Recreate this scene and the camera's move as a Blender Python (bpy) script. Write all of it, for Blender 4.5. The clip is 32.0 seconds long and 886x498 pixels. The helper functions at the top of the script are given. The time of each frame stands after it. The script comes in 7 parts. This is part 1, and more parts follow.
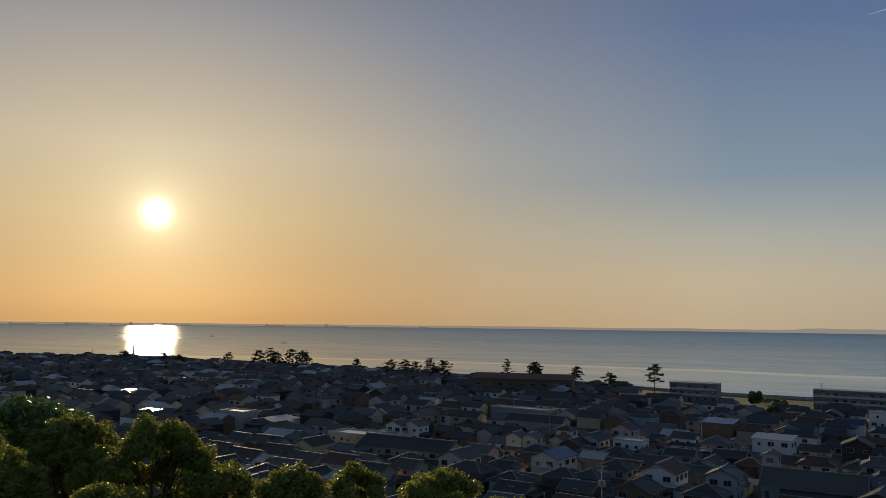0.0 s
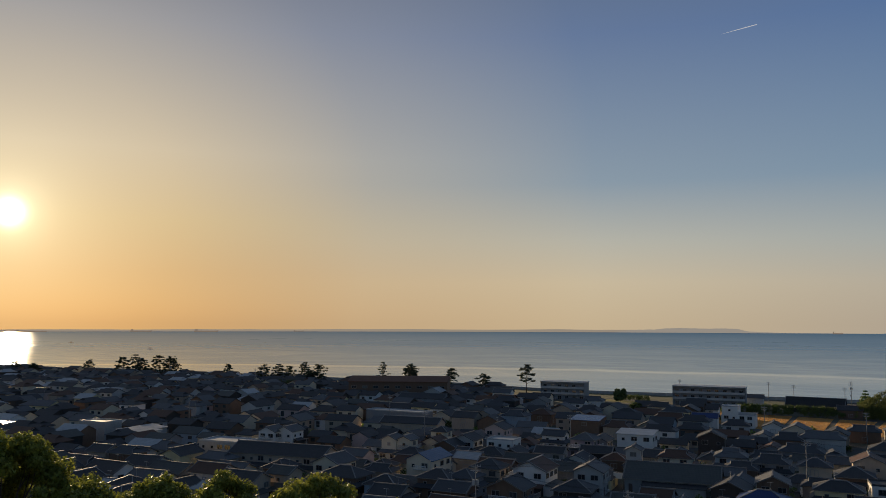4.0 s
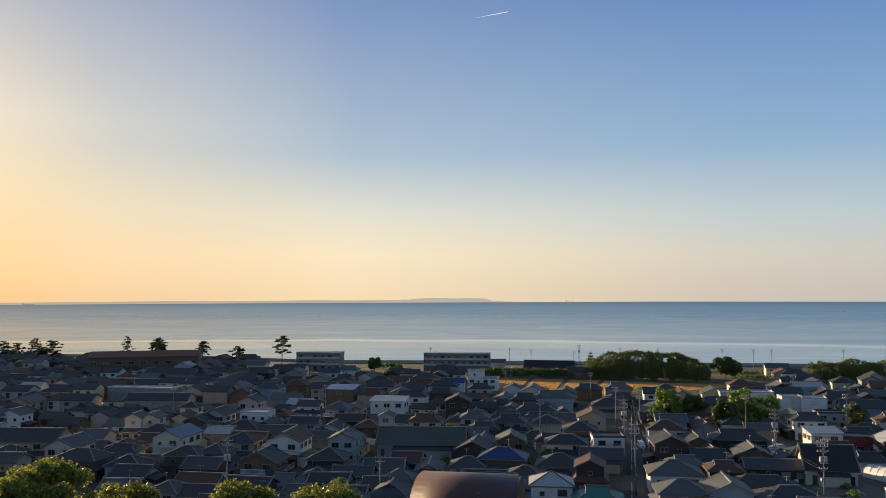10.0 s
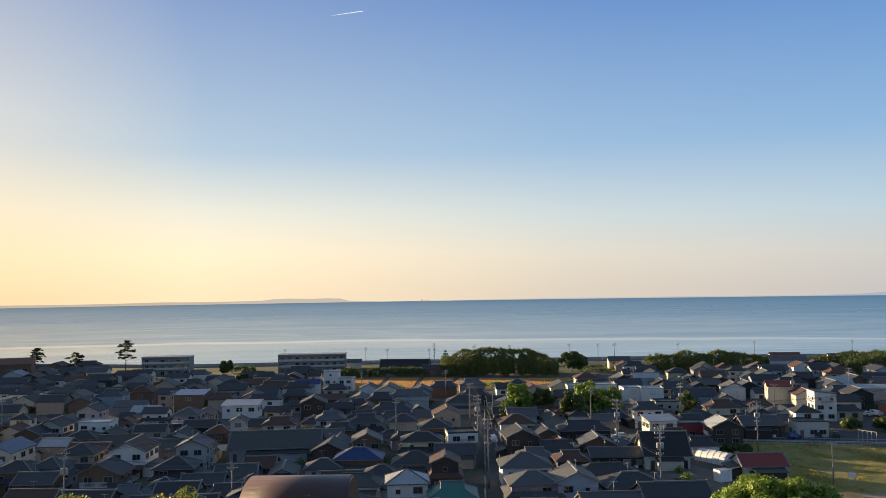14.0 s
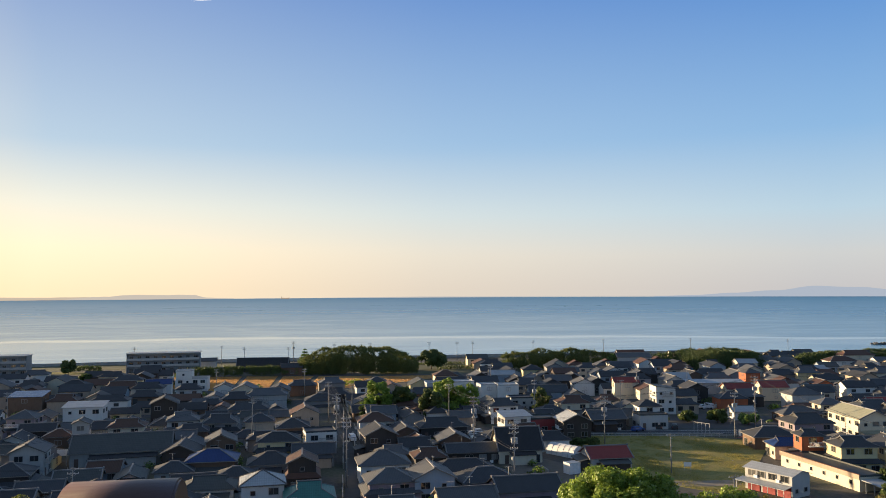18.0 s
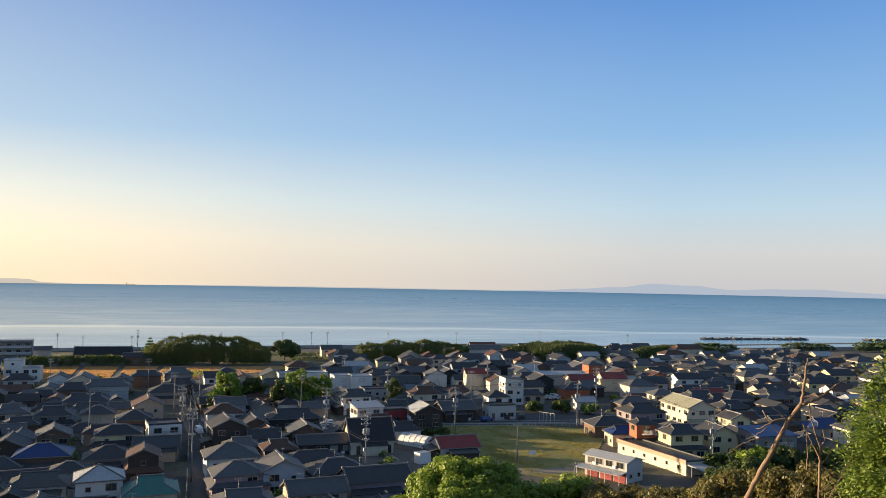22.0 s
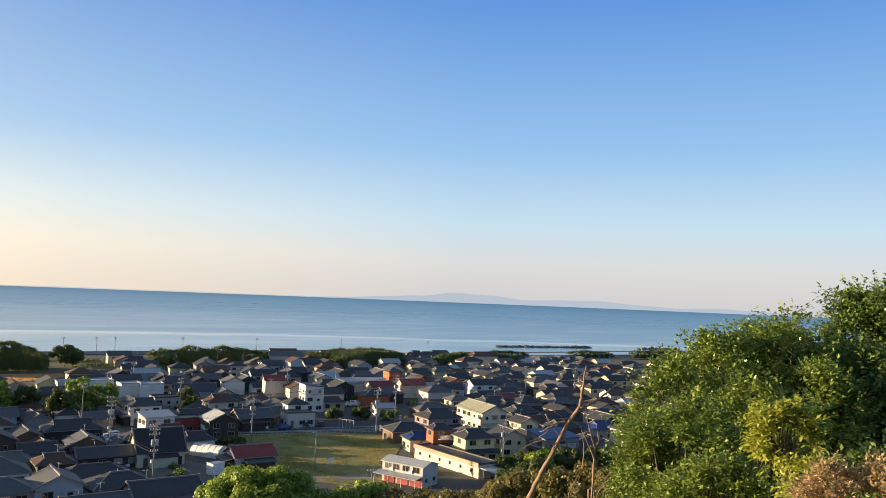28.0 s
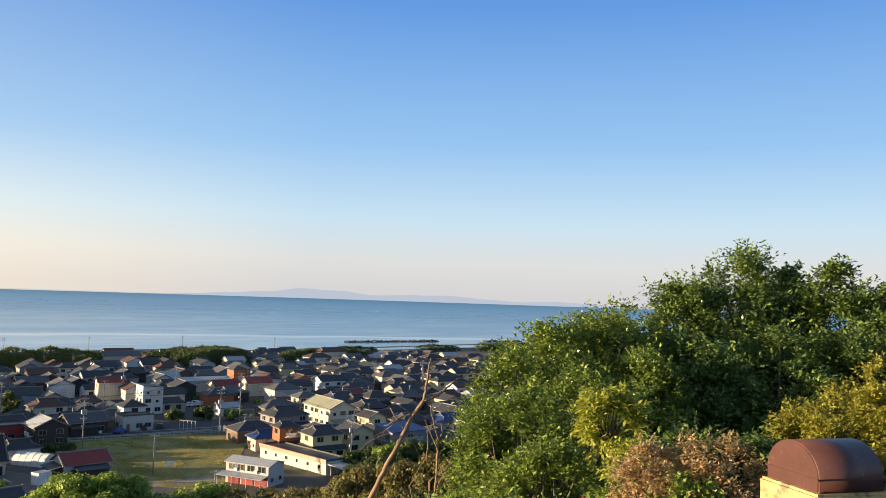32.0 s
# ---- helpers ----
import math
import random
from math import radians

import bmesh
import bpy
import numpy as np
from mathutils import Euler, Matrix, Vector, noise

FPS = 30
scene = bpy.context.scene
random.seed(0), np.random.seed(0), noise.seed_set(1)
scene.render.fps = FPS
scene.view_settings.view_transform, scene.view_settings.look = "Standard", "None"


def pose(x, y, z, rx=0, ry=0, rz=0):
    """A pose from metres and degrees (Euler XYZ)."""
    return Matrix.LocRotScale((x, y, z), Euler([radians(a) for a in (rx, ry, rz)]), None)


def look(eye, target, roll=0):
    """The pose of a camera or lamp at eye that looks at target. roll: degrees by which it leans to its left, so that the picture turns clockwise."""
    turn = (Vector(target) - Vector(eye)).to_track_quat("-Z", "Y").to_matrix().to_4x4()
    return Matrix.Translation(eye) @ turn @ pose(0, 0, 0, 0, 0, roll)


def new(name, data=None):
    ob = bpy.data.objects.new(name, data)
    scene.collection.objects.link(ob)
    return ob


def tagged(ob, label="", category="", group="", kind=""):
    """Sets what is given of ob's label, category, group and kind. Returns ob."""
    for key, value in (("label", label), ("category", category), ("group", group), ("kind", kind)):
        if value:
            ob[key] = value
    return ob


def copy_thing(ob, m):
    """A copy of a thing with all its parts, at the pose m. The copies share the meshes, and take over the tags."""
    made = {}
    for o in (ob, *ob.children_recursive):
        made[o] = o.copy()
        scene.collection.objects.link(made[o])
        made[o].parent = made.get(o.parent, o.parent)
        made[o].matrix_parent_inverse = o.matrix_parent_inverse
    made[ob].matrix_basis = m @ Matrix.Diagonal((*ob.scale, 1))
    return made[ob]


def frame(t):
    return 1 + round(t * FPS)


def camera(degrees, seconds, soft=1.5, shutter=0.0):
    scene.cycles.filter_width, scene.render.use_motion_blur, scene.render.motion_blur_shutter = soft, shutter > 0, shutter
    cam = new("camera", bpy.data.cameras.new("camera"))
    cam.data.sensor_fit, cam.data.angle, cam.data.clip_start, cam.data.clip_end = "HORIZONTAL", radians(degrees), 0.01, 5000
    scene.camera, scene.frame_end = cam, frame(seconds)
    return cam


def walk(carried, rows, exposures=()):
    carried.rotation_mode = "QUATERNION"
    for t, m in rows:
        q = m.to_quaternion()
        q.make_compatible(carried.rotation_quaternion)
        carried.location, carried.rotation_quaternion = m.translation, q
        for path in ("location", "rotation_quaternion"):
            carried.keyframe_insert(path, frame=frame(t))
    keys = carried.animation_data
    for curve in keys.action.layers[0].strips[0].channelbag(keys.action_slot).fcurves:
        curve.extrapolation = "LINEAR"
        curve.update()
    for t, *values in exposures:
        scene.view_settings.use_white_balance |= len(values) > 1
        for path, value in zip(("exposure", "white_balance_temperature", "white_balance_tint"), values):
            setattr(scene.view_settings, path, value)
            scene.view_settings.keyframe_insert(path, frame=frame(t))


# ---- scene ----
# ---------------------------------------------------------------- camera and walk
cam = camera(57.3, 32.0, soft=0.5)
EYE, ARM = 42.0, 0.48          # height over the town; arm's length from the turning body
ROWS = [
    (0, 33.08, 5.01, -0.70),
    (0.5, 32.06, 5.02, -0.66),
    (1, 31.06, 5.12, -0.60),
    (1.5, 29.99, 5.25, -0.54),
    (2, 28.84, 5.35, -0.47),
    (2.5, 27.77, 5.37, -0.39),
    (3, 26.76, 5.34, -0.35),
    (3.5, 25.63, 5.32, -0.24),
    (5.5, 20.31, 4.85, -0.05),
    (6, 18.94, 4.61, -0.01),
    (6.5, 17.62, 4.39, 0.01),
    (7, 16.16, 4.20, 0.15),
    (7.5, 14.70, 4.04, 0.09),
    (8, 13.24, 3.91, 0.17),
    (8.5, 11.65, 3.75, 0.16),
    (9, 10.12, 3.58, 0.14),
    (9.5, 8.64, 3.42, 0.22),
    (10, 7.40, 3.22, 0.20),
    (10.5, 6.26, 3.07, 0.30),
    (11, 5.00, 3.01, 0.40),
    (11.5, 3.62, 3.00, 0.56),
    (12, 2.31, 3.08, 0.74),
    (12.5, 1.09, 3.14, 0.88),
    (13, -0.16, 3.15, 0.97),
    (13.5, -1.39, 3.12, 0.96),
    (14, -2.72, 3.10, 0.86),
    (14.5, -3.99, 3.12, 0.71),
    (16.5, -8.86, 3.16, 0.41),
    (17, -10.05, 3.06, 0.34),
    (17.5, -11.19, 2.98, 0.26),
    (18, -12.45, 2.87, 0.29),
    (18.5, -13.72, 2.78, 0.27),
    (19, -15.04, 2.65, 0.16),
    (19.5, -16.30, 2.55, 0.00),
    (20, -17.45, 2.48, -0.24),
    (20.5, -18.71, 2.40, -0.50),
    (21, -20.00, 2.36, -0.74),
    (21.5, -21.35, 2.33, -0.93),
    (22, -22.52, 2.32, -1.03),
    (22.5, -23.69, 2.31, -1.16),
    (23, -24.81, 2.33, -1.31),
    (23.5, -25.96, 2.39, -1.50),
    (24, -27.01, 2.50, -1.66),
    (24.5, -27.97, 2.61, -1.85),
    (25, -29.01, 2.73, -1.96),
    (25.5, -30.11, 2.84, -2.07),
    (27.5, -35.05, 3.17, -2.31),
    (28, -36.28, 3.19, -2.27),
    (28.5, -37.58, 3.14, -2.32),
    (29, -38.87, 3.06, -2.16),
    (29.5, -40.11, 3.00, -2.09),
    (30, -41.50, 2.96, -1.97),
    (30.5, -42.94, 3.00, -1.85),
    (31, -44.43, 3.06, -1.78),
    (31.5, -45.64, 3.15, -1.84),
    (32, -46.92, 3.23, -1.89),
]
EXPOSURES = [(0.0, -0.45), (3.0, -0.4), (6.0, -0.1), (9.0, 0.32), (13.0, 0.6), (19.0, 0.72), (25.0, 0.82), (32.0, 0.92)]
walk(cam, [(t, pose(-ARM * math.sin(radians(yaw)), ARM * math.cos(radians(yaw)), EYE, 90 + pitch, roll, yaw)) for t, yaw, pitch, roll in ROWS], EXPOSURES)

# ---------------------------------------------------------------- sky, sun
SUN_AZ, SUN_EL = -52.75, 6.9   # degrees clockwise from +Y, and above the horizon
SUN_DIR = Vector((math.sin(radians(SUN_AZ)) * math.cos(radians(SUN_EL)), math.cos(radians(SUN_AZ)) * math.cos(radians(SUN_EL)), math.sin(radians(SUN_EL))))


def make_world():
    world = bpy.data.worlds.new("evening_sky")
    scene.world = world
    world.use_nodes = True
    nt = world.node_tree
    nt.nodes.clear()
    N = nt.nodes.new
    L = nt.links.new
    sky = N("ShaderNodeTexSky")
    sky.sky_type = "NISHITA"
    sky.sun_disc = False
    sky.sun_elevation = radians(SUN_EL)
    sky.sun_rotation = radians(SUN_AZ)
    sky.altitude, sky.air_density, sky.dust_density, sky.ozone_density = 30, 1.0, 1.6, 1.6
    geo = N("ShaderNodeTexCoord")
    dot = N("ShaderNodeVectorMath")
    dot.operation = "DOT_PRODUCT"
    dot.inputs[1].default_value = SUN_DIR
    L(geo.outputs["Generated"], dot.inputs[0])
    clampd = N("ShaderNodeMath")
    clampd.operation = "MAXIMUM"
    clampd.inputs[1].default_value = 0.0
    L(dot.outputs["Value"], clampd.inputs[0])
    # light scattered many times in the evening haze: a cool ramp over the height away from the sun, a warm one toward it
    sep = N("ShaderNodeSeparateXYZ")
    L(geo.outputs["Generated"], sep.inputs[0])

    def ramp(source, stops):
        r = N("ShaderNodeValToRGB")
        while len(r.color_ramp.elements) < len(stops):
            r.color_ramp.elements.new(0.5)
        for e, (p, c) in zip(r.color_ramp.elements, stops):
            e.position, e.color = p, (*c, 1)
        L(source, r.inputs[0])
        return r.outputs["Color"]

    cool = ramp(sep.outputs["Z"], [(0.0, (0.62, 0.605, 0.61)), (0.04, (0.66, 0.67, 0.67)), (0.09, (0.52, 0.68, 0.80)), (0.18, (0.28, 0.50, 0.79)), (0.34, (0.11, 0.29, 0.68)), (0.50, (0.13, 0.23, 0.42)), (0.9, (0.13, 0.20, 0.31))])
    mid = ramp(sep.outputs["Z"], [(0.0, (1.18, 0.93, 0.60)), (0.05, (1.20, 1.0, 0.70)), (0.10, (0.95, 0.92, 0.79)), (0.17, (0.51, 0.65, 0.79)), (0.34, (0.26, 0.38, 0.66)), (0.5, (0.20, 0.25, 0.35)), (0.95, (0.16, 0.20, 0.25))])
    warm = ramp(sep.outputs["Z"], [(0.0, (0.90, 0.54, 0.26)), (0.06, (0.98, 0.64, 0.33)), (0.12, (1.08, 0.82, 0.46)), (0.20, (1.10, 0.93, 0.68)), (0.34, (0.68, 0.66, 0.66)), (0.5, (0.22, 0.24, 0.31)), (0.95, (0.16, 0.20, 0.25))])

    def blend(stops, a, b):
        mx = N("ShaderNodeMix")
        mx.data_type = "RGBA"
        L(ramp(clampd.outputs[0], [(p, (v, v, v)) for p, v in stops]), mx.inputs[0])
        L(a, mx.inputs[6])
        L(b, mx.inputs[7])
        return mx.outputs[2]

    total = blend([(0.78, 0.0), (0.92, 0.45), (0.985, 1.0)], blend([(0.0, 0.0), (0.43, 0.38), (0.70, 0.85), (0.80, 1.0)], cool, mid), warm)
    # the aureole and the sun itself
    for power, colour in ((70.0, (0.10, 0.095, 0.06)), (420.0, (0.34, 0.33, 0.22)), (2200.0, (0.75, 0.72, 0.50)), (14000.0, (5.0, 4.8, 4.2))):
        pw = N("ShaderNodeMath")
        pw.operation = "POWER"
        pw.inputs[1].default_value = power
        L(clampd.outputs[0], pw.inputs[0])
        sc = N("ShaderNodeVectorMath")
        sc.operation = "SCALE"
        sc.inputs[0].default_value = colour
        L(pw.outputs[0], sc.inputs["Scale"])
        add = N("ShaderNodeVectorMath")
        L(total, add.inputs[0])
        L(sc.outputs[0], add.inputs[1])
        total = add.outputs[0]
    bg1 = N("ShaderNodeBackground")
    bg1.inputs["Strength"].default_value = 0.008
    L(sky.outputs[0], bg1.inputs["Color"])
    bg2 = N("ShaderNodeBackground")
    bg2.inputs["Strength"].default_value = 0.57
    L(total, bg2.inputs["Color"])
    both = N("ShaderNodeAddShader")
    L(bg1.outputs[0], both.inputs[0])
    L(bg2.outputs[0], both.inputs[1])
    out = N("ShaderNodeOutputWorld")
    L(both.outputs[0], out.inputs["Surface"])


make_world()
sun_data = bpy.data.lights.new("sun", "SUN")
sun_data.energy, sun_data.angle, sun_data.color = 6.8, radians(0.6), (1.0, 0.74, 0.44)
sun = new("sun", sun_data)
sun.matrix_world = look(SUN_DIR * 300, (0, 0, 0))

# ---------------------------------------------------------------- materials
class Mat:
    """A node material under construction."""

    def __init__(self, name, rough=0.8, metal=0.0, spec=0.5):
        self.m = bpy.data.materials.new(name)
        self.m.use_nodes = True
        self.nt = self.m.node_tree
        self.b = self.nt.nodes["Principled BSDF"]
        self.b.inputs["Roughness"].default_value = rough
        self.b.inputs["Metallic"].default_value = metal
        self.b.inputs["Specular IOR Level"].default_value = spec
        self.co = self.nt.nodes.new("ShaderNodeTexCoord")

    def node(self, kind, **props):
        n = self.nt.nodes.new(kind)
        for k, v in props.items():
            if k == "operation":
                n.operation = v
            elif k == "blend_type":
                n.blend_type = v
            elif k == "data_type":
                n.data_type = v
            elif k == "wave_type":
                n.wave_type = v
            elif k == "bands_direction":
                n.bands_direction = v
            elif k == "wave_profile":
                n.wave_profile = v
        return n

    def link(self, a, b):
        self.nt.links.new(a, b)

    def coords(self, scale=(1, 1, 1), space="Object"):
        mp = self.node("ShaderNodeMapping")
        mp.inputs["Scale"].default_value = scale
        self.link(self.co.outputs[space], mp.inputs["Vector"])
        return mp.outputs[0]

    def noise(self, scale, detail=4, rough=0.55, stretch=(1, 1, 1), space="Object", twist=0.0):
        n = self.node("ShaderNodeTexNoise")
        n.inputs["Scale"].default_value = scale
        n.inputs["Detail"].default_value = detail
        n.inputs["Roughness"].default_value = rough
        n.inputs["Distortion"].default_value = twist
        self.link(self.coords(stretch, space), n.inputs["Vector"])
        return n.outputs["Fac"]

    def ramp(self, fac, stops):
        r = self.node("ShaderNodeValToRGB")
        while len(r.color_ramp.elements) < len(stops):
            r.color_ramp.elements.new(0.5)
        for e, (p, c) in zip(r.color_ramp.elements, stops):
            e.position = p
            e.color = (*c, 1) if len(c) == 3 else c
        self.link(fac, r.inputs[0])
        return r.outputs["Color"]

    def mix(self, fac, a, b, mode="MIX"):
        x = self.node("ShaderNodeMix", data_type="RGBA", blend_type=mode)
        for s, v in ((x.inputs[0], fac), (x.inputs[6], a), (x.inputs[7], b)):
            if isinstance(v, (int, float)):
                s.default_value = v
            elif isinstance(v, tuple):
                s.default_value = (*v, 1) if len(v) == 3 else v
            else:
                self.link(v, s)
        return x.outputs[2]

    def colour(self, c):
        if isinstance(c, tuple):
            self.b.inputs["Base Color"].default_value = (*c, 1)
        else:
            self.link(c, self.b.inputs["Base Color"])

    def bump(self, height, strength=0.4, dist=0.02):
        n = self.node("ShaderNodeBump")
        n.inputs["Strength"].default_value = strength
        n.inputs["Distance"].default_value = dist
        self.link(height, n.inputs["Height"])
        self.link(n.outputs[0], self.b.inputs["Normal"])
        return n

    def random(self):
        return self.node("ShaderNodeObjectInfo").outputs["Random"]

    def island(self):
        return self.node("ShaderNodeNewGeometry").outputs["Random Per Island"]


def shade(c, k):
    return tuple(min(1.0, v * k) for v in c)


def plain(name, c, rough=0.8, metal=0.0, var=0.25, scale=1.5, bump=0.25, fine=30.0, vary=0.12, streak=False, spec=0.5):
    """A weathered surface: blotches, fine grain, a little change from thing to thing."""
    m = Mat(name, rough, metal, spec)
    big = m.noise(scale, 5, 0.6, (1, 1, 0.35) if streak else (1, 1, 1))
    small = m.noise(fine, 3)
    col = m.ramp(big, [(0.25, shade(c, 1 - var)), (0.5, c), (0.8, shade(c, 1 + var * 0.6))])
    col = m.mix(0.3, col, m.ramp(small, [(0.3, shade(c, 0.75)), (0.7, shade(c, 1.15))]))
    if vary:
        col = m.mix(vary, col, m.ramp(m.random(), [(0.0, shade(c, 0.35)), (0.5, c), (1.0, shade(c, 1.7))]))
    m.colour(col)
    if bump:
        m.bump(small, bump, 0.01)
    return m.m


def tiles(name, c, rough=0.62, course=0.125, vary=0.25, metal=0.0):
    """Roof tiles: courses as steps up the slope, weather stains."""
    m = Mat(name, rough, metal, 0.28)
    wv = m.node("ShaderNodeTexWave", wave_type="BANDS", bands_direction="Z", wave_profile="SAW")
    wv.inputs["Scale"].default_value = 0.314 / course
    wv.inputs["Distortion"].default_value = 0.15
    m.link(m.coords(), wv.inputs["Vector"])
    big = m.noise(0.7, 5, 0.65)
    small = m.noise(9.0, 4)
    col = m.ramp(big, [(0.25, shade(c, 0.62)), (0.5, c), (0.8, shade(c, 1.45))])
    col = m.mix(0.4, col, m.ramp(small, [(0.3, shade(c, 0.6)), (0.7, shade(c, 1.4))]))
    col = m.mix(vary, col, m.ramp(m.random(), [(0.0, shade(c, 0.4)), (0.5, c), (1.0, shade(c, 1.8))]))
    col = m.mix(0.25, col, m.ramp(wv.outputs["Fac"], [(0.0, shade(c, 0.45)), (0.35, c), (1.0, shade(c, 1.25))]))
    rib = m.node("ShaderNodeTexWave", wave_type="BANDS", bands_direction="X", wave_profile="SIN")
    rib.inputs["Scale"].default_value = 0.314 / 0.33
    m.link(m.coords(), rib.inputs["Vector"])
    col = m.mix(0.13, col, m.ramp(rib.outputs["Fac"], [(0.0, shade(c, 0.5)), (0.6, c), (1.0, shade(c, 1.5))]))
    m.colour(col)
    m.bump(m.mix(0.5, wv.outputs["Fac"], rib.outputs["Fac"]), 0.35, 0.04)
    return m.m


def leaf_mat(name, c, c2, rough=0.5, glow=0.35, low=0.55):
    """Leaves: each one its own green, with light coming through."""
    m = Mat(name, rough, spec=0.4)
    col = m.ramp(m.island(), [(0.0, shade(c, low)), (0.55, c), (1.0, c2)])
    col = m.mix(0.35, col, m.ramp(m.noise(0.6, 3), [(0.3, shade(c, 0.6)), (0.7, c2)]))
    m.colour(col)
    tr = m.node("ShaderNodeBsdfTranslucent")
    m.link(col, tr.inputs["Color"])
    mx = m.node("ShaderNodeMixShader")
    mx.inputs[0].default_value = glow
    out = m.nt.nodes["Material Output"]
    m.link(m.b.outputs[0], mx.inputs[1])
    m.link(tr.outputs[0], mx.inputs[2])
    m.link(mx.outputs[0], out.inputs["Surface"])
    return m.m


ROOF = {
    "dark": tiles("roof_dark_tile", (0.05, 0.052, 0.058)),
    "grey": tiles("roof_silver_tile", (0.098, 0.102, 0.110)),
    "slate": tiles("roof_blue_grey_tile", (0.058, 0.063, 0.072)),
    "brown": tiles("roof_brown_tile", (0.096, 0.054, 0.040)),
    "black": tiles("roof_black_slate", (0.03, 0.03, 0.034), 0.45, vary=0.1),
    "red": tiles("roof_red_tile", (0.23, 0.05, 0.045)),
    "green": tiles("roof_green_sheet", (0.05, 0.17, 0.15), 0.5, 0.3, 0.05),
    "blue": tiles("roof_blue_tile", (0.022, 0.05, 0.16), 0.45, vary=0.05),
    "pale": tiles("roof_pale_sheet", (0.36, 0.38, 0.40), 0.45, 0.3, 0.1),
    "solar": tiles("solar_glass", (0.05, 0.09, 0.16), 0.12, 0.3, 0.0),
    "olive": tiles("roof_olive_sheet", (0.30, 0.30, 0.22), 0.6, 0.3, 0.05),
    "sheet": tiles("roof_weathered_sheet", (0.075, 0.08, 0.078), 0.6, 0.35, 0.2),
    "rust": tiles("roof_rust_sheet", (0.16, 0.075, 0.05), 0.7, 0.4, 0.1),
}
WALL = {
    "white": plain("wall_white_plaster", (0.66, 0.65, 0.62), 0.85, streak=True, var=0.12, vary=0.08),
    "cream": plain("wall_cream_plaster", (0.62, 0.55, 0.42), 0.85, streak=True, var=0.15),
    "yellow": plain("wall_yellow_render", (0.66, 0.55, 0.32), 0.85, streak=True, var=0.12),
    "lightgrey": plain("wall_light_grey_siding", (0.42, 0.42, 0.41), 0.8, streak=True, var=0.15),
    "grey": plain("wall_grey_siding", (0.24, 0.24, 0.245), 0.8, streak=True, var=0.2),
    "brown": plain("wall_brown_boards", (0.16, 0.10, 0.065), 0.8, streak=True, var=0.3),
    "wood": plain("wall_charred_boards", (0.045, 0.038, 0.034), 0.8, streak=True, var=0.3),
    "tan": plain("wall_tan_render", (0.42, 0.34, 0.26), 0.85, streak=True, var=0.2),
    "pink": plain("wall_pinkish_render", (0.45, 0.36, 0.34), 0.85, streak=True, var=0.15),
    "mauve": plain("wall_mauve_render", (0.28, 0.23, 0.26), 0.85, streak=True, var=0.2),
    "orange": plain("wall_orange_boards", (0.38, 0.115, 0.05), 0.8, streak=True, var=0.15, vary=0.0),
    "red": plain("wall_red_sheet", (0.30, 0.05, 0.05), 0.7, streak=True, var=0.2, vary=0.0),
    "bluegrey": plain("wall_blue_grey_siding", (0.30, 0.36, 0.42), 0.8, streak=True, var=0.15),
    "concrete": plain("wall_concrete", (0.36, 0.35, 0.33), 0.9, streak=True, var=0.25),
}
FASCIA = plain("fascia_weathered", (0.17, 0.155, 0.14), 0.75, vary=0.6)
RIDGE = plain("ridge_tile", (0.15, 0.15, 0.155), 0.6, vary=0.6)
FRAME = plain("window_frame_aluminium", (0.30, 0.29, 0.28), 0.45, 0.6, vary=0.3)
DOOR = plain("door_brown", (0.12, 0.08, 0.06), 0.6, vary=0.3)
WHITE = plain("white_paint", (0.75, 0.75, 0.74), 0.6, vary=0.05)
STEEL = plain("galvanised_steel", (0.42, 0.43, 0.44), 0.5, 0.5, vary=0.1)
CONCRETE = plain("pole_concrete", (0.24, 0.235, 0.225), 0.9, vary=0.1)
WIRE = plain("black_cable", (0.02, 0.02, 0.02), 0.6, vary=0)
BARK = plain("bark", (0.10, 0.075, 0.055), 0.9, var=0.45, scale=6, bump=0.6, streak=True)
DEADWOOD = plain("bare_dead_wood", (0.24, 0.165, 0.11), 0.85, var=0.35, scale=5, bump=0.6, streak=True, vary=0)
RUBBER = plain("tyre_rubber", (0.02, 0.02, 0.02), 0.85, vary=0)
STONE = plain("breakwater_stone", (0.13, 0.125, 0.12), 0.9, var=0.4, scale=0.8, vary=0.2)


def glass_mat():
    m = Mat("window_glass", 0.06, 0.0, 0.8)
    m.colour(m.ramp(m.random(), [(0.0, (0.015, 0.018, 0.022)), (0.6, (0.03, 0.035, 0.04)), (0.85, (0.10, 0.10, 0.095)), (1.0, (0.28, 0.27, 0.25))]))
    return m.m


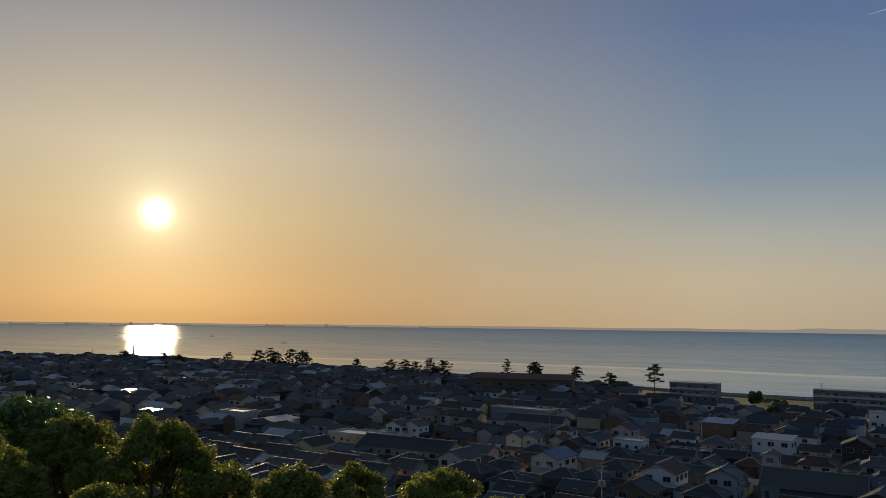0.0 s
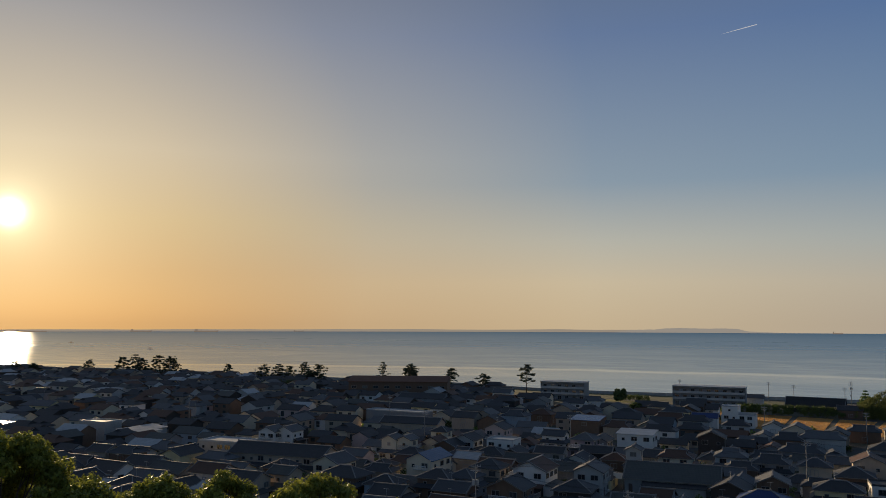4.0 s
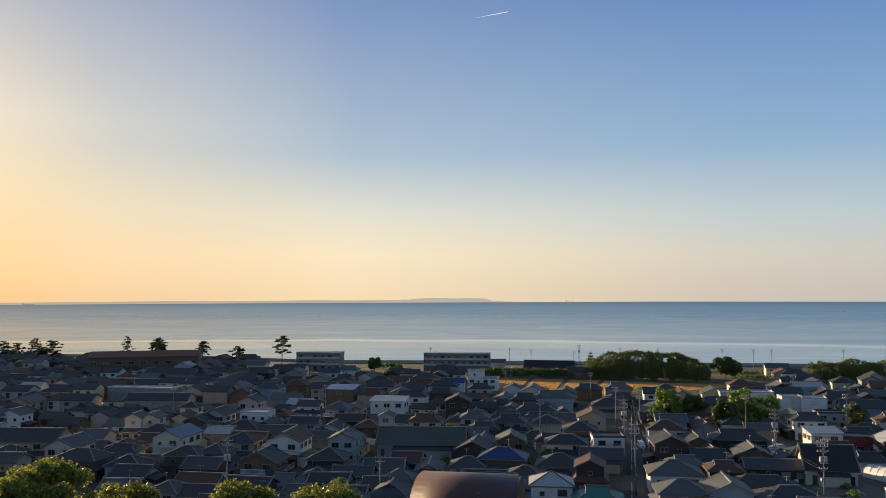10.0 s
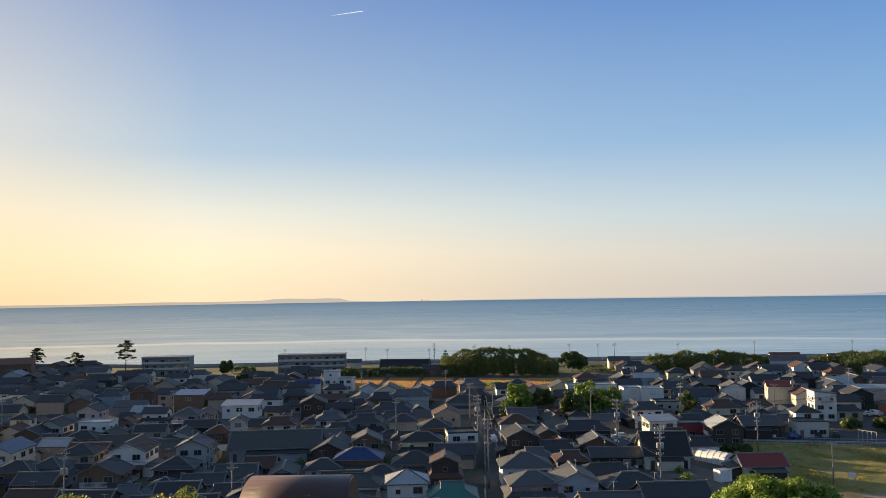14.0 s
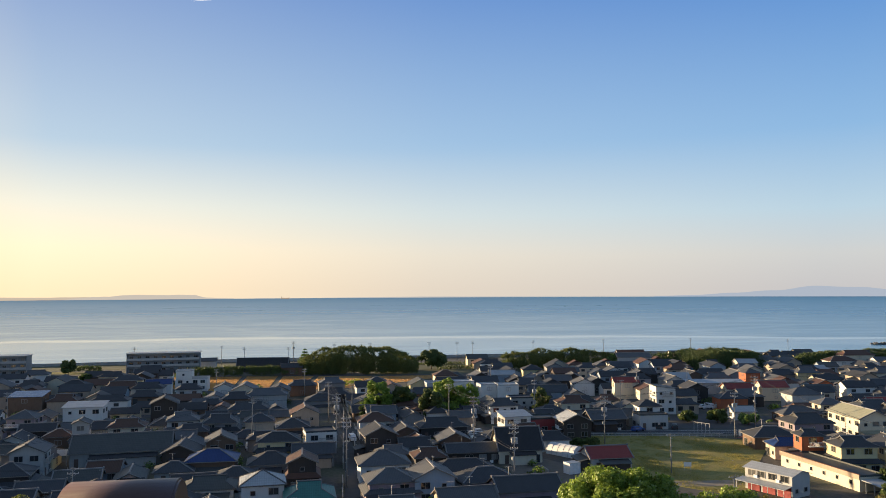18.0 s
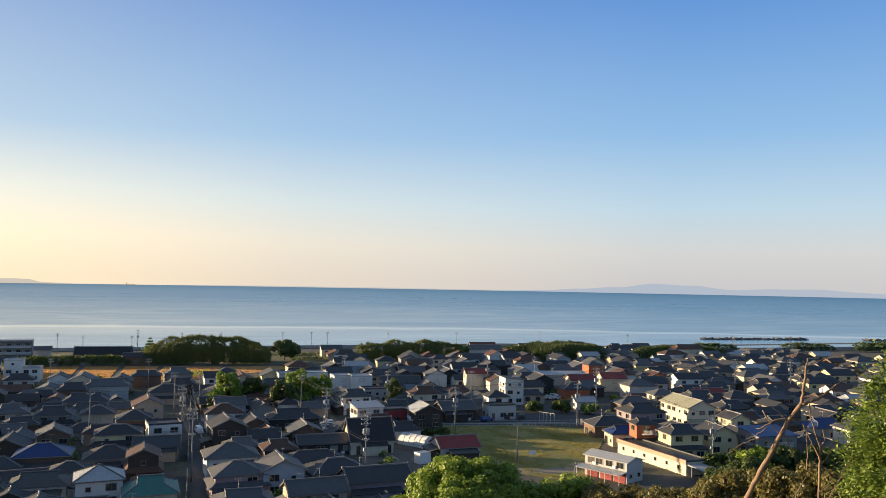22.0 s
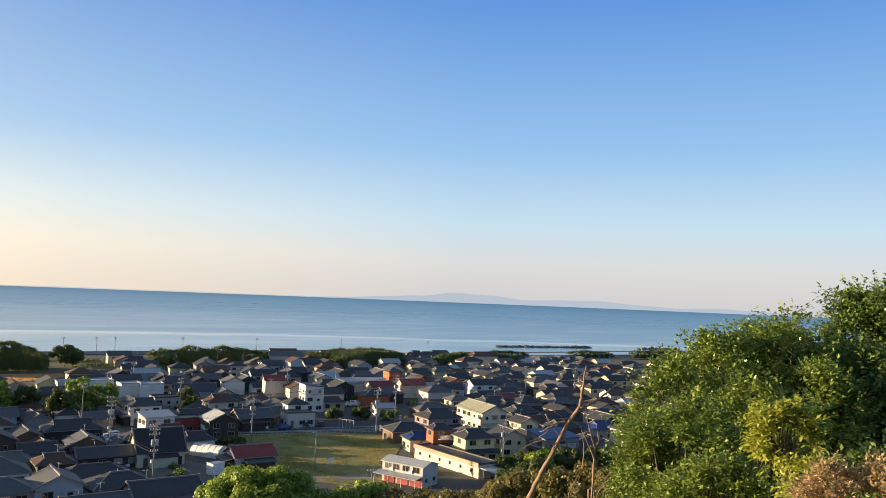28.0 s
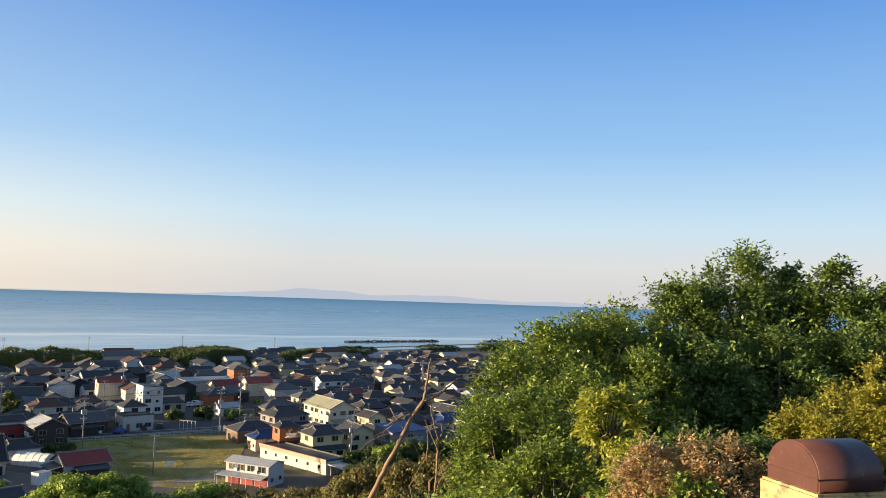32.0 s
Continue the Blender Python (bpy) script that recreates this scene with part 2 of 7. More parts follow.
GLASS = glass_mat()
LEAF = {
    "camphor": leaf_mat("leaves_camphor", (0.185, 0.285, 0.034), (0.37, 0.47, 0.07), glow=0.3),
    "oak": leaf_mat("leaves_evergreen_oak", (0.19, 0.225, 0.04), (0.36, 0.37, 0.065), glow=0.42),
    "scrub": leaf_mat("leaves_scrub", (0.12, 0.12, 0.035), (0.25, 0.21, 0.06), glow=0.35),
    "cherry": leaf_mat("leaves_cherry", (0.15, 0.24, 0.038), (0.35, 0.44, 0.10), rough=0.36, glow=0.28, low=0.42),
    "dark": leaf_mat("leaves_dark", (0.11, 0.19, 0.045), (0.27, 0.37, 0.095), rough=0.36, glow=0.28, low=0.42),
    "grove": leaf_mat("leaves_grove", (0.06, 0.10, 0.026), (0.13, 0.17, 0.045), rough=0.6, glow=0.2),
    "lime": leaf_mat("leaves_young", (0.38, 0.43, 0.06), (0.62, 0.64, 0.12), glow=0.45),
    "yellow": leaf_mat("leaves_yellowish", (0.34, 0.34, 0.05), (0.56, 0.53, 0.09), low=0.4),
    "rust": leaf_mat("leaves_rusty", (0.40, 0.34, 0.12), (0.95, 0.62, 0.40), glow=0.45, low=0.4),
    "redtip": leaf_mat("leaves_red", (0.22, 0.05, 0.03), (0.32, 0.11, 0.06)),
    "pine": leaf_mat("pine_needles", (0.02, 0.035, 0.014), (0.035, 0.055, 0.02), glow=0.15),
    "bamboo": leaf_mat("leaves_bamboo", (0.125, 0.15, 0.04), (0.20, 0.22, 0.06), rough=0.8, glow=0.22),
    "town": leaf_mat("leaves_garden", (0.08, 0.12, 0.028), (0.15, 0.19, 0.05)),
    "grass": leaf_mat("grass_blades", (0.32, 0.30, 0.07), (0.50, 0.42, 0.13), glow=0.5),
    "wheat": leaf_mat("ripe_wheat", (0.60, 0.33, 0.11), (0.74, 0.45, 0.18), glow=0.5),
}


def ground_mat():
    """Town soil, gravel and worn asphalt in patches; weeds here and there."""
    m = Mat("town_ground", 0.95)
    a = m.ramp(m.noise(0.06, 5, 0.6), [(0.34, (0.055, 0.053, 0.05)), (0.47, (0.09, 0.082, 0.07)), (0.56, (0.05, 0.068, 0.028)), (0.66, (0.065, 0.08, 0.035)), (0.8, (0.11, 0.10, 0.085))])
    b = m.ramp(m.noise(1.2, 5), [(0.3, (0.05, 0.048, 0.045)), (0.7, (0.14, 0.13, 0.115))])
    m.colour(m.mix(0.45, a, b))
    m.bump(m.noise(3.0, 5), 0.4, 0.08)
    return m.m


def water_mat():
    """Evening sea: small waves, with calmer slicks that mirror a lower sky."""
    m = Mat("sea_water", 0.2, 0.0, 0.34)
    m.b.inputs["IOR"].default_value = 1.33
    m.colour((0.045, 0.215, 0.39))
    slick = m.noise(0.009, 6, 0.6, (0.3, 1.0, 1), twist=2.2)
    drift = m.noise(0.0042, 4, 0.5, (0.4, 1.0, 1), twist=1.2)
    broad = m.noise(0.0028, 4, 0.55, (0.3, 1.0, 1))
    fine = m.noise(0.5, 3, 0.6, (0.7, 1.3, 1))
    swell = m.noise(0.08, 3, 0.5, (0.6, 1.5, 1))
    # rougher water farther out, calmer inshore; slicks where the wind leaves it smooth
    ln = m.node("ShaderNodeVectorMath", operation="LENGTH")
    m.link(m.coords(), ln.inputs[0])
    far = m.node("ShaderNodeMapRange")
    for k, v in (("From Min", 500.0), ("From Max", 1900.0), ("To Min", 0.21), ("To Max", 0.29)):
        far.inputs[k].default_value = v
    m.link(ln.outputs["Value"], far.inputs["Value"])
    calm = m.ramp(slick, [(0.40, (1.06, 1.06, 1.06)), (0.52, (1, 1, 1)), (0.68, (0.84, 0.84, 0.84))])
    calm = m.mix(0.6, calm, m.ramp(broad, [(0.40, (1.05, 1.05, 1.05)), (0.66, (0.8, 0.8, 0.8))]), "MULTIPLY")
    calm = m.mix(1.0, calm, m.ramp(drift, [(0.43, (1, 1, 1)), (0.485, (0.78, 0.78, 0.78)), (0.53, (1, 1, 1)), (0.57, (1, 1, 1)), (0.60, (0.86, 0.86, 0.86)), (0.64, (1, 1, 1))]), "MULTIPLY")
    near = m.node("ShaderNodeMapRange")
    for k, v in (("From Min", 700.0), ("From Max", 2600.0), ("To Min", 0.0), ("To Max", 0.7)):
        near.inputs[k].default_value = v
    m.link(ln.outputs["Value"], near.inputs["Value"])
    calm = m.mix(near.outputs[0], calm, (0.92, 0.92, 0.92))
    # the long pale slick that runs along the shore
    xyz = m.node("ShaderNodeSeparateXYZ")
    m.link(m.coords(), xyz.inputs[0])

    def calc(op, a, b):
        q = m.node("ShaderNodeMath", operation=op)
        for s, v in ((q.inputs[0], a), (q.inputs[1], b)):
            if isinstance(v, float):
                s.default_value = v
            else:
                m.link(v, s)
        return q.outputs[0]

    bend = calc("MULTIPLY", calc("MULTIPLY", xyz.outputs["X"], xyz.outputs["X"]), 0.0004)
    wander = calc("MULTIPLY", calc("SUBTRACT", m.noise(0.0045, 4, 0.55, (1, 0.3, 1)), 0.5), 120.0)
    line = calc("ADD", calc("ADD", calc("ADD", xyz.outputs["Y"], calc("MULTIPLY", xyz.outputs["X"], 0.1)), bend), wander)
    where = m.node("ShaderNodeMapRange")
    for k, v in (("From Min", 640.0), ("From Max", 900.0)):
        where.inputs[k].default_value = v
    m.link(line, where.inputs["Value"])
    band = m.ramp(where.outputs[0], [(0.0, (1, 1, 1)), (0.16, (0.8, 0.8, 0.8)), (0.40, (0.75, 0.75, 0.75)), (0.47, (0.32, 0.32, 0.32)), (0.53, (0.45, 0.45, 0.45)), (0.58, (1, 1, 1))])
    calm = m.mix(1.0, calm, band, "MULTIPLY")
    m.bump(m.mix(0.5, fine, swell), 0.08, 0.8)
    m.b.inputs["Specular IOR Level"].default_value = 0.0
    inshore = m.node("ShaderNodeMapRange")
    for k, v in (("From Min", 480.0), ("From Max", 1700.0), ("To Min", 0.22), ("To Max", 0.0)):
        inshore.inputs[k].default_value = v
    m.link(ln.outputs["Value"], inshore.inputs["Value"])
    offing = m.node("ShaderNodeMapRange")
    for k, v in (("From Min", 1700.0), ("From Max", 4000.0), ("To Min", 0.0), ("To Max", 0.16)):
        offing.inputs[k].default_value = v
    m.link(ln.outputs["Value"], offing.inputs["Value"])
    gloss = m.node("ShaderNodeBsdfAnisotropic")
    gloss.distribution = "BECKMANN"
    gloss.inputs["Color"].default_value = (0.96, 0.98, 1.0, 1)
    m.link(calc("MULTIPLY", far.outputs[0], calc("ADD", calc("MULTIPLY", calm, 0.35), 0.65)), gloss.inputs["Roughness"])
    m.link(m.b.inputs["Normal"].links[0].from_socket, gloss.inputs["Normal"])
    mx = m.node("ShaderNodeMixShader")
    m.link(calc("SUBTRACT", calc("ADD", 0.70, inshore.outputs[0]), calc("ADD", calc("MULTIPLY", calm, 0.34), offing.outputs[0])), mx.inputs[0])
    m.link(m.b.outputs[0], mx.inputs[1])
    m.link(gloss.outputs[0], mx.inputs[2])
    m.link(mx.outputs[0], m.nt.nodes["Material Output"].inputs["Surface"])
    return m.m


GROUND, WATER = ground_mat(), water_mat()
ASPHALT = plain("asphalt", (0.075, 0.075, 0.078), 0.9, var=0.3, scale=0.4, fine=12, vary=0)
def mown_grass():
    m = Mat("mown_dry_grass", 0.95, spec=0.2)
    col = m.ramp(m.noise(0.09, 5, 0.6, (1, 1.6, 1)), [(0.32, (0.14, 0.16, 0.045)), (0.46, (0.27, 0.24, 0.075)), (0.56, (0.36, 0.28, 0.10)), (0.66, (0.44, 0.32, 0.15))])
    col = m.mix(0.45, col, m.ramp(m.noise(0.45, 5, 0.65, (1, 1.9, 1), twist=1.0), [(0.36, (0.10, 0.12, 0.035)), (0.5, (0.29, 0.26, 0.085)), (0.68, (0.42, 0.33, 0.15))]))
    col = m.mix(0.3, col, m.ramp(m.noise(2.2, 4), [(0.3, (0.11, 0.12, 0.035)), (0.7, (0.42, 0.36, 0.13))]))
    m.colour(col)
    m.bump(m.noise(4.0, 4), 0.6, 0.15)
    return m.m


GRASS_SOIL = mown_grass()
WHEAT_SOIL = plain("wheat_stubble", (0.52, 0.30, 0.11), 0.95, var=0.25, scale=0.5, fine=4, vary=0)
GRAVEL = plain("gravel_yard", (0.15, 0.132, 0.11), 0.95, var=0.25, scale=0.6, fine=9, vary=0)
TRACK = plain("pale_dirt_track", (0.30, 0.25, 0.19), 0.95, var=0.3, scale=0.5, fine=5, vary=0)
SCRUB = plain("rough_scrub_soil", (0.095, 0.10, 0.045), 0.95, var=0.45, scale=0.1, fine=2, vary=0)

# ---------------------------------------------------------------- mesh helpers
def mesh_of(name, verts, faces, mat, smooth=False):
    me = bpy.data.meshes.new(name)
    me.from_pydata([tuple(v) for v in verts], [], faces)
    me.materials.append(mat)
    if smooth:
        me.polygons.foreach_set("use_smooth", [True] * len(me.polygons))
    me.update()
    return me


def mesh_arrays(name, verts, faces, mat, smooth=False):
    """A mesh from numpy arrays; all its faces have the same number of corners."""
    me = bpy.data.meshes.new(name)
    faces = np.asarray(faces, dtype=np.int32)
    k, c = faces.shape
    me.vertices.add(len(verts))
    me.vertices.foreach_set("co", np.asarray(verts, dtype=np.float32).ravel())
    me.loops.add(k * c)
    me.loops.foreach_set("vertex_index", faces.ravel())
    me.polygons.add(k)
    me.polygons.foreach_set("loop_start", np.arange(0, c * k, c, dtype=np.int32))
    me.polygons.foreach_set("loop_total", np.full(k, c, dtype=np.int32))
    if smooth:
        me.polygons.foreach_set("use_smooth", np.ones(k, dtype=bool))
    me.materials.append(mat)
    me.update(calc_edges=True)
    me.validate()
    return me


class Geo:
    """Collects boxes, tubes and prisms into one mesh."""

    def __init__(self):
        self.v, self.f = [], []

    def add(self, verts, faces):
        o = len(self.v)
        self.v += [tuple(p) for p in verts]
        self.f += [tuple(i + o for i in f) for f in faces]
        return self

    def box(self, x0, y0, z0, x1, y1, z1):
        return self.add([(x0, y0, z0), (x1, y0, z0), (x1, y1, z0), (x0, y1, z0), (x0, y0, z1), (x1, y0, z1), (x1, y1, z1), (x0, y1, z1)],
                        [(3, 2, 1, 0), (4, 5, 6, 7), (0, 1, 5, 4), (1, 2, 6, 5), (2, 3, 7, 6), (3, 0, 4, 7)])

    def slab(self, pts, t):
        """A flat polygon given a thickness t downwards."""
        n = len(pts)
        low = [(p[0], p[1], p[2] - t) for p in pts]
        return self.add(list(pts) + low, [tuple(range(n)), tuple(range(2 * n - 1, n - 1, -1))] + [(i, i + n, (i + 1) % n + n, (i + 1) % n) for i in range(n)])

    def tube(self, pts, radii, n=6, cap=True):
        rings = []
        pts = [Vector(p) for p in pts]
        o = len(self.v)
        for i, p in enumerate(pts):
            d = (pts[min(i + 1, len(pts) - 1)] - pts[max(i - 1, 0)]).normalized()
            a = d.orthogonal().normalized()
            if abs(d.z) < 0.95:
                a = d.cross(Vector((0, 0, 1))).normalized()
            else:
                a = d.cross(Vector((1, 0, 0))).normalized()
            b = d.cross(a)
            for k in range(n):
                t = 2 * math.pi * k / n
                self.v.append(tuple(p + radii[i] * (math.cos(t) * a + math.sin(t) * b)))
        for i in range(len(pts) - 1):
            for k in range(n):
                k2 = (k + 1) % n
                self.f.append((o + i * n + k, o + i * n + k2, o + (i + 1) * n + k2, o + (i + 1) * n + k))
        if cap:
            self.f.append(tuple(o + k for k in range(n - 1, -1, -1)))
            self.f.append(tuple(o + (len(pts) - 1) * n + k for k in range(n)))
        return self

    def bar(self, a, b, w, h):
        """A beam from a to b, w wide and h high."""
        a, b = Vector(a), Vector(b)
        d = (b - a).normalized()
        s = d.cross(Vector((0, 0, 1)))
        s = s.normalized() * w / 2 if s.length > 1e-4 else Vector((w / 2, 0, 0))
        u = s.cross(d).normalized() * h / 2
        return self.add([a - s - u, a + s - u, a + s + u, a - s + u, b - s - u, b + s - u, b + s + u, b - s + u],
                        [(0, 1, 2, 3), (7, 6, 5, 4), (0, 4, 5, 1), (1, 5, 6, 2), (2, 6, 7, 3), (3, 7, 4, 0)])

    def weld(self):
        """Joins corners that lie in one place."""
        seen, back = {}, []
        for p in self.v:
            back.append(seen.setdefault(tuple(round(c, 4) for c in p), len(seen)))
        self.v = list(seen)
        faces = [tuple(dict.fromkeys(back[i] for i in f)) for f in self.f]
        self.f = [f for f in faces if len(f) > 2]
        return self

    def mesh(self, name, mat, smooth=False):
        return mesh_of(name, self.v, self.f, mat, smooth)


def part(name, me, parent, m=None, label=""):
    ob = new(name, me)
    ob.parent = parent
    if m is not None:
        ob.matrix_local = m
    if label:
        ob["label"] = label
    return ob


def thing(name, x, y, z=0.0, rot=0.0, label="", category="", group="", kind=""):
    ob = new(name)
    ob.empty_display_size = 0.2
    ob.matrix_world = pose(x, y, z, 0, 0, rot)
    return tagged(ob, label, category, group, kind)


def solid(name, me, label="", category="", kind="structure", m=None):
    ob = new(name, me)
    if m is not None:
        ob.matrix_world = m
    return tagged(ob, label, category, "", kind)


def smooth01(a, b, v):
    t = min(1.0, max(0.0, (v - a) / (b - a)))
    return t * t * (3 - 2 * t)


# ---------------------------------------------------------------- ground, hill, sea
def shore_y(x):
    """How far out the land reaches."""
    return 526 - 28 * smooth01(-110, 220, x) + 30 * smooth01(-120, -250, x) + 12 * math.sin(x * 0.008) - 60 * smooth01(-590, -850, x) - 52 * smooth01(230, 380, x) - 150 * smooth01(500, 760, x)


def hill(x, y):
    """Height of the look-out hill over the town; the town lies at 0."""
    d = math.hypot(x * 0.8, max(y, 0.0))
    front = 40.35 - 2.0 * smooth01(4.2, 7.5, d) - 9.0 * smooth01(6.0, 28, d) - 29.35 * smooth01(16, 122, d)
    right = 3.5 * math.exp(-((x - 20) / 9.0) ** 2 - ((y - 12) / 8.0) ** 2)
    return max(0.0, front + right)


def make_ground():
    xs = sorted(set([*np.arange(-1600, 1601, 50).tolist(), *np.arange(-160, 161, 5).tolist(), *np.arange(-24, 25, 1.5).tolist()]))
    ys = sorted(set([*np.arange(-800, 680, 40).tolist(), *np.arange(-20, 141, 4).tolist(), *np.arange(-6, 25, 1.5).tolist(), *np.arange(430, 620, 5).tolist()]))
    verts = []
    for y in ys:
        for x in xs:
            z = hill(x, y)
            s = shore_y(x)
            z -= 5.0 * smooth01(s - 14, s + 14, y)
            if 0.5 < z:
                z += 0.35 * noise.noise(Vector((x * 0.21, y * 0.21, 3.0)))
            verts.append((x, y, z))
    nx = len(xs)
    quads = [(j * nx + i, j * nx + i + 1, (j + 1) * nx + i + 1, (j + 1) * nx + i) for j in range(len(ys) - 1) for i in range(nx - 1)]
    solid("ground", mesh_arrays("ground", verts, quads, GROUND, True), "grey-brown town ground of worn asphalt and soil", "ground")


def make_sea():
    """A disc of water to the horizon."""
    rings, seg = (0, 250, 420, 600, 900, 1500, 2400, 3400, 4650), 96
    verts = [(r * math.cos(2 * math.pi * k / seg), r * math.sin(2 * math.pi * k / seg), -2.0) for r in rings for k in range(seg)]
    quads = [(i * seg + k, i * seg + (k + 1) % seg, (i + 1) * seg + (k + 1) % seg, (i + 1) * seg + k)[::-1] for i in range(1, len(rings) - 1) for k in range(seg)]
    solid("water", mesh_arrays("sea", verts, quads, WATER), "calm blue-grey evening sea with pale slicks", "sea")


def sheet(name, pts, mat, label, category, z=0.03, thick=0.12, k=1.4):
    solid(name, Geo().slab([(x * k, y * k, z) for x, y in pts], thick).mesh(name, mat), label, category)


make_ground()
make_sea()


# emission on black: far haze and daylight are put into the colour
def glow_mat(name, c):
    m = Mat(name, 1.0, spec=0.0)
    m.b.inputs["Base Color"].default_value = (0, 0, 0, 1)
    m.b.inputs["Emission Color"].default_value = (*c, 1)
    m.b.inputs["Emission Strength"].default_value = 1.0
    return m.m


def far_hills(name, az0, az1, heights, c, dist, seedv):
    """A far coast: a ridge with depth, seen over the water, its haze a glowing colour. heights: metres at even steps
    from az0 to az1.
    """
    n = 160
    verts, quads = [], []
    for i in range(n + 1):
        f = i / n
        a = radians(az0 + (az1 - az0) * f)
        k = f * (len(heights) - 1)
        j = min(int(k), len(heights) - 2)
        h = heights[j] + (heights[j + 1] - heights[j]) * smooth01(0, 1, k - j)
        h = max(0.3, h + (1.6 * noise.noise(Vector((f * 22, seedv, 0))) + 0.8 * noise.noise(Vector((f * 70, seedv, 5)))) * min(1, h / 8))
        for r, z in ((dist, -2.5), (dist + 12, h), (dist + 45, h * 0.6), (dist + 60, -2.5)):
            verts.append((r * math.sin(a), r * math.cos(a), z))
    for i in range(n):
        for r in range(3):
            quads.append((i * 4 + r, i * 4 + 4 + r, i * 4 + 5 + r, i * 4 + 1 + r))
    solid(name, mesh_arrays(name, verts, quads, glow_mat(name + "_haze", c), True), "pale hazy hills of a far coast across the bay", "far hills")


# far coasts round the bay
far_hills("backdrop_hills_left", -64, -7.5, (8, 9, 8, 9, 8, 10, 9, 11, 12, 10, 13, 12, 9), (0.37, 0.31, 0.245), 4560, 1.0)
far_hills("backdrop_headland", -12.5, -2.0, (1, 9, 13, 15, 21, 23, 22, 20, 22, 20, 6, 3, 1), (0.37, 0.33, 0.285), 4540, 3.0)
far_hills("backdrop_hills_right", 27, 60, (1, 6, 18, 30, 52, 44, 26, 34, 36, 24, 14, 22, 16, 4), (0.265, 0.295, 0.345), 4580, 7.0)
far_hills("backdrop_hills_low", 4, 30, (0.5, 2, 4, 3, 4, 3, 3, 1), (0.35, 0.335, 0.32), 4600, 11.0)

# roads, lots and fields of the town
sheet("road_street", [(12.6, 134), (18.2, 133), (19.9, 163), (22.6, 205), (24.2, 228), (31.0, 345), (28.0, 345), (22.2, 228), (20.0, 205), (16.1, 164)], ASPHALT, "narrow asphalt street running toward the sea", "street", 0.03, 0.12, 1.0)
sheet("road_lane", [(40, 172), (39, 167), (80, 156.5), (128, 144), (129, 148.5), (82, 161)], ASPHALT, "grey asphalt road along the grass lot", "road", 0.034)
sheet("road_coast", [(-620, 338), (-620, 331), (-140, 346), (60, 334), (420, 326), (420, 332), (60, 341), (-140, 353)], ASPHALT, "coast road behind the sea wall", "road", 0.036)
sheet("road_west", [(-260, 214), (-260, 209), (-20, 205), (-20, 209)], ASPHALT, "town road between the houses", "road", 0.038)
sheet("road_cross", [(-30, 176), (-30, 172.5), (38, 172), (38, 175)], ASPHALT, "town lane between the houses", "road", 0.042)
sheet("ground_grass_lot", [(56, 122), (68, 106), (79, 121), (97, 143), (84, 153), (58, 160)], GRASS_SOIL, "open lot of dry yellow-green grass", "grass lot", 0.05)
sheet("ground_yard", [(38, 118), (54, 104), (60, 112), (48, 140), (42, 142)], GRAVEL, "bare gravel yard beside the low stores", "yard", 0.046)
sheet("ground_car_park", [(-124, 146), (-98, 146), (-94, 162), (-122, 164)], GRAVEL, "gravel car park full of cars", "car park", 0.05)
sheet("ground_car_park_east", [(84, 162), (112, 154), (118, 170), (92, 178)], ASPHALT, "asphalt car park by the white house", "car park", 0.05)


def lane_marks():
    """Pale edge lines of the lot road, and its low kerb."""
    for off, name, label in ((0.35, "road_line_near", "worn white edge line of the road"), (4.1, "road_line_far", "worn white edge line of the road")):
        a, b = Vector((56.5, 233.8, 0)), Vector((180, 202.2, 0))
        n = Vector((-(b - a).y, (b - a).x, 0)).normalized()
        solid(name, Geo().bar(a + n * off + Vector((0, 0, 0.052)), b + n * off + Vector((0, 0, 0.052)), 0.16, 0.02).mesh(name, WHITE), label, "road line")
    a, b = Vector((84, 226.3, 0.1)), Vector((130, 214.2, 0.1))
    solid("kerb", Geo().bar(a, b, 0.2, 0.24).mesh("kerb", WALL["concrete"]), "grey concrete kerb beside the grass lot", "kerb")


lane_marks()
# ---------------------------------------------------------------- houses
OCC = []           # plan of what already stands: x, y, radius


def lattice(xs, zs, holes, y0, y1):
    """A frame with openings, as one connected piece."""
    g = Geo()
    nx, nz = len(xs), len(zs)
    g.v = [(x, y, z) for y in (y0, y1) for z in zs for x in xs]
    vid = lambda i, j, s: s * nx * nz + j * nx + i
    solid_cell = lambda i, j: 0 <= i < nx - 1 and 0 <= j < nz - 1 and (i, j) not in holes
    for i in range(nx - 1):
        for j in range(nz - 1):
            if not solid_cell(i, j):
                continue
            g.f.append((vid(i, j, 0), vid(i + 1, j, 0), vid(i + 1, j + 1, 0), vid(i, j + 1, 0)))
            g.f.append((vid(i, j + 1, 1), vid(i + 1, j + 1, 1), vid(i + 1, j, 1), vid(i, j, 1)))
            for di, dj, a, b in ((-1, 0, (i, j + 1), (i, j)), (1, 0, (i + 1, j), (i + 1, j + 1)), (0, -1, (i, j), (i + 1, j)), (0, 1, (i + 1, j + 1), (i, j + 1))):
                if not solid_cell(i + di, j + dj):
                    g.f.append((vid(*b, 0), vid(*a, 0), vid(*a, 1), vid(*b, 1)))
    return g


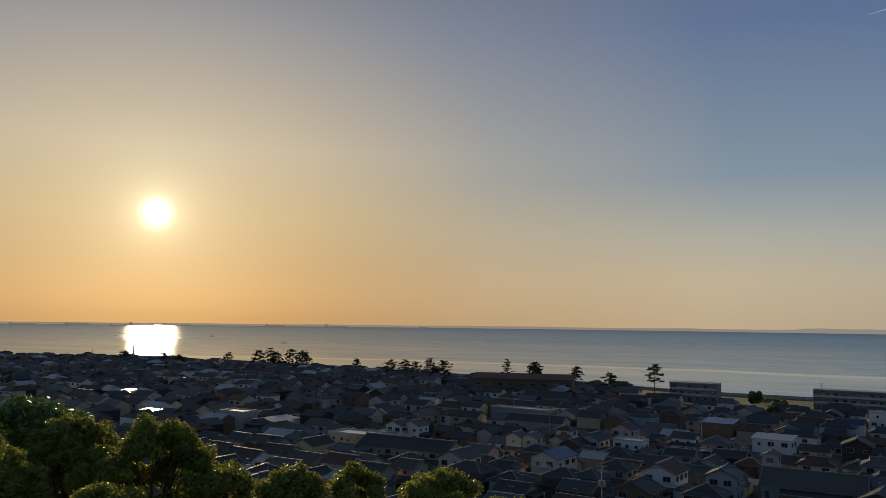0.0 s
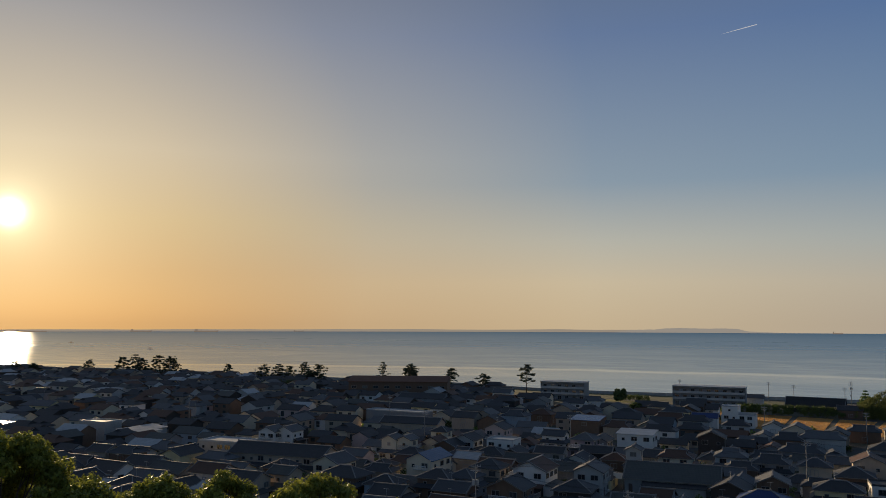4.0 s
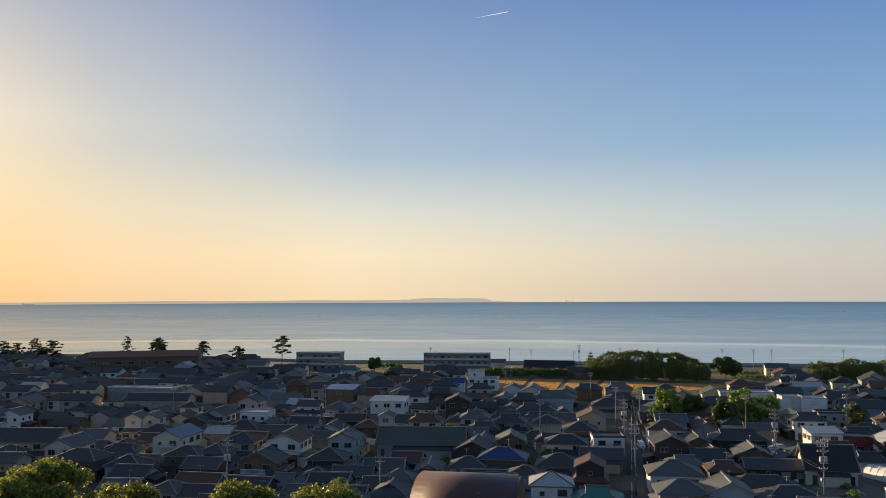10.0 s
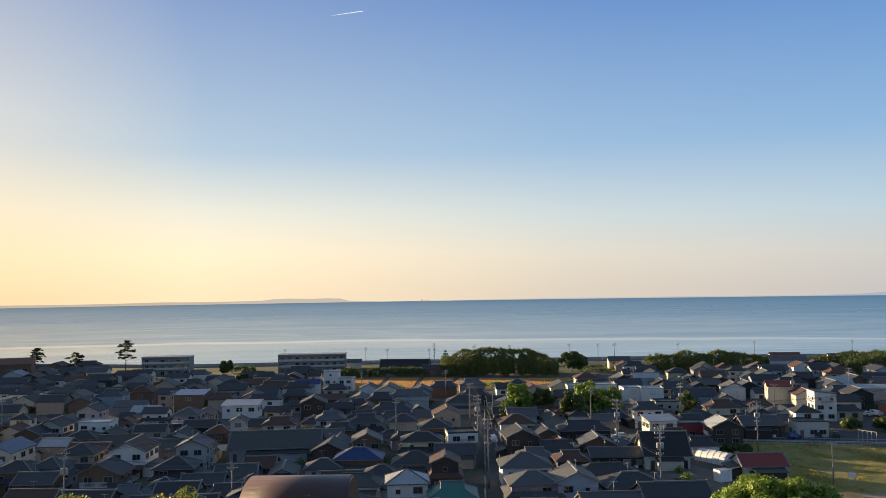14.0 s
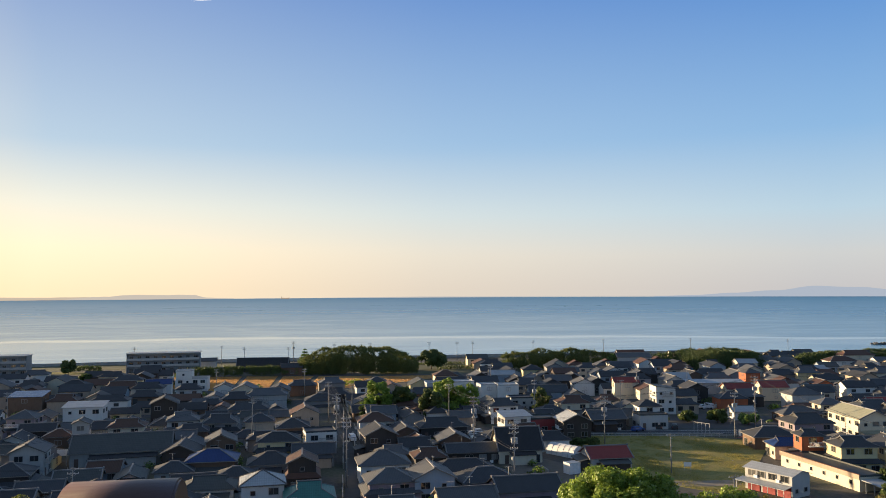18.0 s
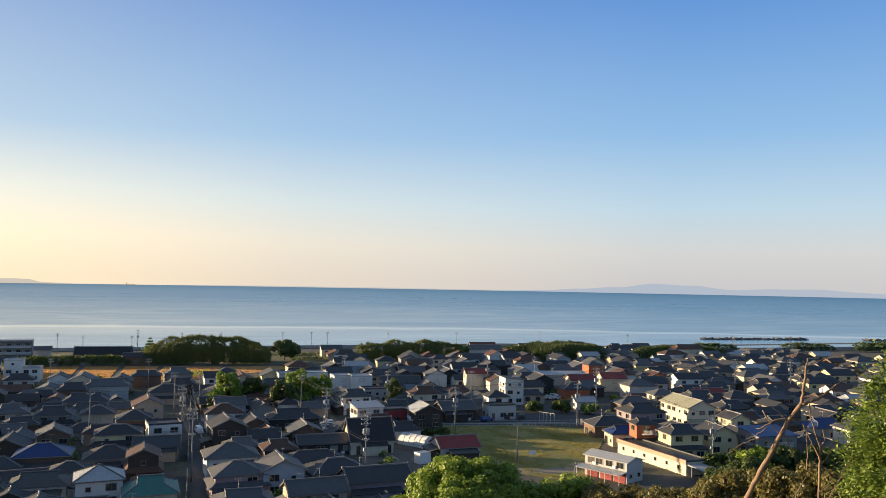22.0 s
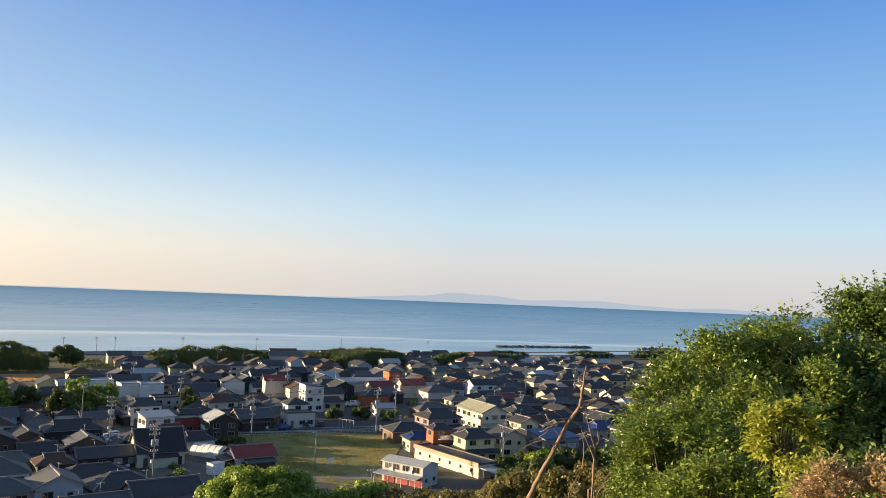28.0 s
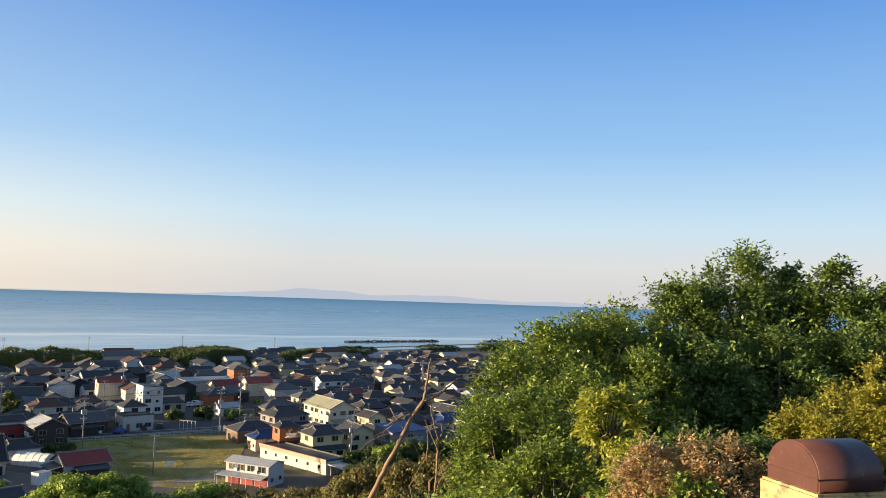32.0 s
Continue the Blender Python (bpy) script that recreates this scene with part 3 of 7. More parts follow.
def window_meshes():
    out = {}
    for key, w, h in (("wide", 1.7, 1.15), ("tall", 1.8, 1.9), ("small", 0.8, 0.75), ("strip", 2.6, 1.2)):
        t = 0.09
        xs = [-w / 2 - t, -w / 2, w / 2, w / 2 + t] if key == "small" else [-w / 2 - t, -w / 2, -0.04, 0.04, w / 2, w / 2 + t]
        g = lattice(xs, [-t, 0, h, h + t], [(i, 1) for i in range(1, len(xs) - 1, 2)], -0.09, 0.02)
        p = Geo().box(-w / 2, -0.035, 0, w / 2, 0.015, h)
        out[key] = (g.mesh("window_" + key, FRAME), p.mesh("pane_" + key, GLASS))
    g = Geo().box(-0.48, -0.08, 0, 0.48, 0.02, 2.05)
    out["door"] = (g.mesh("door", DOOR), None)
    g = Geo().box(-0.42, -0.34, 0, 0.42, -0.04, 0.62)
    out["ac"] = (g.mesh("air_conditioner", WHITE), None)
    return out


WIN = window_meshes()


def opening(parent, kind, m, pane=True):
    if kind in ("door", "ac"):
        return part({"door": "door", "ac": "air_conditioner"}[kind], WIN[kind][0], parent, m)
    ob = part("window", WIN[kind][0], parent, m)
    if pane:
        part("pane", WIN[kind][1], ob)
    return ob


def wall_geo(l, w, e, rise, kind):
    """Walls with the ridge along x: gable ends, or a plain box under a hip."""
    x, y = l / 2, w / 2
    g = Geo()
    if kind == "gable":
        g.add([(-x, -y, 0), (x, -y, 0), (x, y, 0), (-x, y, 0), (-x, -y, e), (x, -y, e), (x, y, e), (-x, y, e), (-x, 0, e + rise), (x, 0, e + rise)],
              [(3, 2, 1, 0), (0, 1, 5, 4), (2, 3, 7, 6), (3, 0, 4, 8, 7), (1, 2, 6, 9, 5), (4, 5, 9, 8), (6, 7, 8, 9)])
    elif kind == "shed":
        g.add([(-x, -y, 0), (x, -y, 0), (x, y, 0), (-x, y, 0), (-x, -y, e), (x, -y, e), (x, y, e + rise), (-x, y, e + rise)],
              [(3, 2, 1, 0), (4, 5, 6, 7), (0, 1, 5, 4), (1, 2, 6, 5), (2, 3, 7, 6), (3, 0, 4, 7)])
    else:
        g.box(-x, -y, 0, x, y, e)
    return g


def prism_wall(l, w, e, rise, mat, kind):
    return wall_geo(l, w, e, rise, kind).mesh("wall", mat)


def roof_geo(l, w, e, rise, kind, ov=0.45, t=0.16):
    x, y = l / 2 + (0.45 if kind == "gable" else ov), w / 2 + ov
    g = Geo()
    s = rise / (w / 2)
    ez = e - s * ov + t + 0.02
    top = e + rise + t + 0.02
    if kind == "gable":
        g.slab([(-x, -y, ez), (x, -y, ez), (x, 0, top), (-x, 0, top)], t)
        g.slab([(-x, 0, top), (x, 0, top), (x, y, ez), (-x, y, ez)], t)
    elif kind == "hip":
        r = max(0.0, l / 2 - w / 2)
        g.slab([(-x, -y, ez), (x, -y, ez), (r, 0, top), (-r, 0, top)], t)
        g.slab([(-r, 0, top), (r, 0, top), (x, y, ez), (-x, y, ez)], t)
        g.slab([(x, -y, ez), (x, y, ez), (r, 0, top)], t)
        g.slab([(-x, y, ez), (-x, -y, ez), (-r, 0, top)], t)
    elif kind == "irimoya":
        # a hip below, a small gable above
        k = 0.46
        xh, yh, zh = x + (max(0.0, l / 2 - w / 2) - x) * (1 - k), y * k, ez + (top - ez) * (1 - k)
        for sy in (-1, 1):
            pts = [(-x, sy * y, ez), (x, sy * y, ez), (xh, sy * yh, zh), (xh, 0, top), (-xh, 0, top), (-xh, sy * yh, zh)]
            g.slab(pts if sy < 0 else pts[::-1], t)
        for sx in (-1, 1):
            pts = [(sx * x, -y, ez), (sx * x, y, ez), (sx * xh, yh, zh), (sx * xh, -yh, zh)]
            g.slab(pts if sx > 0 else pts[::-1], t)
            a, b = sx * (xh - 0.22), sx * (xh - 0.34)
            tri = [(a, -yh, zh - t), (a, yh, zh - t), (a, 0, top - t), (b, -yh, zh - t), (b, yh, zh - t), (b, 0, top - t)]
            faces = [(0, 1, 2), (5, 4, 3), (0, 3, 4, 1), (1, 4, 5, 2), (2, 5, 3, 0)]
            g.add(tri, faces if sx > 0 else [f[::-1] for f in faces])
    elif kind == "shed":
        s = rise / w
        g.slab([(-x, -y, e - s * ov + t), (x, -y, e - s * ov + t), (x, y, e + rise + s * ov + t), (-x, y, e + rise + s * ov + t)], t)
    else:
        # flat roof with a low parapet
        x, y = l / 2, w / 2
        g.box(-x, -y, e, x, y, e + 0.12)
        for a in ((-x - 0.06, -y - 0.06, x + 0.06, -y + 0.14), (-x - 0.06, y - 0.14, x + 0.06, y + 0.06), (-x - 0.06, -y + 0.14, -x + 0.14, y - 0.14), (x - 0.14, -y + 0.14, x + 0.06, y - 0.14)):
            g.box(a[0], a[1], e + 0.002, a[2], a[3], e + 0.45)
    return g.weld()


def roof_mesh(l, w, e, rise, mat, kind, ov=0.45, t=0.16):
    return roof_geo(l, w, e, rise, kind, ov, t).mesh("roof", mat)


def ridge_mesh(l, w, e, rise, kind, ov=0.45, t=0.16):
    g = Geo()
    top = e + rise + t + 0.05
    s = rise / (w / 2)
    if kind == "gable":
        g.bar((-l / 2 - 0.5, 0, top), (l / 2 + 0.5, 0, top), 0.34, 0.26)
        for sx in (-1, 1):
            g.box(sx * (l / 2 + 0.5) - 0.12, -0.26, top - 0.16, sx * (l / 2 + 0.5) + 0.12, 0.26, top + 0.24)
            for sy in (-1, 1):
                g.bar((sx * (l / 2 + 0.36), sy * 0.2, top - 0.1), (sx * (l / 2 + 0.36), sy * (w / 2 + ov), e - s * ov + t + 0.05), 0.24, 0.12)
    elif kind == "irimoya":
        x, y, ez = l / 2 + ov, w / 2 + ov, e - s * ov + t + 0.06
        k = 0.46
        xh, yh, zh = x + (max(0.0, l / 2 - w / 2) - x) * (1 - k), y * k, ez + (top - ez) * (1 - k)
        g.tube([(-xh - 0.15, 0, top + 0.1), (-xh + 0.1, 0, top + 0.05), (xh - 0.1, 0, top + 0.05), (xh + 0.15, 0, top + 0.1)], [0.19, 0.15, 0.15, 0.19], 6)
        for sx in (-1, 1):
            for sy in (-1, 1):
                g.tube([(sx * xh, 0, top - 0.02), (sx * xh, sy * yh, zh), (sx * x, sy * y, ez)], [0.11, 0.11, 0.12], 5)
    else:
        r = max(0.0, l / 2 - w / 2)
        if r > 0.2:
            g.bar((-r - 0.2, 0, top), (r + 0.2, 0, top), 0.36, 0.3)
        for sx in (-1, 1):
            for sy in (-1, 1):
                g.bar((sx * r, 0, top - 0.02), (sx * (l / 2 + ov), sy * (w / 2 + ov), e - s * ov + t + 0.06), 0.26, 0.18)
    return g.mesh("ridge", RIDGE)


def fascia_mesh(l, w, e, rise, kind, ov=0.45, t=0.16):
    """Boards and gutters along the eaves and verges."""
    g = Geo()
    x, y = l / 2 + (0.45 if kind == "gable" else ov), w / 2 + ov
    s = rise / (w / 2)
    ez, top = e - s * ov + t / 2 - 0.03, e + rise + t / 2 - 0.03
    o = 0.06
    x, y = x + o, y + o
    loop = [(-x, -y, ez), (x, -y, ez), (x, y, ez), (-x, y, ez)] if kind == "hip" else [(-x, -y, ez), (x, -y, ez), (x, 0, top), (x, y, ez), (-x, y, ez), (-x, 0, top)]
    n = len(loop)
    for p in loop:
        for a, b in ((-1, -1), (1, -1), (1, 1), (-1, 1)):
            g.v.append((p[0] + a * 0.05 * (1 if p[0] > 0 else -1), p[1] + a * 0.05 * (1 if p[1] > 0 else -1 if p[1] < 0 else 0), p[2] + b * 0.09))
    for i in range(n):
        j = (i + 1) % n
        for k in range(4):
            m = (k + 1) % 4
            g.f.append((i * 4 + k, i * 4 + m, j * 4 + m, j * 4 + k))
    return g.mesh("fascia", FASCIA)


def skirt_mesh(l, w, l2, w2, z, mat):
    """The lower roof round the ground floor of a two-storey house."""
    g = Geo()
    ov, drop = 0.5, 0.75
    o = [(-l / 2 - ov, -w / 2 - ov), (l / 2 + ov, -w / 2 - ov), (l / 2 + ov, w / 2 + ov), (-l / 2 - ov, w / 2 + ov)]
    i = [(-l2 / 2, -w2 / 2), (l2 / 2, -w2 / 2), (l2 / 2, w2 / 2), (-l2 / 2, w2 / 2)]
    for k in range(4):
        a, b, c, d = o[k], o[(k + 1) % 4], i[(k + 1) % 4], i[k]
        g.slab([(*a, z - 0.1), (*b, z - 0.1), (*c, z + drop), (*d, z + drop)], 0.14)
    return g.weld().mesh("lower_roof", mat)


SIDES = ((0, -1, 0.0), (1, 0, 90.0), (0, 1, 180.0), (-1, 0, -90.0))


def dress(base, l, w, storeys, x, y, rot, rng, e, full, z0=0.0):
    """Windows, a door and small fittings on the walls, most of them on the sides toward the hill."""
    c, s = math.cos(radians(rot)), math.sin(radians(rot))
    for nx, ny, ang in SIDES:
        wx, wy = c * nx - s * ny, s * nx + c * ny
        toward = -(wx * x + wy * y) / max(1.0, math.hypot(x, y))
        if toward < 0.12:
            continue
        length, off = (l, w / 2) if ny else (w, l / 2)
        count = max(1, int(length / 2.9)) if full else 1
        for st in range(storeys):
            z = z0 + (0.95 if st == 0 else e - z0 - 1.95 if storeys == 2 else 0.95 + 2.8 * st)
            for k in range(count):
                u = (k + 0.5) / count * length - length / 2 + rng.uniform(-0.25, 0.25)
                pick = rng.random()
                kind = "wide" if pick < 0.5 else "tall" if pick < 0.72 and st == 0 else "small" if pick < 0.88 else "wide"
                zz = z - (0.85 if kind == "tall" else 0)
                if st == 0 and k == 0 and ny and full:
                    kind, zz = "door", z0 + 0.02
                m = pose(nx * off + (u if ny else 0) * (1 if ny < 0 else -1), ny * off + (u if nx else 0) * nx, zz, 0, 0, ang)
                opening(base, kind, m, full)
        if full and rng.random() < 0.5 and ny:
            opening(base, "ac", pose(nx * off + length * 0.3, ny * off, z0 + 0.15, 0, 0, ang))


HOUSE_COUNT = [0]


def annexes(base, l, w, x, y, rot, rng, e, roof, wall):
    """A lean-to, a porch or a balcony on the sides toward the hill."""
    c, s = math.cos(radians(rot)), math.sin(radians(rot))
    for nx, ny, ang in SIDES:
        wx, wy = c * nx - s * ny, s * nx + c * ny
        if -(wx * x + wy * y) / max(1.0, math.hypot(x, y)) < 0.1:
            continue
        length, off = (l, w / 2) if ny else (w, l / 2)
        m = pose(nx * off, ny * off, 0, 0, 0, ang)
        pick = rng.random()
        if pick < 0.42:
            a = length * rng.uniform(0.22, 0.42)
            u = rng.uniform(-0.5, 0.5) * (length - 2 * a)
            deep, h = rng.uniform(1.3, 2.4), rng.uniform(2.1, 2.45)
            part("annex", Geo().box(u - a, -deep, 0, u + a, -0.02, h).mesh("annex", WALL[rng.choice((wall, "wood", "tan", wall))]), base, m)
            part("annex_roof", Geo().slab([(u - a - 0.3, -deep - 0.4, h + 0.02), (u + a + 0.3, -deep - 0.4, h + 0.02), (u + a + 0.3, -0.03, h + 0.62), (u - a - 0.3, -0.03, h + 0.62)], 0.1).mesh("annex_roof", ROOF[rng.choice((roof, roof, "sheet", "dark")) if roof not in ("solar", "red", "green", "blue") else "sheet"]), base, m)
        elif pick < 0.66 and e > 4.6:
            a = length * rng.uniform(0.2, 0.36)
            u = rng.uniform(-0.5, 0.5) * (length - 2 * a)
            z = e - 2.35
            part("balcony", Geo().box(u - a, -1.1, z - 0.12, u + a, -0.02, z).mesh("balcony", WALL["lightgrey"]), base, m)
            g = Geo()
            for k in range(int(2 * a / 0.22) + 1):
                g.box(u - a + 0.22 * k, -1.1, z, u - a + 0.22 * k + 0.05, -1.05, z + 0.95)
            g.box(u - a, -1.12, z + 0.95, u + a + 0.02, -1.03, z + 1.02)
            part("balcony_rail", g.mesh("balcony_rail", rng.choice((STEEL, WHITE, FRAME))), base, m)


def house(x, y, rot, l, w, h, kind, roof, wall, label="", full=True, name="house", lower=True):
    """A house with its ridge along its own x. l, w: length and width of the walls; h: height of the ridge."""
    HOUSE_COUNT[0] += 1
    rng = random.Random(HOUSE_COUNT[0] * 7 + 1)
    words = {"gable": "gabled", "hip": "hipped", "flat": "flat", "shed": "single-pitch"}[kind]
    roofs = {"dark": "dark grey tile", "grey": "silver-grey tile", "slate": "blue-grey tile", "brown": "brown tile", "black": "black slate", "red": "red tile", "green": "green sheet",
             "blue": "bright blue tile", "pale": "pale sheet", "solar": "solar-panelled", "olive": "olive sheet", "sheet": "weathered grey sheet", "rust": "rust-red sheet"}[roof]
    walls = {"lightgrey": "light grey", "bluegrey": "blue-grey", "wood": "dark wooden", "pink": "pinkish", "tan": "tan", "concrete": "concrete"}.get(wall, wall)
    ob = thing(name, x, y, 0.0, rot, label or f"{walls} walled house with a {words} {roofs} roof", "house", "houses of the town")
    OCC.append((x, y, math.hypot(l, w) / 2))
    rise = {"gable": 0.235, "hip": 0.235, "flat": 0.0, "shed": 0.12}[kind] * w
    if kind == "gable" and roof == "black":
        rise = 0.5 * w
    e = max(2.3, h - rise)
    storeys = 3 if e > 8 else 2 if e > 4.3 else 1
    two = lower and storeys == 2 and kind in ("hip", "gable") and full and rng.random() < 0.6
    l2, w2 = (l - 1.4, w - 1.2) if two else (l, w)
    if two:
        e = max(2.3, h - 0.235 * w2 if roof != "black" else h - 0.42 * w2)
        rise = h - e
        g = Geo().box(-l / 2, -w / 2, 0, l / 2, w / 2, 2.75)
        part("ground_floor", g.mesh("ground_floor", WALL[wall]), ob)
        part("lower_roof", skirt_mesh(l, w, l2, w2, 2.75, ROOF[roof]), ob)
        dress(ob, l, w, 1, x, y, rot, rng, e, full)
        part("wall", prism_wall(l2, w2, e, rise, WALL[wall], kind), ob)
        upper_windows(ob, l2, w2, x, y, rot, rng, e, full)
    else:
        part("wall", prism_wall(l, w, e, rise, WALL[wall], kind), ob)
        dress(ob, l, w, storeys, x, y, rot, rng, e, full)
    shape = "irimoya" if kind == "hip" and l2 > w2 * 0.98 and rng.random() < 0.55 else kind
    part("roof", roof_mesh(l2, w2, e, rise, ROOF[roof] if kind != "flat" else WALL[wall] if roof == "same" else ROOF[roof], shape), ob)
    if kind in ("gable", "hip") and roof not in ("solar",):
        part("ridge", ridge_mesh(l2, w2, e, rise, shape), ob)
        if x * x + y * y < 300 ** 2:
            part("fascia", fascia_mesh(l2, w2, e, rise, kind), ob)
    if full and x * x + y * y < 290 ** 2:
        annexes(ob, l, w, x, y, rot, rng, e, roof, wall)
    if full and rng.random() < 0.45 and kind in ("gable", "hip"):
        px = rng.uniform(-0.3, 0.3) * l2
        g = Geo().tube([(px, 0, h - 0.2), (px, 0, h + 2.0)], [0.025, 0.02], 5).bar((px - 0.7, 0, h + 1.9), (px + 0.7, 0, h + 1.9), 0.03, 0.03)
        for k in range(5):
            g.bar((px - 0.6 + 0.28 * k, -0.35 + 0.03 * k, h + 1.9), (px - 0.6 + 0.28 * k, 0.35 - 0.03 * k, h + 1.9), 0.02, 0.02)
        part("television_aerial", g.mesh("television_aerial", STEEL), ob)
    return ob


def upper_windows(base, l, w, x, y, rot, rng, e, full):
    c, s = math.cos(radians(rot)), math.sin(radians(rot))
    for nx, ny, ang in SIDES:
        wx, wy = c * nx - s * ny, s * nx + c * ny
        if -(wx * x + wy * y) / max(1.0, math.hypot(x, y)) < 0.12:
            continue
        length, off = (l, w / 2) if ny else (w, l / 2)
        count = max(1, int(length / 3.4))
        for k in range(count):
            u = (k + 0.5) / count * length - length / 2
            kind = "wide" if rng.random() < 0.7 else "small"
            opening(base, kind, pose(nx * off + (u if ny else 0), ny * off + (u if nx else 0), e - 1.75, 0, 0, ang), full)


# houses that can be told apart
house(-65.3, 200.9, 87.9, 9.7, 8.4, 8, "gable", "brown", "white", "white house with a big dark brown gabled roof", lower=False)
house(-95.7, 202.3, 86.8, 11.4, 7.5, 8, "gable", "solar", "cream", "cream house with solar panels along its roof slope", lower=False)
house(-77.7, 201.4, -0.8, 7.9, 7, 7, "hip", "slate", "tan")
house(-64.1, 178.9, 87.2, 8.8, 9.7, 7.3, "gable", "slate", "brown")
house(-79.1, 188.3, -3.5, 7.9, 7.9, 6.5, "hip", "slate", "grey")
house(-84.9, 185.0, -0.8, 9.7, 7.9, 6.5, "hip", "dark", "brown")
house(-120.6, 228.3, 93.3, 7, 6.2, 7.6, "gable", "grey", "cream")
house(-115.6, 228.7, 92.4, 7, 5.7, 7.6, "gable", "grey", "cream")
house(-116.1, 255.2, 2.1, 7, 6.6, 7.3, "hip", "dark", "cream")
house(-102.2, 245.3, 87.8, 7.9, 7, 7, "gable", "dark", "lightgrey", lower=False)
house(-101.4, 271.2, 90.3, 8.8, 7, 7.6, "gable", "slate", "pink", lower=False)
house(-90.1, 245.5, -1.8, 8.8, 7, 5.9, "flat", "pale", "white", "white house with a flat roof terrace")
house(-67.4, 258.9, -2.6, 8.8, 8.8, 7.6, "hip", "grey", "mauve")
house(-77.8, 302.8, -3.2, 10.6, 7.9, 7.6, "shed", "solar", "brown", "brown house with a blue solar roof edged in white", full=False)
house(-53.3, 270.5, -2.3, 11.4, 7, 7.6, "shed", "pale", "white", "modern white house with a pale single-pitch roof")
house(-47.4, 236.1, 93.4, 6.2, 5.3, 7.8, "gable", "slate", "lightgrey")
house(-51.8, 204.4, 92.6, 8.4, 7, 7.6, "gable", "grey", "lightgrey", lower=False)
house(-50.9, 185.8, 2.5, 9.7, 8.8, 6.5, "hip", "slate", "wood")
house(-70.7, 232.6, 2.4, 9.7, 7, 6.5, "gable", "dark", "grey")
house(-80.5, 269.9, -2.5, 8.8, 7, 6.3, "gable", "slate", "white")
house(-110.6, 316.0, -1.5, 9.7, 7.9, 7.3, "hip", "slate", "bluegrey", full=False)
house(-104.9, 332.4, 1.0, 9.7, 7.9, 6.5, "hip", "brown", "brown", full=False)
house(-88.9, 231.5, 1.9, 8.8, 7, 5.4, "hip", "dark", "grey")
house(-76.7, 226.0, 2.8, 10.6, 7, 4.9, "gable", "sheet", "grey")
house(-137.4, 276.0, 3.0, 22.8, 7.9, 7.3, "gable", "dark", "tan", "long two-storey row house under a dark roof", full=False, lower=False)
house(-160.3, 309.1, -3.3, 28.5, 7, 5.4, "flat", "pale", "grey", "long low building with a pale flat roof", full=False)
house(-184.7, 398.1, 90.8, 8.8, 8.8, 8.1, "gable", "pale", "lightgrey", full=False)
house(-182.3, 378.8, 1.4, 24.7, 8.8, 6.5, "gable", "dark", "grey", full=False)
house(-175.4, 333.8, 0.0, 26.6, 7.9, 5.9, "gable", "dark", "brown", full=False)
house(-140.5, 362.1, -2.6, 11.4, 7.9, 6.5, "hip", "grey", "grey", full=False)
house(-129.0, 308.0, -0.2, 9.7, 7.9, 6.5, "gable", "dark", "tan", full=False)
house(-105.2, 237.8, 86.7, 7.9, 7, 5.9, "gable", "dark", "brown")
house(-98.5, 393.9, 3.5, 10.6, 7, 7, "hip", "grey", "white", full=False)
house(-154.2, 419.6, 2.9, 9.7, 7.9, 7, "gable", "grey", "white", full=False)
house(-73.3, 351.1, 0.4, 10.6, 7.9, 6.5, "hip", "dark", "brown", full=False)
house(-66.7, 304.4, -1.6, 9.7, 7.9, 6.5, "hip", "brown", "tan", full=False)
house(-33.8, 217.4, 3.3, 22.8, 13.2, 6.5, "gable", "sheet", "concrete", "large workshop under a weathered grey corrugated roof", lower=False, name="workshop")
house(-36.6, 241.4, 0.6, 10.6, 7.9, 6.5, "hip", "brown", "cream")
house(-30.4, 273.5, 93.1, 7.9, 7.9, 8.6, "gable", "dark", "wood", "dark house with a steep roof and a yellow-edged gable", lower=False)
house(-22.4, 247.4, 2.8, 9.7, 8.8, 7, "hip", "grey", "lightgrey")
house(-40.7, 345.8, 0.1, 9.7, 6.2, 6.5, "gable", "blue", "white", full=False)
house(-53.6, 341.2, 0.8, 14.1, 8.8, 6.5, "hip", "brown", "pink", full=False)
house(-14.4, 323.6, 89.4, 7.9, 7, 6.8, "gable", "dark", "white", full=False)
house(1.5, 305.1, -2.7, 14.1, 7.9, 6.3, "hip", "grey", "lightgrey", full=False)
house(-11.7, 244.0, -1.6, 10.6, 8.8, 6.5, "hip", "dark", "grey")
house(-10.1, 213.2, 92.5, 7.9, 7, 6.5, "gable", "grey", "brown")
house(-11.0, 194.4, -3.7, 10.6, 7.9, 5.9, "hip", "blue", "brown", "brown house under a bright blue hipped roof")
house(-18.7, 205.6, 86.4, 8.8, 7.9, 5.9, "gable", "dark", "wood")
house(-18.9, 190.1, 1.0, 7.9, 6.2, 4.3, "hip", "slate", "lightgrey")
house(-4.4, 273.6, -1.8, 12.3, 7.9, 5.9, "hip", "slate", "grey")
house(12.3, 248.9, 90.3, 8.8, 7.9, 7.6, "gable", "brown", "tan", lower=False)
house(8.3, 235.5, -0.2, 8.8, 7.9, 5.9, "hip", "dark", "brown")
house(4.0, 210.0, -1.3, 11.4, 7.9, 6.5, "hip", "dark", "yellow")
house(14.6, 217.1, 4.0, 7.9, 7, 5.4, "flat", "slate", "white")
house(12.1, 201.0, -2.4, 9.7, 7, 4.9, "gable", "slate", "grey")
house(2.0, 190.6, -0.7, 9.7, 7.9, 5.4, "hip", "dark", "grey")
house(8.4, 179.7, 87.6, 7.9, 7, 7, "gable", "brown", "wood")
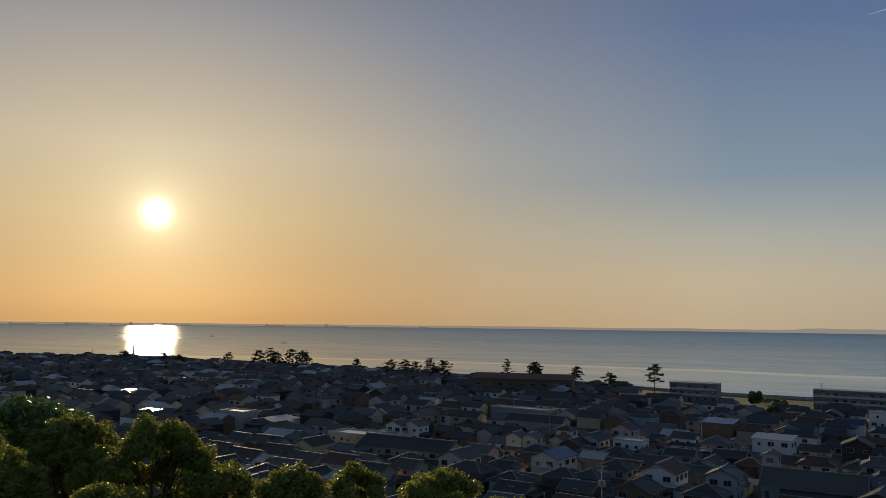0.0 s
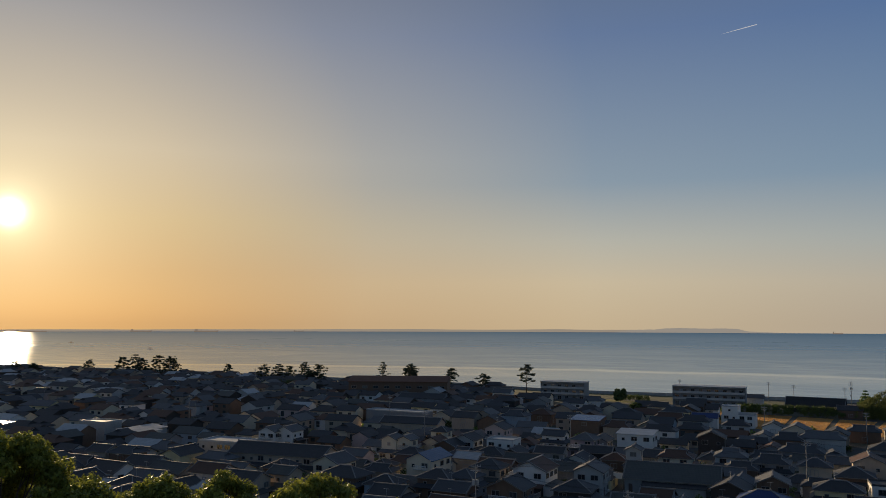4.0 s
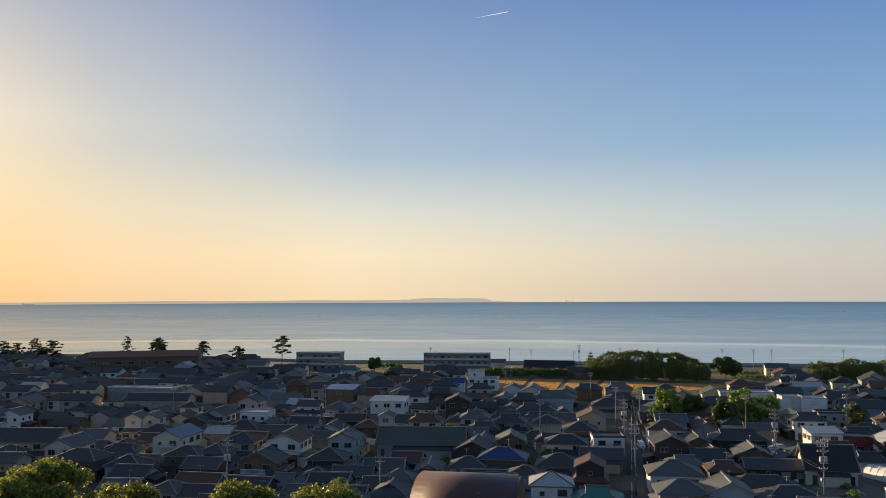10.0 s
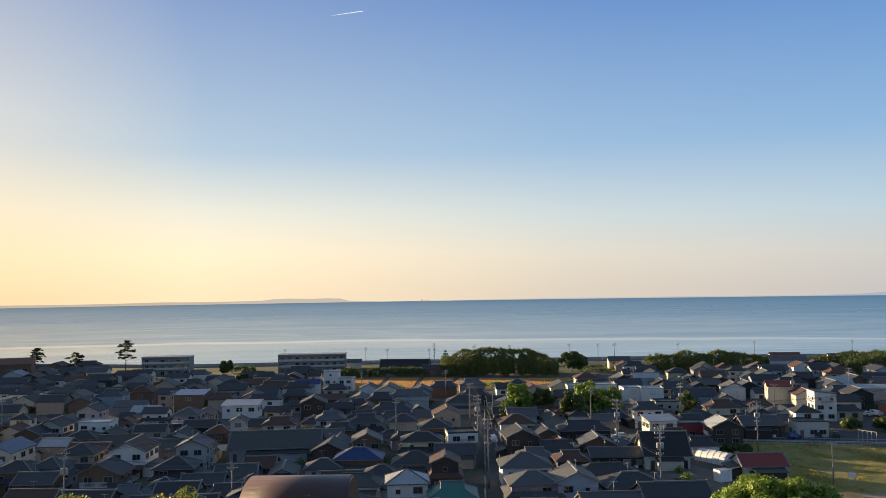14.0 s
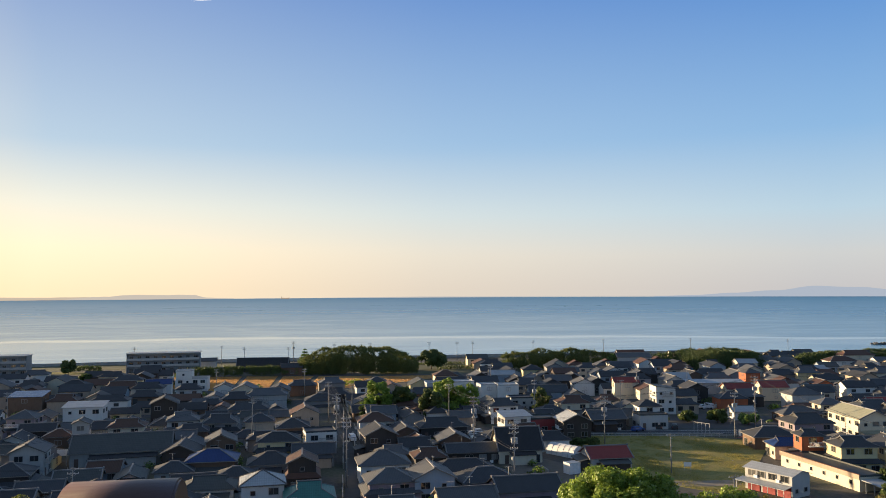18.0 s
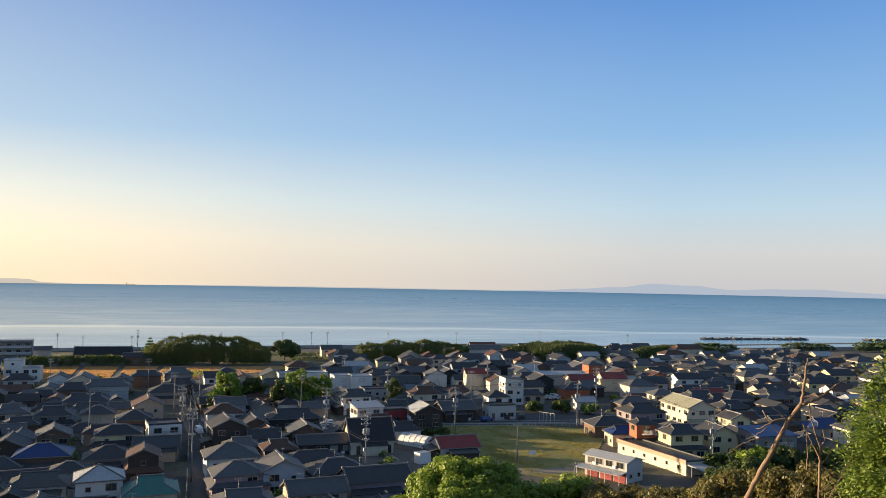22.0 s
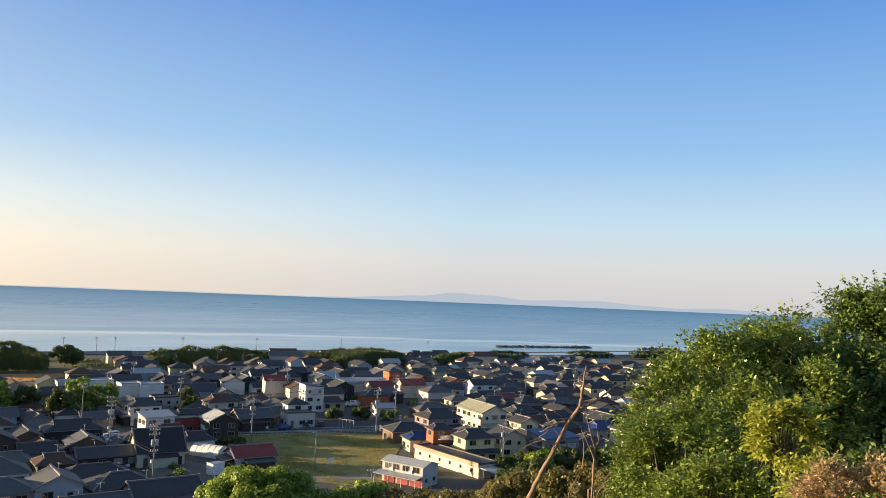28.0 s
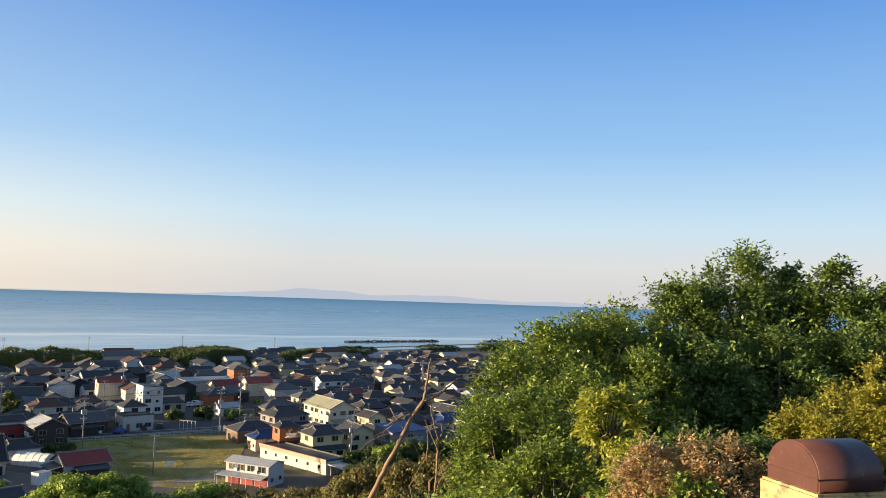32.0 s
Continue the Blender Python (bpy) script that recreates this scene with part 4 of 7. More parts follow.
house(0.1, 163.9, 1.1, 7.9, 7.5, 7, "hip", "pale", "white", "white house under a pale blue-grey hipped roof")
house(8.7, 157.3, -1.8, 8.8, 8.8, 5.9, "hip", "green", "cream", "cream house under a green pyramid roof")
house(31.5, 233.1, -1.2, 9.7, 7.9, 7, "hip", "brown", "white")
house(28.9, 208.6, 92.0, 8.8, 7.9, 7.6, "gable", "dark", "wood", lower=False)
house(26.0, 180.3, -1.4, 10.6, 8.8, 6.5, "hip", "grey", "white")
house(24.8, 162.3, 0.5, 10.6, 8.8, 6.5, "hip", "grey", "mauve")
house(27.2, 334.7, 3.2, 9.7, 7.9, 6.5, "hip", "grey", "grey", full=False)
house(15.5, 333.1, -3.2, 10.6, 7, 5.9, "hip", "slate", "brown", full=False)
house(44.6, 326.7, -3.5, 7.9, 7, 7, "hip", "dark", "white", full=False)
house(26.0, 308.9, -2.2, 10.6, 7.9, 5.4, "hip", "dark", "wood", full=False)
house(40.4, 289.8, 2.1, 12.3, 7, 5.4, "hip", "slate", "brown")
house(-8.9, 300.6, 0.9, 9.7, 7.9, 5.9, "hip", "dark", "brown", full=False)
house(20.3, 288.3, -2.1, 11.4, 7.9, 5.9, "hip", "slate", "grey")
house(49.9, 229.2, -1.4, 13.2, 7.9, 5.4, "hip", "dark", "wood")
house(48.3, 207.7, 87.4, 7.9, 7.9, 5.4, "gable", "grey", "brown")
house(33.1, 162.2, 89.7, 8.4, 7.9, 7, "gable", "grey", "bluegrey", lower=False)
house(61.3, 194.3, -3.7, 10.6, 8.8, 7.9, "gable", "black", "cream", "cream house with a very steep black roof", lower=False)
house(74.0, 250.2, 0.9, 8.8, 7, 7.3, "hip", "slate", "white")
house(70.9, 226.9, 3.0, 7.9, 6.2, 6.5, "shed", "pale", "white")
house(80.1, 229.8, 1.8, 8.8, 7, 4.3, "flat", "sheet", "red", "low red-walled store with a flat grey roof")
house(86.9, 269.9, -1.1, 8.8, 6.2, 4.9, "flat", "slate", "lightgrey")
house(83.4, 300.2, 1.3, 7, 6.2, 6, "flat", "pale", "white", "plain white box-shaped flats", full=False)
house(90.2, 297.4, -7.5, 7.9, 7, 6, "flat", "pale", "white", "plain white box-shaped flats", full=False)
house(65.0, 306.5, -1.7, 8.8, 7, 6.5, "flat", "pale", "lightgrey", full=False)
house(76.0, 312.5, 2.7, 8.8, 7, 6, "flat", "pale", "white", full=False)
house(97.5, 249.4, -2.7, 10.6, 8.8, 7.6, "hip", "brown", "cream", "cream house with orange balconies under a brown roof")
house(86.0, 219.7, 86.4, 8.8, 7.9, 7, "gable", "pale", "wood", "dark wooden house with white windows and a pale roof", lower=False)
house(100.4, 230.7, -1.9, 10.6, 7.9, 5.4, "gable", "grey", "wood", lower=False)
house(115.8, 233.7, -7.2, 7.9, 7, 7.6, "hip", "dark", "white")
house(114.1, 228.0, -5.3, 8.8, 6.2, 4.3, "flat", "sheet", "lightgrey")
house(187.7, 393.8, -11.7, 17.1, 7.9, 8.6, "gable", "grey", "lightgrey", "large pale building close to the sea wall", full=False, lower=False)
house(77.2, 346.3, -3.8, 9.7, 7.9, 7, "hip", "brown", "cream", full=False)
house(91.2, 342.2, 85.8, 10.6, 7.9, 6.5, "gable", "grey", "wood", full=False)
house(100.9, 339.8, -8.4, 10.6, 6.2, 7, "gable", "pale", "bluegrey", full=False)
house(103.5, 327.4, 83.1, 8.8, 7.9, 5.9, "gable", "dark", "wood", full=False)
house(114.1, 335.2, 85.8, 10.6, 7.9, 5.4, "gable", "grey", "tan", full=False)
house(120.6, 324.6, -10.4, 10.6, 7.9, 5.9, "gable", "grey", "wood", full=False)
house(128.2, 326.8, 76.1, 8.8, 7.9, 6.5, "gable", "grey", "wood", full=False)
house(104.6, 292.8, -9.8, 14.1, 8.8, 5.9, "gable", "slate", "bluegrey", full=False, lower=False)
house(124.5, 306.8, 77.6, 9.7, 7.9, 6.5, "gable", "grey", "white", full=False)
house(133.0, 314.3, 82.3, 8.8, 7.9, 5.9, "gable", "grey", "wood", full=False)
house(112.2, 284.2, 81.4, 7.9, 7, 4.9, "gable", "grey", "tan", full=False)
house(155.9, 347.9, 78.3, 9.7, 7.9, 6.5, "gable", "grey", "white", full=False)
house(166.1, 339.4, -13.2, 12.3, 7.9, 5.9, "hip", "dark", "wood", full=False)
house(44.8, 163.7, 3.9, 11.4, 7.9, 5.4, "hip", "slate", "mauve")
house(49.7, 152.4, -0.6, 12.3, 7.9, 5.9, "gable", "dark", "mauve", lower=False)
house(78.9, 180.8, -3.9, 9.7, 7.9, 5, "gable", "red", "lightgrey", "low grey store with a red hipped roof")
house(50.4, 195.3, -3.5, 13.2, 6.2, 4.3, "gable", "slate", "wood")
house(131.4, 282.1, -13.6, 8.8, 6.2, 9.2, "gable", "red", "cream", "chapel-like house with a pointed cream gable and red roof", full=False, lower=False)
house(135.4, 272.8, 77.3, 8.8, 7, 7.6, "gable", "brown", "cream", full=False, lower=False)
house(132.2, 254.8, 81.4, 7, 6.6, 9.3, "shed", "grey", "white", "tall white house with a single-pitch grey roof")
house(156.9, 278.2, 77.2, 9.7, 7.9, 7, "gable", "dark", "wood", full=False)
house(176.0, 296.4, -13.7, 22.8, 6.2, 5.2, "shed", "pale", "lightgrey", "long shed under a pale roof", full=False)
house(173.4, 275.1, -10.1, 10.6, 7, 6.5, "gable", "red", "cream", full=False)
house(159.4, 257.9, -12.0, 9.7, 7.9, 5.9, "hip", "slate", "orange", full=False)
house(197.4, 304.3, -6.0, 6.2, 6.2, 8.6, "hip", "grey", "orange", "tall orange house under a grey tiled roof", full=False)
house(187.4, 274.9, -13.0, 9.7, 7.9, 7, "gable", "red", "cream", full=False)
house(150.2, 236.6, -9.8, 7, 5.3, 4.1, "gable", "pale", "white")
house(182.5, 250.7, -7.8, 10.6, 7.9, 7.3, "hip", "grey", "lightgrey", full=False)
house(174.4, 226.7, -10.7, 8.8, 7, 7, "hip", "grey", "cream")
house(145.5, 198.5, -6.1, 12.3, 9.7, 7.6, "hip", "dark", "mauve")
house(165.5, 202.3, 79.8, 17.1, 8.8, 8.1, "gable", "olive", "cream", "long cream building under an olive-grey roof", lower=False)
house(127.7, 173.3, -12.1, 6.6, 5.7, 8.1, "hip", "dark", "orange", "orange-red house under a dark hipped roof")
house(131.4, 194.0, -10.7, 11.4, 7.9, 5.2, "hip", "dark", "brown")
house(127.4, 181.4, -13.7, 7.9, 6.2, 4.8, "hip", "blue", "cream")
house(132.0, 164.0, -10.6, 9.7, 7.9, 7.8, "hip", "dark", "yellow", "pale yellow house with brown trim and a hipped roof")
house(144.5, 165.8, 78.0, 7.9, 7, 7, "gable", "dark", "yellow", lower=False)
house(163.3, 307.2, 83.1, 9.7, 7, 6.5, "gable", "grey", "lightgrey", full=False)
house(181.9, 324.6, 82.6, 10.6, 7.9, 6.3, "gable", "dark", "brown", full=False)
house(189.1, 316.1, -10.0, 10.6, 7, 5.9, "hip", "grey", "grey", full=False)
house(203.7, 325.7, 76.3, 11.4, 7.9, 5.9, "gable", "grey", "grey", full=False)
house(158.8, 327.9, 78.0, 8.8, 7.9, 6.7, "gable", "grey", "wood", full=False)
house(223.6, 321.2, -12.1, 12.3, 7.9, 5.9, "hip", "slate", "grey", full=False)
house(232.4, 316.2, -12.3, 9.7, 7.9, 7, "hip", "grey", "yellow", full=False)
house(232.0, 301.4, -12.1, 10.6, 7.9, 5.9, "hip", "dark", "wood", full=False)
house(222.5, 276.4, -7.0, 12.3, 8.8, 5.9, "hip", "grey", "lightgrey", full=False)
house(250.2, 306.9, -12.9, 9.7, 7.9, 7, "hip", "grey", "cream", full=False)
house(208.2, 274.0, 76.4, 7, 6.2, 7, "gable", "brown", "orange", full=False)
house(236.2, 277.4, -6.6, 11.4, 7.9, 5.9, "hip", "slate", "grey", full=False)
house(311.3, 381.8, -9.5, 17.1, 8.8, 8.1, "hip", "brown", "cream", full=False)
house(201.0, 243.5, -6.1, 12.3, 7.9, 5.4, "hip", "dark", "brown", full=False)
house(204.0, 238.1, -10.8, 10.6, 7, 5, "gable", "red", "cream", full=False)
house(195.0, 222.2, -6.8, 10.6, 7.9, 5.4, "hip", "dark", "grey")
house(163.8, 227.5, -8.8, 12.3, 7.9, 4.9, "hip", "grey", "brown")
house(235.9, 367.2, -7.7, 9.7, 7, 6.5, "gable", "pale", "cream", full=False)
house(256.2, 381.1, -8.0, 9.7, 7, 6.5, "hip", "grey", "lightgrey", full=False)
house(35.6, 143.6, -0.0, 11.4, 7.9, 6.5, "gable", "grey", "tan")
house(22.6, 140.2, -3.3, 10.6, 7.9, 6.5, "hip", "grey", "wood")
house(42.5, 174.4, -2.3, 14.1, 7.9, 5, "hip", "dark", "grey")
house(250.2, 267.2, -7.0, 9.7, 7.9, 7, "hip", "grey", "cream", full=False)
house(199.5, 218.6, -6.8, 10.6, 7.9, 6.5, "hip", "dark", "grey")
house(224.5, 256.9, -6.6, 11.4, 7.9, 5.9, "hip", "grey", "grey", full=False)
house(190.9, 227.5, -11.3, 11.4, 7.9, 5.9, "hip", "slate", "wood")
house(163.2, 179.9, 81.3, 7.9, 7, 7, "gable", "dark", "yellow")
house(154.5, 158.5, -7.6, 11.0, 8.4, 6.6, "shed", "blue", "grey", "charcoal-grey house with a blue sheet roof", lower=False)
house(266.5, 253.1, -8.9, 9.7, 7, 6.5, "hip", "dark", "cream", full=False)
house(225.1, 206.3, -7.5, 9.7, 7.9, 6.5, "hip", "brown", "cream", full=False)
house(357.2, 302.2, -9.8, 11.4, 7.9, 7.6, "hip", "grey", "cream", full=False)
house(263.1, 305.7, -8.8, 9.7, 7, 7, "hip", "grey", "cream", full=False)
house(336.4, 354.8, -8.5, 10.6, 7, 6.5, "hip", "grey", "white", full=False)
house(323.8, 318.6, -11.9, 10.6, 7, 6.5, "hip", "grey", "white", full=False)
house(291.7, 322.8, -6.6, 9.7, 7, 7, "gable", "dark", "cream", full=False)
house(188.2, 172.2, -6.3, 10.6, 7.9, 5.4, "hip", "blue", "lightgrey")
house(211.1, 213.0, -13.4, 10.6, 7.9, 6.5, "hip", "grey", "wood")
house(286.6, 362.6, -6.2, 14.1, 7.9, 7, "hip", "brown", "white", full=False)
house(238.5, 247.6, -6.3, 9.7, 7.9, 6.3, "hip", "dark", "tan", full=False)
house(184.9, 205.3, -8.7, 9.7, 7.9, 5.9, "hip", "dark", "wood")
house(352.2, 337.2, -13.6, 10.6, 7.9, 6.5, "hip", "brown", "cream", full=False)
house(-139.5, 197.5, 3.2, 30.0, 9.7, 7.6, "gable", "dark", "tan", "long two-storey school-like building under a dark roof", name="hall", lower=False)
house(-170.1, 233.6, 93.7, 7, 6.2, 7, "gable", "grey", "white", lower=False)
house(-165.0, 236.9, 91.3, 7, 6.2, 7, "gable", "grey", "white", lower=False)
house(-165.9, 159.2, -3.5, 11.4, 7.9, 6.5, "gable", "dark", "white", lower=False)
house(-154.6, 169.6, -2.7, 11.4, 7.9, 5.4, "gable", "sheet", "grey", lower=False)
house(-216.8, 221.5, 91.1, 17.1, 6.2, 5.4, "shed", "pale", "lightgrey", "long pale shed roof catching the low sun", full=False)
house(-236.8, 221.5, 0.6, 12.3, 7.9, 6.5, "flat", "pale", "concrete", full=False)
house(-259.5, 296.7, 2.0, 7.9, 7.9, 6.4, "hip", "grey", "lightgrey", full=False)
house(-171.7, 209.2, 3.4, 12.3, 7.9, 5.9, "hip", "dark", "grey")
house(-118.9, 191.8, 87.7, 8.8, 7.9, 7, "gable", "grey", "cream", lower=False)
house(-107.8, 179.1, -4.0, 12.3, 8.8, 6.5, "hip", "dark", "brown")
house(-163.0, 202.0, 3.4, 15.0, 8.7, 6.6, "flat", "pale", "concrete", "low concrete wing with a pale flat roof")
house(-210.6, 215.1, 86.1, 10.6, 6.2, 5.9, "shed", "pale", "lightgrey", full=False)
house(-354.9, 258.9, 3.0, 13.2, 7.9, 5.4, "shed", "pale", "grey", full=False)
house(-252.4, 167.2, -3.1, 8.8, 7, 5.4, "shed", "pale", "grey", full=False)
house(-330.1, 331.8, 2.5, 10.6, 8.8, 6.5, "hip", "dark", "brown", full=False)
house(-240.7, 224.2, 2.3, 10.6, 7.9, 6.5, "hip", "dark", "cream", full=False)
house(-314.3, 190.2, 3.0, 12.3, 7.9, 6.5, "gable", "dark", "white", full=False)
house(-360.1, 237.5, 0.4, 12.3, 7.9, 6.5, "gable", "dark", "grey", full=False)
house(-383.8, 317.5, 3.0, 12.3, 7.9, 6.5, "hip", "dark", "grey", full=False)
house(-275.0, 208.8, -2.4, 8.8, 7, 5.4, "shed", "pale", "grey", full=False)

# ---------------------------------------------------------------- the rest of the town's houses
CLEAR = [(56, 102, 99, 162), (36, 104, 60, 142), (-26, 264, 62, 308), (-126, 144, -92, 166), (8, 90, 19, 256), (-112, 296, -4, 322), (14, 286, 64, 312), (86, 280, 136, 305), (84, 153, 120, 178), (152, 265, 188, 281), (197, 266, 220, 276), (139, 304, 156, 316), (62, 80, 150, 106)]


GRID, INDEXED = {}, [0]


def free(x0, y0, r0):
    x, y, r = x0 / 1.4, y0 / 1.4, r0 / 1.4
    for a, b, c, d in CLEAR:
        if a - r * 0.6 < x < c + r * 0.6 and b - r * 0.6 < y < d + r * 0.6:
            return False
    for ax, ay, bx, by in ((40, 169, 128, 146), (-260, 211, -20, 207), (-30, 174, 38, 173)):
        t = (x - ax) / (bx - ax)
        if -0.02 < t < 1.02 and abs(y - (ay + (by - ay) * t)) < r * 0.75 + 2:
            return False
    while INDEXED[0] < len(OCC):
        o = OCC[INDEXED[0]]
        GRID.setdefault((int(o[0] // 40), int(o[1] // 40)), []).append(o)
        INDEXED[0] += 1
    gx, gy = int(x0 // 40), int(y0 // 40)
    return all((x0 - ox) ** 2 + (y0 - oy) ** 2 > (0.74 * (r0 + o)) ** 2 for i in (-1, 0, 1) for j in (-1, 0, 1) for ox, oy, o in GRID.get((gx + i, gy + j), ()))


FAR = {}


def far_house(x, y, rot, l, w, h, kind, roof, wall):
    """A house far off, joined with the other far ones of its colours."""
    OCC.append((x, y, math.hypot(l, w) / 2))
    rise = 0.235 * w if kind != "flat" else 0.0
    e = h - rise
    gw, gr = FAR.setdefault(("wall", wall), Geo()), FAR.setdefault(("roof", roof), Geo())
    gg = FAR.setdefault(("glass", ""), Geo())
    c, s = math.cos(radians(rot)), math.sin(radians(rot))
    place = lambda v: (x + c * v[0] - s * v[1], y + s * v[0] + c * v[1], v[2])
    for g, src in ((gw, wall_geo(l, w, e, rise, kind)), (gr, roof_geo(l, w, e, rise, "irimoya" if kind == "hip" and l > w else kind))):
        g.add([place(v) for v in src.v], src.f)
    for z in (1.0, e - 1.9):
        if z > 0.5 and l > 5:
            for u in (-0.27, 0.2):
                tmp = Geo().box(u * l - 0.8, -w / 2 - 0.05, z, u * l + 0.8, -w / 2 + 0.05, z + 1.1)
                gg.add([place(v) for v in tmp.v], tmp.f)


def fill_town():
    rng = random.Random(11)
    kinds = ["hip"] * 5 + ["gable"] * 6
    roofs = ["dark"] * 10 + ["grey"] * 3 + ["slate"] * 3 + ["brown"] * 3 + ["sheet"] * 2 + ["pale"]
    walls = ["white"] * 3 + ["cream"] * 6 + ["lightgrey"] * 3 + ["grey"] * 2 + ["tan"] * 5 + ["brown"] * 4 + ["wood"] * 4 + ["bluegrey", "pink", "yellow"]
    near = 0
    spots = []
    for row in range(44):
        y = 118 + row * 8.6
        for col in range(-92, 76):
            x = col * 9.2 + (row % 2) * 4.5 + rng.uniform(-1.8, 1.8)
            spots.append((x, y + rng.uniform(-2, 2)))
    spots.sort(key=lambda p: math.hypot(*p))
    for x, y in spots:
        az = math.degrees(math.atan2(x, y))
        d = math.hypot(x, y)
        l, w = rng.uniform(6.8, 10), rng.uniform(5.6, 7.4)
        h = rng.choice((4.8, 5.6, 6.2, 6.6, 7.0))
        if d > 300:
            l, w, h = l * 1.22, w * 1.22, h * 1.04
        inner = d < 300 and -34 < az < 46
        if inner:
            h = rng.choice((3.6, 4.2, 4.6, 5.2))
        kind, roof, wall = rng.choice(kinds), rng.choice(roofs), rng.choice(walls)
        if az > 12 and wall in ("wood", "brown", "grey") and rng.random() < 0.55:
            wall = rng.choice(("cream", "white", "tan", "yellow"))
        turn = rng.choice((0, 0, 90)) + rng.uniform(-4, 4) - 10 * smooth01(70, 126, x)
        if not (-66 < az < 64) or y > shore_y(x) - 62 + 24 * smooth01(180, 320, x) or hill(x, y) > 0.1 or d < 128:
            continue
        if -38 < x < 82 and y > 330 or -125 < x < -70 and y > 398 or -45 < x < 110 and y > 362 or (x > 90 and y > 445) or (x > 118 and y > 395 and x < 190):
            continue
        if az > 18 and d > 535 or az > 18 and d > 470 and rng.random() < 0.3:
            continue
        if az > 18 and d > 440:
            h = min(h, 5.6)
        if not free(x, y, math.hypot(l, w) / 2 * (1.02 if inner else 1.12)):
            continue
        if d < 370 and near < 215:
            near += 1
            house(x, y, turn, l, w, h, kind, roof, wall, full=d < 215)
        else:
            far_house(x, y, turn, l, w, h, kind, roof, wall)
    base = thing("distant_houses", 0, 300, 0, 0, "far crowded tiled-roof houses of the town", "distant houses", "", "stuff")
    for (what, key), g in FAR.items():
        mat = WALL[key] if what == "wall" else ROOF[key] if what == "roof" else GLASS
        ob = part({"wall": "walls", "roof": "roofs", "glass": "windows"}[what], g.mesh(what, mat), base, pose(0, -300, 0))
        ob["kind"] = "stuff"


fill_town()

# ---------------------------------------------------------------- landmarks of the town
def apartment(x0, x1, y, depth, h, floors, wall, label, name="apartment_building"):
    """A block of flats: slab roof, open galleries with rails, doors and windows on each floor."""
    l = x1 - x0
    ob = thing(name, (x0 + x1) / 2, y + depth / 2, 0, 0, label, "apartment block")
    OCC.append(((x0 + x1) / 2, y + depth / 2, l / 2))
    fh = (h - 0.6) / floors
    part("body", Geo().box(-l / 2, -depth / 2 + 1.4, 0, l / 2, depth / 2, h - 0.35).mesh("body", wall), ob)
    part("roof", Geo().box(-l / 2 - 0.3, -depth / 2 - 0.2, h - 0.35, l / 2 + 0.3, depth / 2 + 0.2, h).mesh("roof", ROOF["pale"]), ob)
    for k in (-1, 1):
        part("end_wall", Geo().box(k * l / 2 - 0.15, -depth / 2, 0, k * l / 2 + 0.15, -depth / 2 + 1.396, h - 0.354).mesh("end_wall", wall), ob)
    n = max(3, int(l / 4))
    for f in range(floors):
        z = f * fh
        part("gallery_slab", Geo().box(-l / 2 + 0.16, -depth / 2, z + fh - 0.2, l / 2 - 0.16, -depth / 2 + 1.39, z + fh - 0.02).mesh("gallery_slab", WALL["concrete"]), ob)
        if f:
            rail = Geo().box(-l / 2 + 0.16, -depth / 2 - 0.02, z - 0.02, l / 2 - 0.16, -depth / 2 + 0.1, z + 1.05)
            part("balcony_rail", rail.mesh("balcony_rail", WALL["lightgrey"]), ob)
        for k in range(n):
            u = -l / 2 + (k + 0.5) * l / n
            opening(ob, "wide" if k % 2 else "tall", pose(u, -depth / 2 + 1.39, z + (0.9 if k % 2 else 0.1)), True)
    for k in range(1, n):
        part("pillar", Geo().box(-l / 2 + k * l / n - 0.12, -depth / 2 + 0.11, 0, -l / 2 + k * l / n + 0.12, -depth / 2 + 0.35, h - 0.36).mesh("pillar", WALL["grey"]), ob)
    return ob


def stepped_flats():
    """The white block with a taller stair tower."""
    ob = thing("white_flats", -29, 361, 0, -4, "white block of flats with a stepped flat roof", "flats")
    OCC.append((-29, 361, 8))
    part("wall", Geo().box(-6.5, -4, 0, 6.5, 4, 5.2).mesh("wall", WALL["white"]), ob)
    part("stair_tower", Geo().box(-6.2, -4.15, 5.2, 0.2, 2.5, 8.4).mesh("stair_tower", WALL["white"]), ob)
    part("roof", roof_mesh(6.6, 6.8, 8.4, 0.0, ROOF["pale"], "flat"), ob, pose(-3, -0.8, 0))
    part("terrace", roof_mesh(6.3, 8.1, 5.2, 0.0, ROOF["pale"], "flat"), ob, pose(3.4, 0, 0))
    part("rail", Geo().box(0.3, -4.1, 5.66, 6.6, -4.0, 6.3).mesh("rail", STEEL), ob)
    for u, z, kind in ((-4.5, 1.0, "wide"), (-1.5, 1.0, "small"), (1.6, 0.1, "tall"), (4.5, 1.0, "wide"), (-4.5, 3.5, "wide"), (1.6, 3.5, "wide"), (4.6, 3.5, "wide"), (-1.6, 3.6, "small")):
        opening(ob, kind, pose(u, -4.0, z))
    opening(ob, "small", pose(-3.2, -4.15, 6.6))


stepped_flats()
FLATS = plain("flats_render", (0.21, 0.225, 0.24), 0.85, var=0.2, streak=True)
apartment(-141, -116, 445, 10, 10, 3, FLATS, "three-storey grey apartment block with open balconies")
apartment(-68.5, -32.5, 445, 10, 10, 3, FLATS, "long three-storey blue-grey apartment block near the shore")


